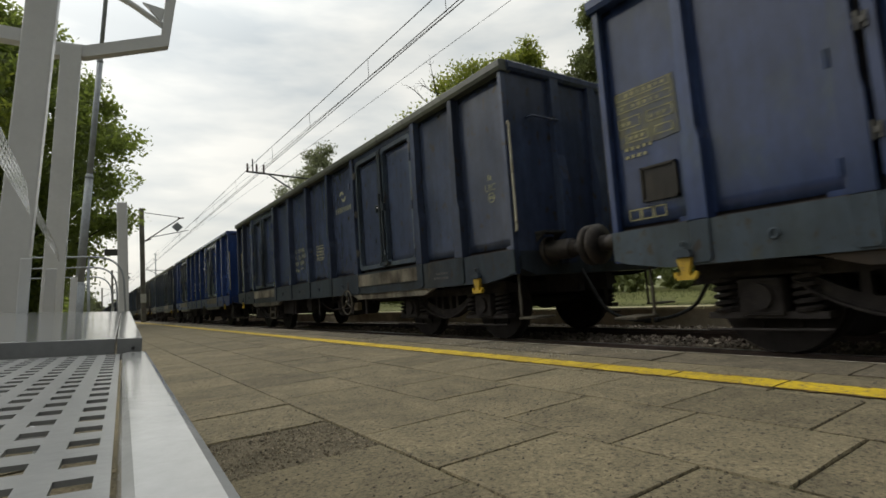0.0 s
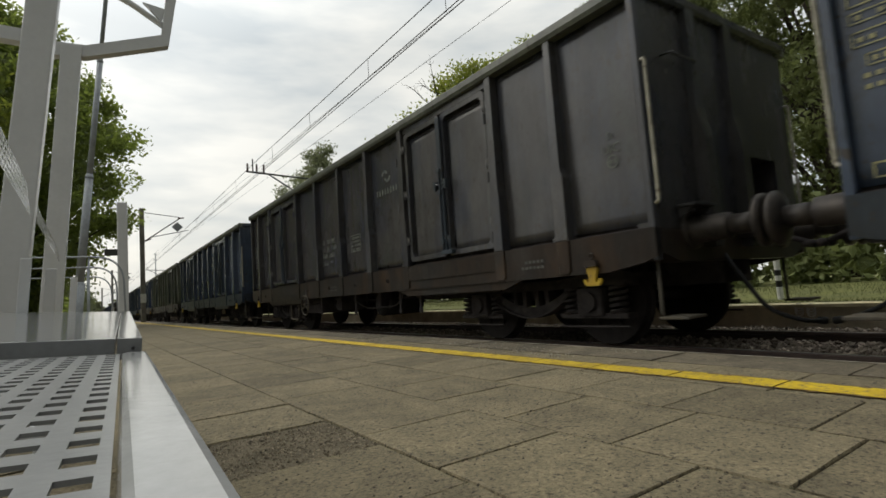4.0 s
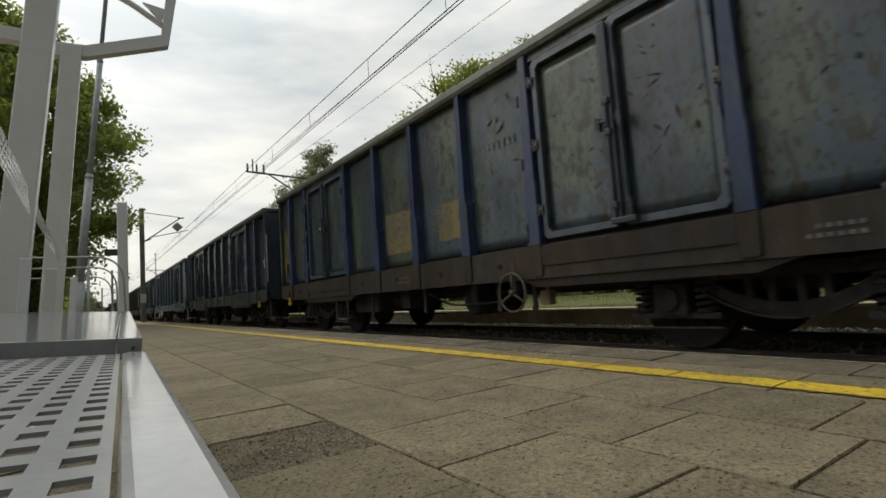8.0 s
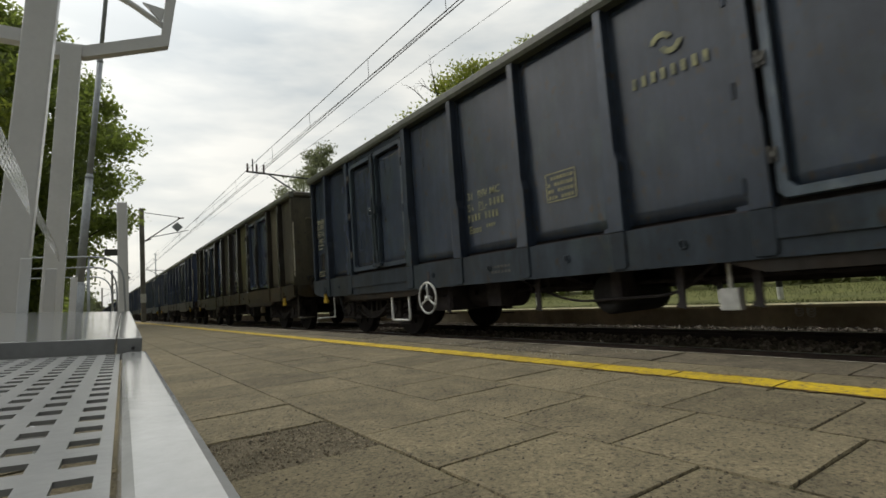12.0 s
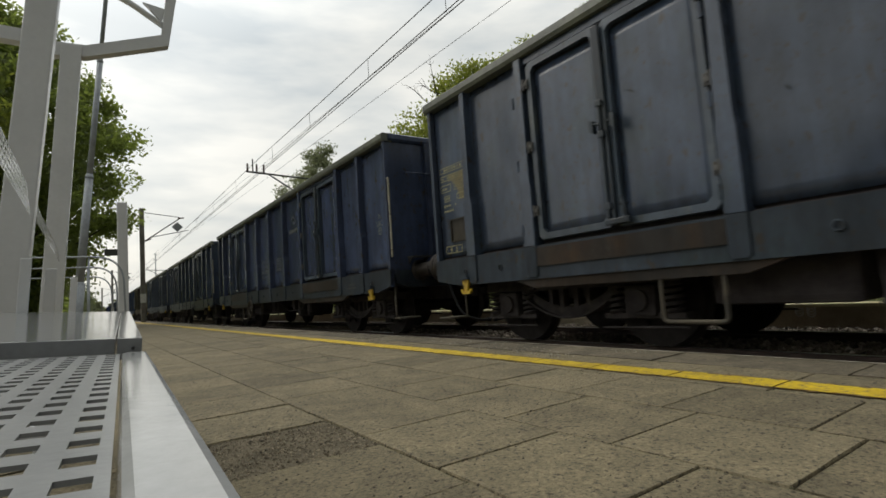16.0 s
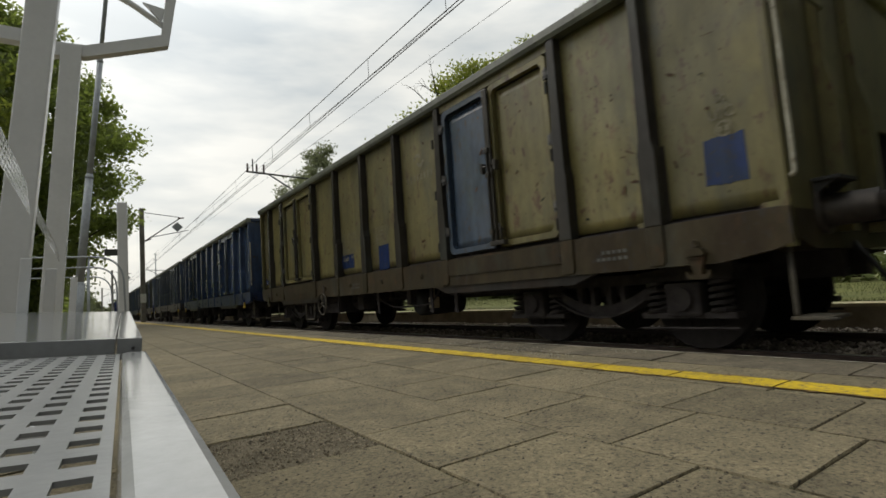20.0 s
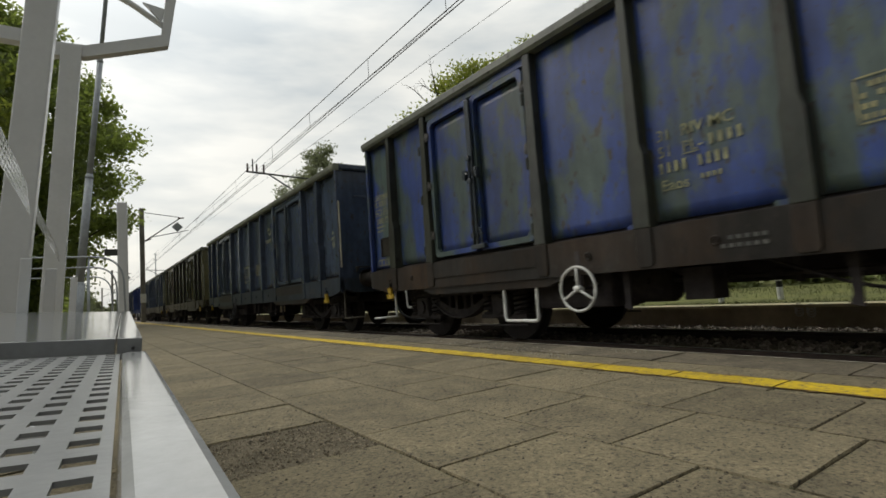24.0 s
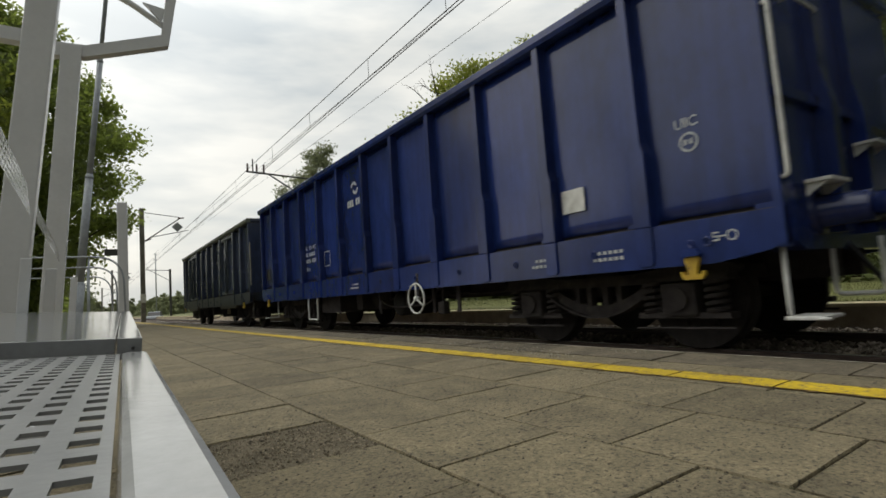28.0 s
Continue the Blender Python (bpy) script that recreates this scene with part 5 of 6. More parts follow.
def chips_mesh(kind, seed, n, doors_only=False, big=1.0):
    """Flaked paint: slanting slivers and small ragged spots over the side's sheets."""
    r = random.Random(seed)
    bm = bmesh.new()
    L = sum(BAYS[kind])
    y = -L / 2
    for i, b in enumerate(BAYS[kind]):
        at_door = i in DOORS[kind]
        x = -1.361 if at_door else -1.3535
        for k in range(int(n * b * (1.0 if at_door or not doors_only else 0.0))):
            for _ in range(8):
                cy, cz = y + r.uniform(0.14, b - 0.14), r.uniform(1.25, 2.95)
                if not at_door or 0.14 < abs(cy - y - b / 2) < b / 2 - 0.22:
                    break
            if at_door and not 0.14 < abs(cy - y - b / 2) < b / 2 - 0.22:
                continue
            ln, wd = big * r.choice((0.012, 0.018, 0.025, 0.035, 0.06, 0.10)) * r.uniform(0.6, 1.2), big * r.uniform(0.004, 0.013)
            a = r.choice((r.gauss(1.0, 0.3), r.gauss(-0.6, 0.5), r.uniform(-1.6, 1.6)))
            o = [(q, wd * (1 - (2 * q / ln) ** 2) * r.uniform(0.2, 1.6)) for q in (ln * (t / 4 - 0.5) for t in range(5))]
            o = o + [(q, -v * r.uniform(0.5, 1.2)) for q, v in reversed(o[1:-1])]
            vs = [bm.verts.new((x, cy + q * math.cos(a) - v * math.sin(a), cz + q * math.sin(a) + v * math.cos(a))) for q, v in o]
            bm.faces.new(vs)
        y += b
    return bm


def wagon(kind, label, body, sill, marks=MARK_YELLOW, iron=None, door=None, leaf=None, dent=0.012, ladder=None, wheel=None, seed=0, board=None, hooks=HOOK_YELLOW, low_bays=(), low_paint=None, patches=(), ribs=None, frames=None, wheel_at=None, small=None, leaf_side=1, worn=None, emblem=None, rail=None, bay_paint=None, rear_leaf=None, chips=()):
    L = sum(BAYS[kind])
    if frames is None and body in (P_SLATE, P_SLATE2, P_DARK, P_GREEN, P_PATCH):
        frames = F_SCUFF
    ladder = ladder or (IRON_DUSTY if seed % 3 else IRON_DARK)
    fittings = iron or IRON_DARK
    rails = iron or IRON_CREAM
    door = door or body
    w = thing("freight_wagon", label, "wagon", "wagons of the goods train")
    # near side: sheets, ribs, doors
    y, low, high = -L / 2, 1.116, TOP - 0.125
    h = high - low
    for i, b in enumerate(BAYS[kind]):
        c = y + b / 2
        if i in DOORS[kind]:
            lw = b / 2 - 0.112
            for s in (-1, 1):
                yy = c + s * (lw / 2 + 0.012)
                m_ = leaf if leaf and s == leaf_side and i == DOORS[kind][0] else door
                if rear_leaf and i == DOORS[kind][1] and s < 0:
                    m_ = rear_leaf
                d = hung("door_leaf", ("door_leaf", round(lw, 3), seed % 3 + s), lambda bm: panel_mesh(bm, lw - 0.16, h - 0.265, 0.012, seed + s + 5), m_, w, pose(-1.345, yy, low + 0.0775), smooth="front")
                hung("leaf_frame", ("leaf_frame", round(lw, 3)), lambda bm: leaf_frame_mesh(bm, lw, h - 0.1), frames or m_, d, pose(-0.008, 0, -0.0675))
                for z in (0.16, 0.5, 0.84):
                    hung("hinge", "hinge", hinge_mesh, HINGE, w, pose(-1.36, c + s * (lw + 0.03), low + z * h, 0, 0, 0) if s > 0 else pose(-1.36, c - lw - 0.03, low + z * h) @ Matrix.Scale(-1, 4, (0, 1, 0)))
            hung("door_lintel", ("door_lintel", kind), lambda bm: box(bm, -1.405, -1.35, -b / 2 + 0.06, b / 2 - 0.06, high - 0.085, high), body, w, pose(0, c, 0))
            hung("door_sill", ("door_sill", kind), lambda bm: prism(bm, [(-b / 2 - 0.32, SOLE + 0.004), (-b / 2 - 0.02, SOLE - 0.09), (b / 2 + 0.02, SOLE - 0.09), (b / 2 + 0.32, SOLE + 0.004)], "x", -1.425, -1.37), worn or S_RUST, w, pose(0, c, 0))
            hung("door_threshold", ("door_threshold", kind), lambda bm: box(bm, -1.455, -1.40, -b / 2 + 0.08, b / 2 - 0.08, 0.86, 1.05), worn or sill, w, pose(0, c, 0))
            hung("door_latch", "door_latch", lambda bm: latch_mesh(bm, h - 0.1), R_DARK if ribs is R_DARK else R_SLATE, w, pose(-1.40, c, low))
        elif i in low_bays:
            ob = hung("side_panel", ("side_panel_split", round(b, 3)), lambda bm: panel_mesh(bm, b - 0.02, h, dent, i, 0.42), body, w, pose(-1.332, c, low), "olive above, repainted blue below", smooth="front")
            if len(ob.data.materials) < 2:
                ob.data.materials.append(low_paint)
        else:
            v = (i + seed) % 4
            hung("side_panel", ("side_panel", round(b, 3), v, round(dent, 3)), lambda bm: panel_mesh(bm, b - 0.02, h, dent, v + 1), (bay_paint or {}).get(i, body), w, pose(-1.332, c, low), smooth="front")
        if i not in DOORS[kind]:
            # the slot under the sheet is closed beside the next rib
            hung("slot_cover", "slot_cover", lambda bm: box(bm, -1.352, -1.325, 0, 0.17, 1.07, 1.13), body, w, pose(0, y + 0.04, 0))
        y += b
        if i < len(BAYS[kind]) - 1:
            at_door = i in DOORS[kind] or i + 1 in DOORS[kind]
            hung("door_post" if at_door else "rib", "door_post" if at_door else "rib", post_mesh if at_door else rib_mesh, ribs or body, w, pose(0, y, 0))
            hung("rib_foot", "rib_foot", rib_foot_mesh, sill, w, pose(0, y, 0))
    for s in (-1, 1):
        hung("corner_post", "corner_post", lambda bm: rounded_box(bm, -1.43, -1.36, -0.03, 0.03, 0.8, TOP - 0.11, 0.008), body, w, pose(0, s * (L / 2 - 0.03), 0))
    for turn in (0, 180):
        hung("top_rail", ("top_rail", kind), lambda bm: rail_top_mesh(bm, L), rail or (T_OLIVE if seed % 3 else T_PALE), w, pose(0, 0, 0, 0, 0, turn))
        hung("side_sill", ("side_sill", kind), lambda bm: sill_mesh(bm, L), sill, w, pose(0, 0, 0, 0, 0, turn))
    # dark sheet added behind the slots and door gaps, stands in for their shade
    hung("inner_lining", ("inner_lining", kind), lambda bm: box(bm, -1.318, -1.308, -L / 2 + 0.04, L / 2 - 0.04, 1.02, high), UNDER, w)
    far = hung("far_side_wall", ("far_side_wall", kind), lambda bm: box(bm, 1.37, 1.395, -L / 2 + 0.03, L / 2 - 0.03, low, high), body, w)
    y = -L / 2
    for b in BAYS[kind][:-1]:
        y += b
        hung("far_rib", "rib", rib_mesh, body, far, pose(0, y, 0, 0, 0, 180))
    # ends
    for turn, s in ((0, -1), (180, 1)):
        e = pose(0, s * (L / 2 - 0.02), 0, 0, 0, turn)
        if kind in "AD":
            hung("end_wall", "end_wall_hatch", end_wall_hatch_mesh, body, w, e)
            # recess painted dark, so that the opening's shade is in its colour
            hung("end_hatch", "end_hatch", end_hatch_mesh, UNDER, w, e, "recessed hatch, shade put into its dark colour")
        else:
            hung("end_wall", "end_wall", end_wall_mesh, body, w, e)
        for x in (-0.62, 0.06):
            hung("end_rib", "end_rib", end_rib_mesh, body, w, e @ pose(x, -0.016, 0))
        hung("end_rail", "end_rail", end_rail_mesh, body, w, e)
        if kind not in "AD":
            hung("end_beam", "end_beam", end_beam_mesh, body, w, e)
        hung("headstock", "headstock", headstock_mesh, sill, w, e)
        for x in (-0.875, 0.875):
            bf = hung("buffer", "buffer", buffer_mesh, body if board else BUFFER, w, e @ pose(x, -0.02, 1.05), smooth=True)
            hung("buffer_head", "buffer_head", buffer_head_mesh, BUFFER, bf, smooth=True)
            hung("handrail", "handrail", handrail_mesh, rails, w, e @ pose(x * 1.57, 0.01, 0), smooth=True)
            if x < 0:
                hung("grab_iron", "grab_iron", grab_mesh, iron or body, w, e @ pose(x * 0.98, -0.02, 2.62), smooth=True)
                hung("foot_plate", "foot_plate", foot_plate_mesh, fittings, w, e @ pose(x * 1.1, -0.05, 1.24))
            hung("corner_step", "corner_step", corner_step_mesh, iron or IRON_DUSTY, w, e @ pose(x * 1.35 - 0.14, 0.06, 0), smooth=True)
            if iron:
                hung("stirrup", "stirrup", stirrup_mesh, iron, w, e @ pose(x * 0.72, 0.0, 0.0), smooth=True)
        if iron:
            hung("foot_plate", "foot_plate", foot_plate_mesh, iron, w, e @ pose(0.1, -0.05, 1.62))
        hung("screw_coupling", "screw_coupling", coupling_mesh, UNDER, w, e, smooth=True)
        hung("brake_hose", "brake_hose", hose_mesh, RUBBER, w, e, smooth=True)
        hung("tow_hook", "tow_hook", hook_mesh, hooks, w, pose(-1.44, s * (L / 2 - 0.66), SOLE + 0.06), "worn yellow towing hook" if hooks is HOOK_YELLOW else "")
        hung("hook_bracket", "hook_bracket", hook_bracket_mesh, sill, w, pose(-1.446, s * (L / 2 - 0.66), SOLE + 0.08))
    # lashing rings and data plates on the sill
    y = -L / 2
    for i, b in enumerate(BAYS[kind]):
        if i not in DOORS[kind] and b > 1.0:
            hung("lashing_ring", "lashing_ring", lambda bm: tube(bm, [(0, 0.028 * math.cos(a), 0.034 * math.sin(a)) for a in (2 * math.pi * q / 12 for q in range(12))], 0.007, 5, closed=True), sill, w,
                 pose(-1.452, y + b * 0.5, 0.90), smooth=True)
        y += b
    for yy in (-L / 2 + 1.45, L / 2 - 5.9):
        plate = hung("data_plate", "data_plate", plate_bars_mesh, marks if board else MARK_FAINT, w, pose(-1.446, yy, 0.88))
        tagged(plate, kind="stuff")
    # underframe
    hung("floor", ("wagon_floor", kind), lambda bm: floor_mesh(bm, L), UNDER, w)
    hung("centre_sill", ("centre_sill", kind), lambda bm: centre_sill_mesh(bm, L), UNDER, w)
    hung("brake_gear", "brake_gear", brake_gear_mesh, UNDER, w)
    hung("air_tank", "air_tank", tank_mesh, UNDER, w, pose(-0.7, 0.9 + (seed % 3) * 0.5, 0.62), smooth=True)
    hung("brake_cylinder", "brake_cylinder", brake_cylinder_mesh, IRON_DARK, w, pose(-0.62, -0.35 - (seed % 3) * 0.3, 0.53), smooth=True)
    hung("gear_box", "gear_box", gear_box_mesh, UNDER, w, pose(-0.85, 2.35, 0.60))
    for q in (-2.35, -1.75, -0.1, 1.6):
        hung("hanger", "hanger", hanger_mesh, UNDER, w, pose(-1.25, q + 0.1 * (seed % 4), 0.80))
    hung("brake_box", "brake_box", brake_box_mesh, WHITE_PAINT if ladder is WHITE_PAINT and kind == "A" else WALL_GREY if seed % 2 else BOGIE, w, pose(-1.22, -1.94, 0.45) if ladder is WHITE_PAINT else pose(-0.95, -0.9 - (seed % 4) * 0.35, 0.52))
    for yb in (-4.45, 4.45) if kind != "B" else (-5.1, 5.1):
        bogie(w, yb)
    wh = hung("brake_wheel", "brake_wheel", brake_wheel_mesh, wheel or ladder, w, pose(-1.475, L / 2 - (wheel_at or {'A': 4.38, 'B': 4.7, 'C': 8.0, 'D': 4.55}[kind]), 0.60), smooth=True)
    hung("spokes", "spokes", spokes_mesh, wheel or ladder, wh, smooth=True)
    hung("spindle", "spindle", brake_rod_mesh, UNDER, wh)
    hung("step_ladder", "step_ladder" if seed in (0, 1, 2, 9) else "step_loop", ladder_mesh if seed in (0, 1, 2, 9) else step_loop_mesh, ladder, w, pose(-1.40, L / 2 - {"A": 3.5, "B": 2.6, "C": 3.7, "D": 3.75}[kind], 0), smooth=True)
    hung("card_holder", "card_holder", hatch_mesh, body if body in (P_TAN, P_TAN2, P_DRAB) else R_DARK, w, pose(-1.35, L / 2 - 0.46, 1.45))
    if ("class_lettering", kind) not in CACHE:
        for nm, bm in marks_mesh(kind, L).items():
            CACHE[(nm, kind)] = mesh_of(nm, bm)
    for nm in ("class_lettering", "stencil_number", "data_table", "emblem", "convention_mark"):
        tagged(hung(nm, (nm, kind), None, (small or marks) if nm == "convention_mark" else emblem if emblem and nm == "emblem" else MARK_TABLE if nm == "data_table" and marks is MARK_YELLOW else marks, w, pose(-0.008, 0, 0)), kind="stuff")
    for k, (yf, z, pw, ph, pm) in enumerate(patches):
        ob = part("paint_patch", ragged(pw, ph, seed * 11 + k), pm, w, "patch of other paint")
        edges = [sum(BAYS[kind][:q]) for q in range(len(BAYS[kind]) + 1)]
        on_door = any(edges[q] < yf < edges[q + 1] for q in DOORS[kind])
        ob.matrix_basis = pose(-1.362 if on_door else -1.356 if ph > 1.12 else -1.346, -L / 2 + yf, z)
    for k, (n, m_, doors_only, big) in enumerate(chips):
        ob = part("flaked_paint", chips_mesh(kind, seed * 7 + k, n, doors_only, big), m_, w, "flaked and scratched paint")
        tagged(ob, "flaked and scratched paint", kind="stuff")
    if board:
        hung("data_board", "data_board", lambda bm: rounded_box(bm, -0.008, 0.004, -0.14, 0.14, -0.115, 0.115, 0.003), board, w, pose(-1.362, -L / 2 + 1.85, 1.46), "blank white data board")
        tagged(hung("sill_mark", "sill_mark", sill_mark_mesh, marks, w, pose(-1.448, -L / 2 + 0.42, 0.90)), kind="stuff")
        tagged(hung("data_plate", "data_plate", None, marks, w, pose(-1.448, -L / 2 + 2.25, 0.88)), kind="stuff")
    return w


def paint(name, base, second, scale=1.3, low=0.5, high=0.62, grime=(0.05, 0.045, 0.04), grime_scale=7.0, g0=0.56, g1=0.72, rough=0.45, shift=0.0, patina=(0.062, 0.072, 0.066), p0=0.54, p1=0.82,
          spots=(0.042, 0.037, 0.032), spot_low=0.63, spot_scale=11.0, spec=0.55):
    """Weathered wagon paint: two tones, grime, an olive patina in clouds, chips and streaks."""
    tone = (0.74, 0.90, 1.0) if base[2] > base[0] else (0.80, 0.80, 0.76)
    base, second, grime, patina = [tuple(a * b for a, b in zip(c, tone)) for c in (base, second, grime, patina)]
    return mat(name, base, second, scale, 0.6 * rough, 0.0, 0.12, 26, low, high, grime, grime_scale, g0, g1, (1, 1, 0.55), spec, 0.10, shift, 0.13, 0.22, patina, 1.7, p0, p1, spots, spot_scale, spot_low=spot_low)


NAVY, SLATE = (0.030, 0.045, 0.115), (0.052, 0.075, 0.095)
RUSTY = (0.10, 0.055, 0.03)
P_BLUE = paint("paint_blue", (0.038, 0.051, 0.118), (0.036, 0.048, 0.100), 1.0, 0.45, 0.7, (0.055, 0.065, 0.09), 5, 0.6, 0.8, 0.38, p0=0.52, p1=0.80, spots=None)
P_BRIGHT = paint("paint_bright_blue", (0.033, 0.060, 0.185), (0.033, 0.055, 0.155), 1.0, 0.45, 0.7, (0.05, 0.06, 0.10), 5, 0.62, 0.8, 0.36, 11.0, p0=0.66, p1=1.0, spots=None)
P_NEW = paint("paint_new_navy", (0.019, 0.033, 0.138), (0.020, 0.033, 0.119), 0.8, 0.4, 0.8, (0.03, 0.04, 0.11), 6, 0.62, 0.85, 0.34, p0=0.75, p1=1.2, spots=None)
P_NAVY = paint("paint_navy_dull", (0.038, 0.055, 0.103), (0.033, 0.046, 0.087), 1.0, 0.45, 0.7, shift=5.0)
P_SLATE = paint("paint_slate", (0.062, 0.069, 0.094), (0.053, 0.058, 0.083), 1.0, 0.45, 0.7, (0.046, 0.046, 0.050))
P_SLATE2 = paint("paint_slate_worn", (0.064, 0.070, 0.092), (0.054, 0.058, 0.081), 1.1, 0.48, 0.66, (0.12, 0.12, 0.105), 5.5, 0.64, 0.76, shift=4.0)
P_DARK = paint("paint_dark_slate", (0.054, 0.060, 0.095), (0.048, 0.052, 0.082), 1.3, 0.45, 0.65, (0.045, 0.045, 0.05), 7.0, 0.6, 0.78, shift=9.0, p0=0.62, p1=0.95)
P_GREEN = paint("paint_slate_green", (0.042, 0.047, 0.063), (0.036, 0.040, 0.057), 1.3, 0.45, 0.65, shift=3.0)
P_BROWN = paint("paint_brown_grey", (0.070, 0.066, 0.068), (0.052, 0.056, 0.074), 1.3, 0.45, 0.65, shift=2.0)
P_TEAL = paint("paint_light_slate", (0.086, 0.104, 0.134), (0.074, 0.090, 0.118), 0.9, 0.42, 0.7, (0.064, 0.080, 0.106), 6, 0.62, 0.8, 0.48, 6.0)
P_TAN = paint("paint_khaki_worn", (0.172, 0.148, 0.060), (0.130, 0.118, 0.052), 1.2, 0.45, 0.65, (0.10, 0.06, 0.03), 5.0, 0.56, 0.66, 0.7, 3.0, spots=(0.07, 0.04, 0.02), spec=0.45)
P_TAN2 = paint("paint_khaki_dull", (0.142, 0.130, 0.056), (0.112, 0.106, 0.052), 1.0, 0.45, 0.65, (0.10, 0.062, 0.035), 4.5, 0.62, 0.74, 0.7, 7.0, patina=(0.070, 0.062, 0.046), p0=0.5, p1=0.72, spec=0.45)
P_DRAB = paint("paint_khaki_brown", (0.100, 0.090, 0.060), (0.078, 0.072, 0.056), 1.0, 0.45, 0.65, (0.09, 0.06, 0.035), 4.5, 0.62, 0.74, 0.7, 4.0, patina=(0.066, 0.060, 0.048), p0=0.5, p1=0.72, spec=0.45)
P_CAMO = paint("paint_blue_blotched", (0.036, 0.056, 0.185), (0.078, 0.092, 0.076), 2.1, 0.46, 0.55, (0.105, 0.115, 0.068), 2.9, 0.60, 0.70, 0.55, 1.0, patina=(0.040, 0.056, 0.140), p0=0.56, p1=0.70, spec=0.45)
P_PATCH = paint("paint_patched_olive", (0.042, 0.056, 0.074), (0.086, 0.094, 0.058), 0.9, 0.47, 0.58, (0.125, 0.095, 0.05), 2.6, 0.66, 0.74, 0.6, 5.0, patina=(0.040, 0.040, 0.038), p0=0.54, p1=0.72, spots=(0.022, 0.022, 0.018), spot_low=0.555, spot_scale=8.0, spec=0.6)
P_OLIVE = paint("paint_olive_worn", (0.082, 0.094, 0.050), (0.060, 0.074, 0.050), 1.1, 0.4, 0.65, (0.075, 0.055, 0.035), 3.0, 0.56, 0.66, 0.7, 8.0, patina=(0.062, 0.048, 0.032), p0=0.5, p1=0.66, spec=0.45)
P_TOUCH = paint("paint_touch_up_blue", (0.020, 0.034, 0.105), (0.026, 0.038, 0.080), 3.0, spec=0.3, p0=0.7, p1=1.0)
P_REPAINT = paint("paint_repainted_navy", (0.030, 0.044, 0.098), (0.030, 0.040, 0.082), 1.2, 0.45, 0.7, (0.05, 0.05, 0.06), 5, 0.6, 0.78, p0=0.66, p1=1.0)
P_OCHRE = paint("paint_ochre_patch", (0.20, 0.155, 0.055), (0.15, 0.12, 0.05), 4.0, 0.45, 0.6, (0.07, 0.055, 0.035), 9, 0.55, 0.65, 0.7)
P_ORANGE = paint("paint_rust_smear", (0.17, 0.085, 0.03), (0.08, 0.07, 0.05), 5.0, 0.46, 0.58, (0.06, 0.055, 0.045), 6, 0.5, 0.62, 0.7)
P_PALE = paint("paint_pale_patch", (0.062, 0.076, 0.112), (0.052, 0.062, 0.098), 1.5)
P_SMEAR = paint("paint_worn_smear", (0.15, 0.145, 0.115), (0.08, 0.10, 0.125), 3.5, 0.4, 0.6)
F_SCUFF = paint("frame_scuffed", (0.066, 0.073, 0.090), (0.14, 0.137, 0.128), 2.4, 0.56, 0.68, (0.09, 0.065, 0.045), 5, 0.6, 0.72, 0.6, 3.0)
F_CREAM = paint("frame_worn_cream", (0.045, 0.06, 0.12), (0.30, 0.29, 0.25), 2.6, 0.46, 0.54, (0.10, 0.07, 0.05), 6, 0.6, 0.7, 0.6, 1.0)
S_WORN = paint("sill_worn_pale", (0.26, 0.235, 0.195), (0.095, 0.08, 0.065), 2.2, 0.45, 0.6, (0.05, 0.045, 0.04), 6, 0.55, 0.68, 0.7, spec=0.15)
P_CHIPPED = paint("paint_door_peeled", (0.070, 0.088, 0.108), (0.040, 0.030, 0.026), 6.5, 0.53, 0.57, (0.10, 0.065, 0.045), 12, 0.60, 0.68, 0.65, 2.0)
# top rails of most wagons, set lighter than their sides
T_OLIVE = paint("top_rail_olive", (0.135, 0.145, 0.115), (0.10, 0.11, 0.095), 1.4, 0.45, 0.65, (0.07, 0.07, 0.06), 6, 0.58, 0.72, 0.7)
T_PALE = paint("top_rail_pale", (0.20, 0.21, 0.16), (0.15, 0.16, 0.125), 1.4, 0.45, 0.65, (0.10, 0.10, 0.08), 6, 0.58, 0.72, 0.7)
R_DARK = paint("rib_dark_brown", (0.046, 0.042, 0.038), (0.062, 0.054, 0.042), 2.0, 0.5, 0.7, spec=0.2)
CHIP_DARK = mat("chip_dark", (0.024, 0.026, 0.020), (0.042, 0.043, 0.028), 9, 0.8, spec=0.2)
CHIP_RUST = mat("chip_rust", (0.075, 0.040, 0.020), (0.045, 0.028, 0.018), 9, 0.8, spec=0.2)
CHIP_PALE = mat("chip_pale", (0.16, 0.165, 0.14), (0.10, 0.105, 0.09), 9, 0.7, spec=0.3)
P_RUSTED = paint("paint_door_rusted", (0.17, 0.155, 0.085), (0.13, 0.07, 0.035), 2.2, 0.48, 0.56, (0.07, 0.035, 0.02), 5, 0.52, 0.64, 0.7, 4.0)
R_SLATE = paint("rib_slate", (0.048, 0.050, 0.057), (0.058, 0.054, 0.050), 2.0, 0.5, 0.7, spec=0.3)
R_NAVY = paint("rib_navy", (0.045, 0.055, 0.110), (0.040, 0.048, 0.085), 1.5, 0.45, 0.65, spec=0.3)
R_OLIVE = paint("rib_olive_grey", (0.062, 0.066, 0.055), (0.045, 0.05, 0.05), 1.5, 0.45, 0.65, spec=0.3)
P_DOORBLUE = paint("paint_door_blue", (0.047, 0.060, 0.086), (0.040, 0.050, 0.074), 1.2)
S_BLUE = paint("sill_blue", (0.028, 0.038, 0.085), (0.040, 0.038, 0.040), 1.6, 0.5, 0.66, RUSTY, 4, 0.62, 0.72, 0.6, spec=0.15)
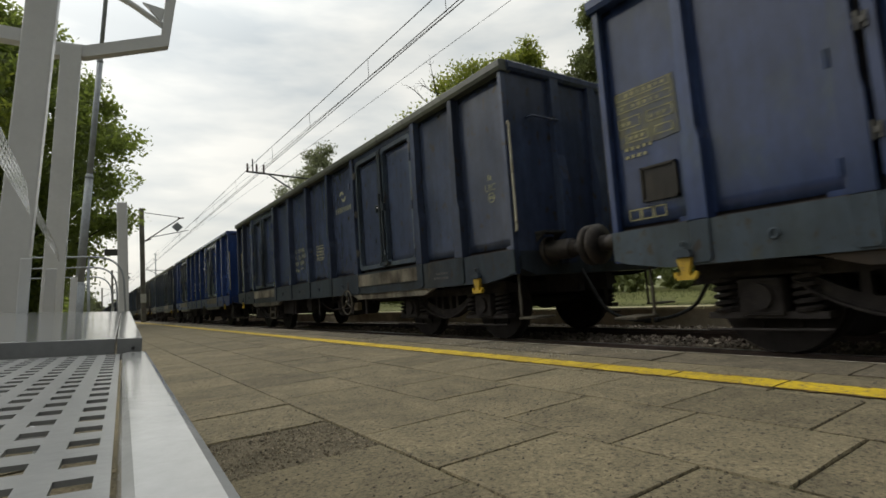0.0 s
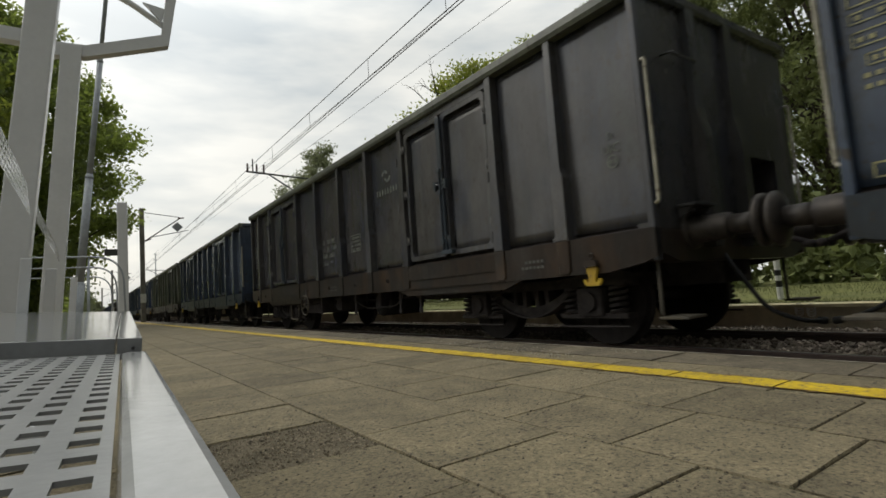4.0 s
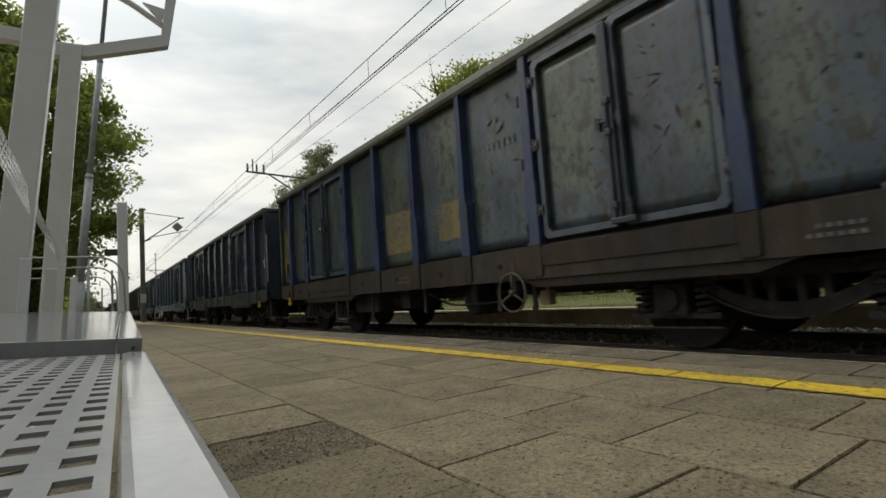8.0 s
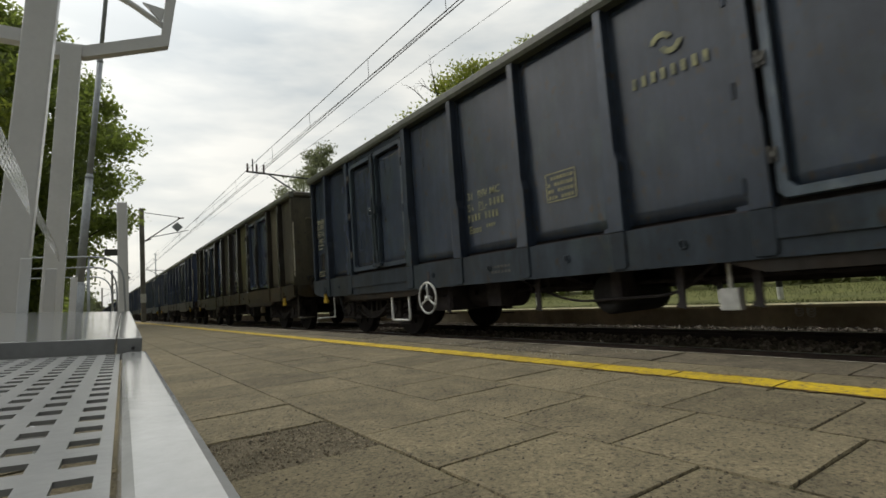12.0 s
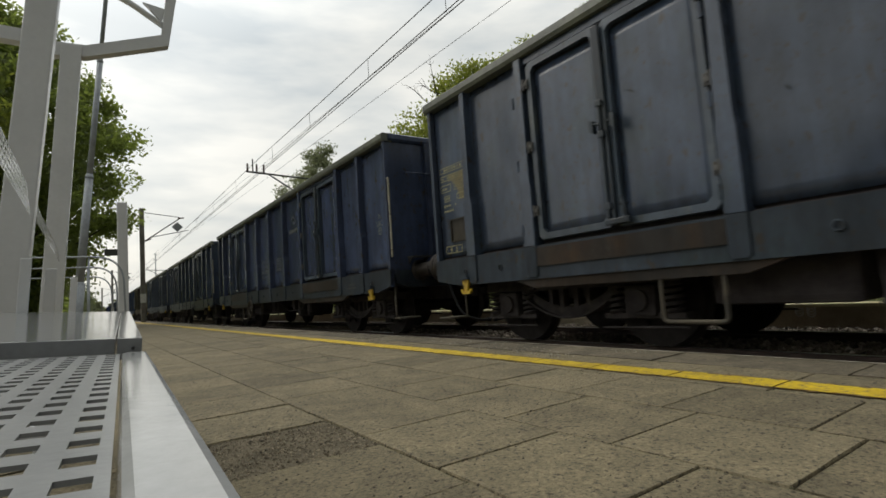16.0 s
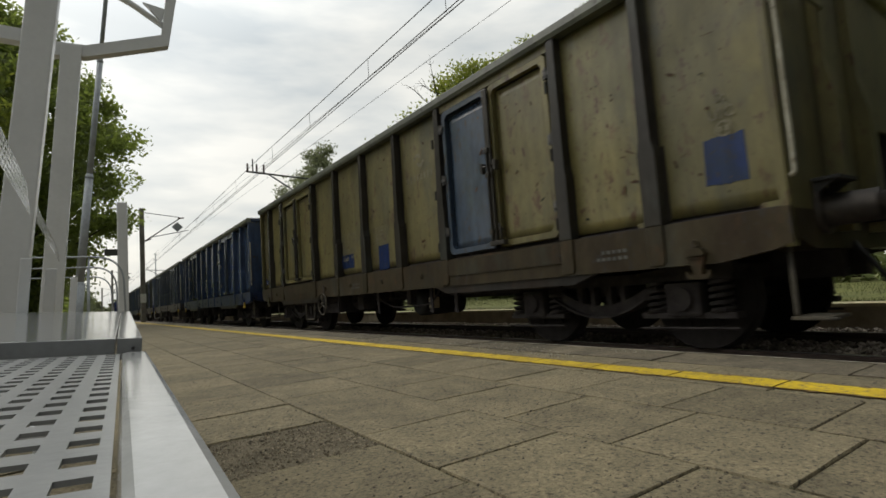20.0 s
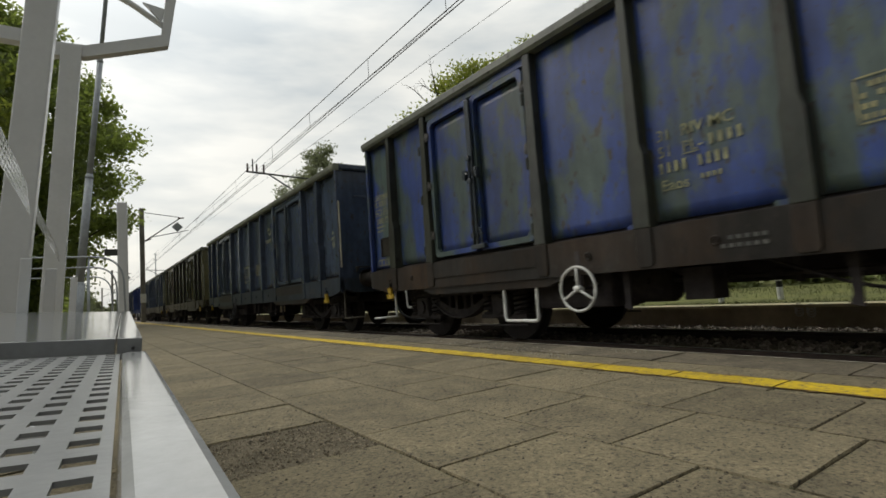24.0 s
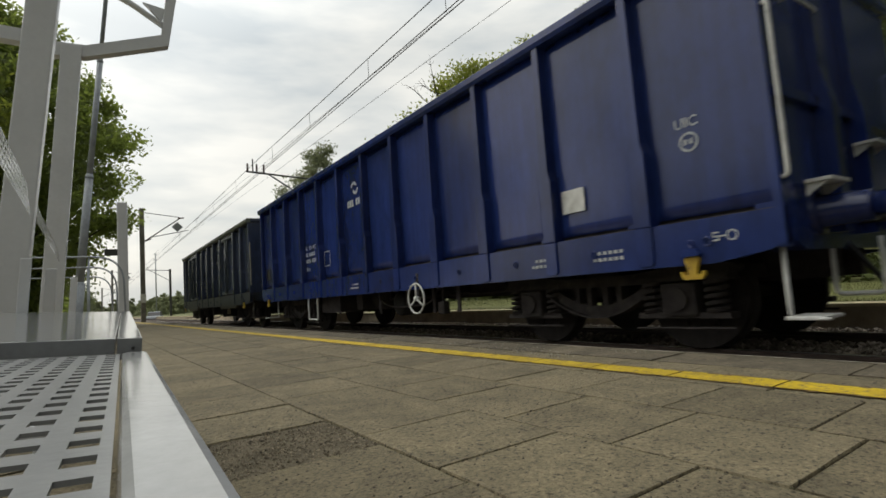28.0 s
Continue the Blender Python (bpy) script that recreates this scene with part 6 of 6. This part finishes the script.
S_WASHED = paint("sill_washed_blue", (0.062, 0.070, 0.082), (0.060, 0.060, 0.054), 1.4, 0.45, 0.7, (0.085, 0.070, 0.045), 4, 0.60, 0.72, 0.6, spec=0.35)
P_YELLOWED = paint("paint_yellowed_patch", (0.115, 0.112, 0.048), (0.050, 0.060, 0.066), 5.0, 0.50, 0.60, (0.05, 0.06, 0.09), 9, 0.5, 0.6, 0.6)
S_BRIGHT = paint("sill_bright_blue", (0.034, 0.054, 0.150), (0.034, 0.048, 0.115), 1.4, 0.45, 0.7, (0.06, 0.06, 0.075), 5, 0.62, 0.76, 0.6, spec=0.35)
S_RUST = paint("sill_rust", (0.040, 0.037, 0.036), (0.050, 0.036, 0.028), 1.2, 0.42, 0.62, (0.028, 0.026, 0.025), 6, 0.55, 0.7, 0.7, patina=(0.080, 0.050, 0.032), p0=0.56, p1=0.74, spec=0.15)
S_TEAL = paint("sill_light_slate", (0.074, 0.090, 0.116), (0.060, 0.072, 0.092), 1.3, 0.5, 0.7, (0.12, 0.075, 0.05), 3, 0.64, 0.72, 0.6, spec=0.4)
S_SLATE = paint("sill_slate", (0.046, 0.048, 0.055), (0.044, 0.040, 0.038), 1.5, 0.48, 0.68, (0.10, 0.07, 0.045), 3, 0.62, 0.72, 0.65, spec=0.15)
S_TAN = paint("sill_khaki", (0.058, 0.046, 0.028), (0.042, 0.030, 0.020), 1.5, 0.5, 0.66, RUSTY, 5, 0.56, 0.68, 0.75, spec=0.15)

# kind, label, body paint, sill paint and what sets each wagon apart, from the head of the train to its tail
CONSIST = [
    dict(kind="A", label="blue open goods wagon with worn yellow stencils", body=P_BLUE, sill=S_WASHED, rail=P_BLUE, patches=((12.34, 2.06, 0.56, 0.5, P_YELLOWED),)),
    dict(kind="A", label="dark slate open goods wagon with rust-white door sills", body=P_DARK, sill=S_SLATE, frames=F_SCUFF, worn=S_WORN, dent=0.014, wheel_at=8.3, chips=((2, CHIP_DARK, False, 0.9), (1, CHIP_PALE, False, 0.8))),
    dict(kind="A", label="bright blue open goods wagon with white lettering", body=P_BRIGHT, rail=P_BRIGHT, sill=S_BRIGHT, frames=F_CREAM, worn=S_WORN, marks=MARK_WHITE, wheel_at=8.3),
    dict(kind="A", label="slate grey-blue open goods wagon with a faded emblem", body=P_SLATE, sill=S_SLATE, worn=S_WORN, frames=F_SCUFF),
    dict(kind="A", label="dark brown-grey open goods wagon, sooty sides", body=P_BROWN, sill=S_RUST, marks=MARK_PALE),
    dict(kind="D", label="dark slate open goods wagon with yellow stencils, scuffed", body=P_SLATE2, sill=S_SLATE, patches=((4.45, 2.0, 0.5, 1.1, P_SMEAR),), chips=((2, CHIP_DARK, False, 0.9), (1, CHIP_PALE, False, 0.8))),
    dict(kind="A", label="olive-grey open goods wagon with repainted blue lower panels", body=P_OLIVE, sill=S_RUST, marks=MARK_WHITE, dent=0.016, low_bays=(0, 1, 3, 4, 5, 6), low_paint=P_REPAINT, patches=((11.43, 1.70, 0.90, 1.14, P_PALE), (12.34, 1.27, 0.70, 0.27, P_TOUCH), (12.36, 1.88, 0.58, 0.44, P_YELLOWED)), hooks=IRON_CREAM, emblem=P_ORANGE, wheel_at=7.95, chips=((9, CHIP_DARK, False, 1.3), (2, CHIP_RUST, False, 1.2))),
    dict(kind="A", label="blotched olive and blue open goods wagon, dented", body=P_PATCH, sill=S_RUST, dent=0.02, marks=MARK_PALE, ribs=R_NAVY, patches=((6.96, 1.62, 0.95, 0.62, P_OCHRE), (5.7, 1.6, 0.5, 0.5, P_OCHRE), (12.24, 1.85, 0.82, 1.1, P_OCHRE)), wheel_at=8.3, chips=((20, CHIP_DARK, False, 1.1), (6, CHIP_RUST, False, 1.3), (3, CHIP_PALE, False, 1.0))),
    dict(kind="A", label="dark slate open goods wagon with blue touch-up patches", body=P_GREEN, small=MARK_WHITE, sill=S_SLATE, worn=S_RUST, dent=0.014, marks=MARK_PALE, patches=((2.4, 2.42, 0.58, 0.8, P_DOORBLUE), (9.4, 2.42, 0.58, 0.85, P_DOORBLUE), (10.34, 2.35, 0.58, 0.75, P_DOORBLUE), (0.40, 1.79, 0.24, 0.48, P_TOUCH), (0.30, 1.31, 0.36, 0.22, P_TOUCH), (5.25, 1.2, 0.3, 0.22, P_TOUCH), (6.5, 1.2, 0.3, 0.22, P_TOUCH), (7.75, 1.22, 0.3, 0.26, P_TOUCH), (2.4, 1.62, 0.56, 0.5, P_TOUCH), (3.4, 1.6, 0.5, 0.3, P_TOUCH), (9.4, 1.72, 0.54, 0.45, P_TOUCH), (10.34, 1.6, 0.5, 0.5, P_TOUCH), (10.3, 1.2, 0.6, 0.16, P_TOUCH), (11.3, 1.35, 0.4, 0.2, P_TOUCH)), chips=((3, CHIP_DARK, False, 0.8), (2, CHIP_PALE, False, 0.7))),
    dict(kind="B", label="long pale slate-blue open goods wagon with white irons", body=P_TEAL, sill=S_TEAL, worn=S_RUST, marks=MARK_WHITE, iron=WHITE_PAINT, ladder=WHITE_PAINT, dent=0.008),
    dict(kind="A", label="dark slate open goods wagon with white ladder and handrails", body=P_GREEN, sill=S_SLATE, iron=WHITE_PAINT, ladder=WHITE_PAINT),
    dict(kind="A", label="khaki-brown open goods wagon, faded and stained", body=P_DRAB, sill=S_TAN, marks=MARK_PALE, ribs=R_DARK, door=P_SLATE2, bay_paint={3: P_TAN2, 4: P_BROWN, 6: P_NAVY, 9: P_GREEN}, chips=((5, CHIP_RUST, False, 1.0), (4, CHIP_DARK, False, 0.8))),
    dict(kind="A", label="dented blue-slate open goods wagon with rusty sill", body=P_DARK, sill=S_RUST, dent=0.024, marks=MARK_PALE, chips=((2, CHIP_DARK, False, 0.9), (1, CHIP_PALE, False, 0.8))),
    dict(kind="A", label="slate-blue open goods wagon with crumpled panels", body=P_SLATE, sill=S_SLATE, worn=S_RUST, dent=0.02, patches=((12.2, 2.02, 0.5, 0.36, P_OCHRE),), wheel_at=8.3, chips=((2, CHIP_DARK, False, 0.9), (1, CHIP_PALE, False, 0.8))),
    dict(kind="A", label="dark violet-slate open goods wagon with a rusty door sill", body=P_DARK, sill=S_SLATE, worn=S_RUST, marks=MARK_PALE),
    dict(kind="A", label="dark slate open goods wagon with a faint emblem", body=P_SLATE, sill=S_SLATE, dent=0.014, wheel_at=8.4),
    dict(kind="A", label="slate open goods wagon with rust-chipped doors", body=P_SLATE2, leaf=P_CHIPPED, leaf_side=-1, sill=S_SLATE, dent=0.014, patches=((0.42, 1.32, 0.42, 0.36, P_TOUCH),), wheel_at=8.3, chips=((1, CHIP_DARK, False, 0.8), (10, CHIP_DARK, True, 1.2))),
    dict(kind="A", label="khaki open goods wagon with blue patches and a blue door leaf", body=P_TAN, sill=S_TAN, leaf=P_DOORBLUE, marks=MARK_TAN, dent=0.018, hooks=S_TAN, ribs=R_DARK, patches=((0.42, 1.5, 0.32, 0.36, P_TOUCH), (5.9, 1.3, 0.35, 0.4, P_TOUCH), (7.3, 1.35, 0.5, 0.25, P_TOUCH), (11.15, 1.72, 0.42, 0.26, P_TOUCH), (12.45, 1.28, 0.4, 0.16, P_TOUCH)), chips=((14, CHIP_RUST, False, 1.3), (8, CHIP_DARK, False, 0.9))),
    dict(kind="A", label="navy blue open goods wagon with white data frame", body=P_NAVY, sill=S_BLUE),
    dict(kind="A", label="dark slate open goods wagon with dusty sides", body=P_SLATE, sill=S_RUST, marks=MARK_PALE),
    dict(kind="A", label="blue open goods wagon blotched with khaki undercoat", body=P_CAMO, sill=S_RUST, marks=MARK_YELLOW, iron=WHITE_PAINT, ladder=WHITE_PAINT, dent=0.018, ribs=R_OLIVE),
    dict(kind="A", label="slate-blue open goods wagon with a large brake wheel", body=P_SLATE, sill=S_SLATE, worn=S_RUST),
    dict(kind="A", label="dull khaki open goods wagon with rusted doors", body=P_TAN2, sill=S_TAN, marks=MARK_YELLOW, dent=0.018, ribs=R_DARK, emblem=P_ORANGE, rear_leaf=P_RUSTED, chips=((4, CHIP_RUST, False, 1.0), (3, CHIP_DARK, False, 0.8))),
    dict(kind="A", label="dark patched open goods wagon, olive and slate", body=P_PATCH, sill=S_RUST, marks=MARK_PALE, emblem=P_ORANGE, ribs=P_DARK, bay_paint={1: P_SLATE2, 4: P_SLATE, 8: P_SLATE2}, dent=0.02, chips=((12, CHIP_DARK, False, 1.0), (3, CHIP_RUST, False, 1.2), (2, CHIP_PALE, False, 1.0))),
    dict(kind="C", label="freshly painted navy open goods wagon without side doors", body=P_NEW, sill=P_NEW, marks=MARK_WHITE, iron=WHITE_PAINT, ladder=WHITE_PAINT, dent=0.005, board=WHITE_PAINT, rail=P_NEW),
    dict(kind="A", label="dark slate-blue open goods wagon at the tail of the train", body=P_DARK, sill=S_SLATE, marks=MARK_PALE),
]


def run(t):
    """Metres that the train has gone at t seconds."""
    return 10.84 * t + 0.03 * t * t


WAGONS = []             # (object, where its middle stands at 0 s)
head = -9.85
for i, row in enumerate(CONSIST):
    L = sum(BAYS[row["kind"]])
    WAGONS.append((wagon(seed=i, **row), head + L / 2))
    head += L + 1.30


# ---- paving: slabs, edge stones, yellow line ----
def slab_mesh(bm, w, l, seed, t=0.055, gap=0.0026, n=7):
    """A slab with a worn, slightly ragged outline and a small chamfer."""
    r = random.Random(seed)
    x, y = w / 2 - gap, l / 2 - gap
    corners = [(-x, -y), (x, -y), (x, y), (-x, y)]
    low, mid, top = [], [], []
    for k in range(4):
        (x0, y0), (x1, y1) = corners[k], corners[(k + 1) % 4]
        for i in range(n):
            s = i / n
            chip = r.uniform(0.0, 0.0035) + (0.007 if r.random() < 0.1 else 0.0)
            px, py = x0 + (x1 - x0) * s, y0 + (y1 - y0) * s
            f = 1 - chip / max(w, l)
            low.append(bm.verts.new((px, py, -t)))
            mid.append(bm.verts.new((px * f, py * f, -0.005)))
            g = f - r.uniform(0.003, 0.006) / max(w, l)
            top.append(bm.verts.new((px * g, py * g, 0.0)))
    m = 4 * n
    for i in range(m):
        j = (i + 1) % m
        bm.faces.new((low[i], low[j], mid[j], mid[i]))
        bm.faces.new((mid[i], mid[j], top[j], top[i]))
    bm.faces.new(top)


ROWS = [(-3.1783 + SLAB * k, (0.13 + 0.5 * ((k * 0.43 + 0.21) % 1)) % 0.5) for k in range(12)]
ROWS[7] = (ROWS[7][0], 0.14)        # the row with the lost slab
ROWS[8] = (ROWS[8][0], 0.287)
ROWS[9] = (ROWS[9][0], 0.075)
ROWS[10] = (ROWS[10][0], 0.22)
ROWS[11] = (ROWS[11][0], 0.06)


def build_paving():
    paving = thing("pavement", "worn square concrete platform slabs with dark joints", "pavement", kind="structure")
    rng = random.Random(5)
    meshes = []
    for k in range(5):
        bm = bmesh.new()
        slab_mesh(bm, SLAB, SLAB, k)
        meshes.append(mesh_of("slab", bm))
        meshes[-1].materials.append(CONCRETE)
    rest = bmesh.new()
    for j, (x, phase) in enumerate(ROWS):
        for k in range(-20, 140):
            y = phase + SLAB * k
            if (j == 7 and k == 3) or (j < 4 and y > 23):
                continue
            m = pose(x + SLAB / 2, y + SLAB / 2, rng.uniform(-0.002, 0.0015), rng.uniform(-0.2, 0.2), rng.uniform(-0.2, 0.2), rng.uniform(-0.25, 0.25))
            if j >= 6 and 0.3 < y < 22:
                part("slab", meshes[rng.randrange(5)], CONCRETE, paving, at=m)
            else:
                box(rest, -0.243, 0.243, -0.243, 0.243, -0.055, 0, m)
    tagged(part("slabs", rest, CONCRETE, paving), kind="stuff")
    tail = bmesh.new()
    box(tail, -1.42, EDGE - 0.03, 70, 160, -0.010, -0.004)
    part("far_paving", tail, CONCRETE, paving)
    edge = thing("platform_edge", "pale concrete edge stones along the platform", "edge stones", kind="structure")
    one = bmesh.new()
    slab_mesh(one, EDGE - 2.8217, 1.0, 9, 0.16, 0.006)
    me = mesh_of("edge_stone", one)
    me.materials.append(EDGE_CONCRETE)
    for k in range(-6, 110):
        part("edge_stone", me, EDGE_CONCRETE, edge, at=pose((EDGE + 2.8217) / 2, 0.43 + k * 1.0 + rng.uniform(-0.004, 0.004), rng.uniform(-0.003, 0.004), 0, rng.uniform(-0.3, 0.3), 0))
    # pale strip: worn arris, with the lit lip's brightness put into its colour
    lip = bmesh.new()
    for k in range(-24, 420):
        a = rng.uniform(0.010, 0.020)
        box(lip, EDGE - a, EDGE + 0.002, 0.25 * k, 0.25 * k + 0.2495, 0.0035, 0.0055)
    tagged(part("edge_wear", lip, EDGE_WORN_LIT), "pale chipped arris of the platform edge, lit lip painted in", "worn edge", kind="structure")
    # the painted line, slab by slab, with ragged sides
    line = bmesh.new()
    for k in range(-120, 1920):
        y = ROWS[11][1] + SLAB / 12 * k
        a, b = 2.392 + rng.gauss(0, 0.0045), 2.55 + rng.gauss(0, 0.0055)
        box(line, a, b, y + (0.005 if k % 12 == 0 else 0), y + SLAB / 12 - (0.005 if k % 12 == 11 else 0), 0.0045, 0.0065)
    under = bmesh.new()
    for k in range(-120, 1920):
        y = ROWS[11][1] + SLAB / 12 * k
        box(under, 2.388 - abs(rng.gauss(0, 0.006)), 2.562 + abs(rng.gauss(0, 0.009)), y + (0.005 if k % 12 == 0 else 0), y + SLAB / 12 - (0.005 if k % 12 == 11 else 0), 0.0035, 0.005)
    tagged(part("old_line", under, LINE_OLD), "older ochre coat at the yellow line's ragged edges", "line marking", kind="structure")
    tagged(part("yellow_line", line, YELLOW), "worn yellow safety line painted along the platform", "line marking", kind="structure")

    bm = bmesh.new()
    n = 14
    x0, y0 = ROWS[7][0], 0.14 + 1.5
    g = [[bm.verts.new((x0 + 0.5 * i / n, y0 + 0.5 * j / n, -0.006 + 0.004 * noise.noise(Vector((i * 0.6, j * 0.6, 4))))) for j in range(n + 1)] for i in range(n + 1)]
    for i in range(n):
        for j in range(n):
            bm.faces.new((g[i][j], g[i + 1][j], g[i + 1][j + 1], g[i][j + 1]))
    tagged(part("gravel_patch", bm, GRAVEL), "gravel and soil where a slab is missing", "gravel patch", kind="structure")
    scatter("pebbles", 1500, lambda r: (x0 + 0.5 * r.random(), y0 + 0.5 * r.random(), -0.005), (0.002, 0.008), PEBBLES, "small pebbles in the gap of the missing slab", "pebbles", 8)


def build_grit():
    """Crumbs of broken concrete and grit that lie along the platform's edge."""
    spots = [(random.Random(k).uniform(2.66, 3.12), 2.2 + 14 * random.Random(k + 90).random() ** 1.4, random.Random(k + 40).uniform(0.04, 0.22)) for k in range(26)]

    def edge(r):
        x, y, d = spots[int(r.integers(len(spots)))]
        return min(3.19, max(2.6, x + r.normal(0, d * 0.35))), y + r.normal(0, d), 0.006
    scatter("edge_grit", 1500, edge, (0.002, 0.008), PEBBLES_PALE, "pale crumbs of concrete along the platform edge", "grit", 12)

    def loose(r):
        return r.uniform(0.35, 2.38), 0.9 + 9 * r.random() ** 1.5, 0.003
    scatter("slab_grit", 700, loose, (0.0012, 0.004), PEBBLES, "scattered grit on the platform slabs", "grit", 13)


def build_crumbs():
    """Dark flecks trodden into the slabs, and soil and moss that wells out of the joints."""
    def fleck(r):
        return r.uniform(0.3, 2.38), 0.7 + 8.5 * r.random() ** 1.6, -0.0005
    scatter("dark_flecks", 2200, fleck, (0.0018, 0.0065), PEBBLES_DARK, "dark flecks of dirt on the platform slabs", "dirt", 14)
    knots = []
    r0 = random.Random(77)
    for j in range(6, 12):
        for k in range(1, 20):
            if r0.random() < 0.6:
                knots.append((ROWS[j][0], ROWS[j][1] + SLAB * k, r0.uniform(0.01, 0.04)))

    def knot(r):
        if r.random() < 0.45:
            x, y, d = knots[int(r.integers(len(knots)))]
            return (x + r.normal(0, 0.005), y + r.normal(0, d), -0.004) if r.random() < 0.6 else (x + abs(r.normal(0, d)), y + r.normal(0, 0.005), -0.004)
        j = int(r.integers(6, 12))
        return ROWS[j][0] + r.normal(0, 0.004), 0.7 + 9 * r.random() ** 1.5, -0.005
    scatter("joint_soil", 2600, knot, (0.0015, 0.006), PEBBLES_MOSS, "soil and moss crumbs along the slab joints", "dirt", 15)


build_paving()
build_grit()
build_crumbs()


def joint_place(r):
    """Weeds in the joints beside the bench and round the lost slab."""
    q = r.random()
    if q < 0.45:
        return ROWS[7][0] + 0.5 + r.normal(0, 0.012), 1.64 + 0.5 * r.random() ** 0.5, -0.02
    if q < 0.7:
        return ROWS[7][0] + 0.5 * r.random(), 2.14 + r.normal(0, 0.012), -0.02
    return ROWS[7][0] + r.normal(0, 0.012), 1.2 + 1.6 * r.random(), -0.02


weeds("joint_weeds", "tiny weeds in the slab joints by the missing slab", joint_place, 700, (0.006, 0.022), WEED, 61)


def motions():
    rows = [2.0 * k for k in range(15)]
    for ob, y0 in WAGONS:
        walk(ob, [(t, pose(TRACK, y0 - run(t), RAIL)) for t in rows])
    # wheels roll without slipping; all axles of one place in their bogie share one course
    first = {}
    for ob, axle in WHEELSETS:
        if axle not in first:
            a = (-0.9, 0.9)[axle]
            walk(ob, [(k / FPS, pose(0, a, 0.46, math.degrees(run(k / FPS) / 0.46) % 360)) for k in range(841)])
            first[axle] = ob
        else:
            ob.rotation_mode = "QUATERNION"
            ob.animation_data_create()
            ob.animation_data.action = first[axle].animation_data.action
            ob.animation_data.action_slot = first[axle].animation_data.action_slot


motions()
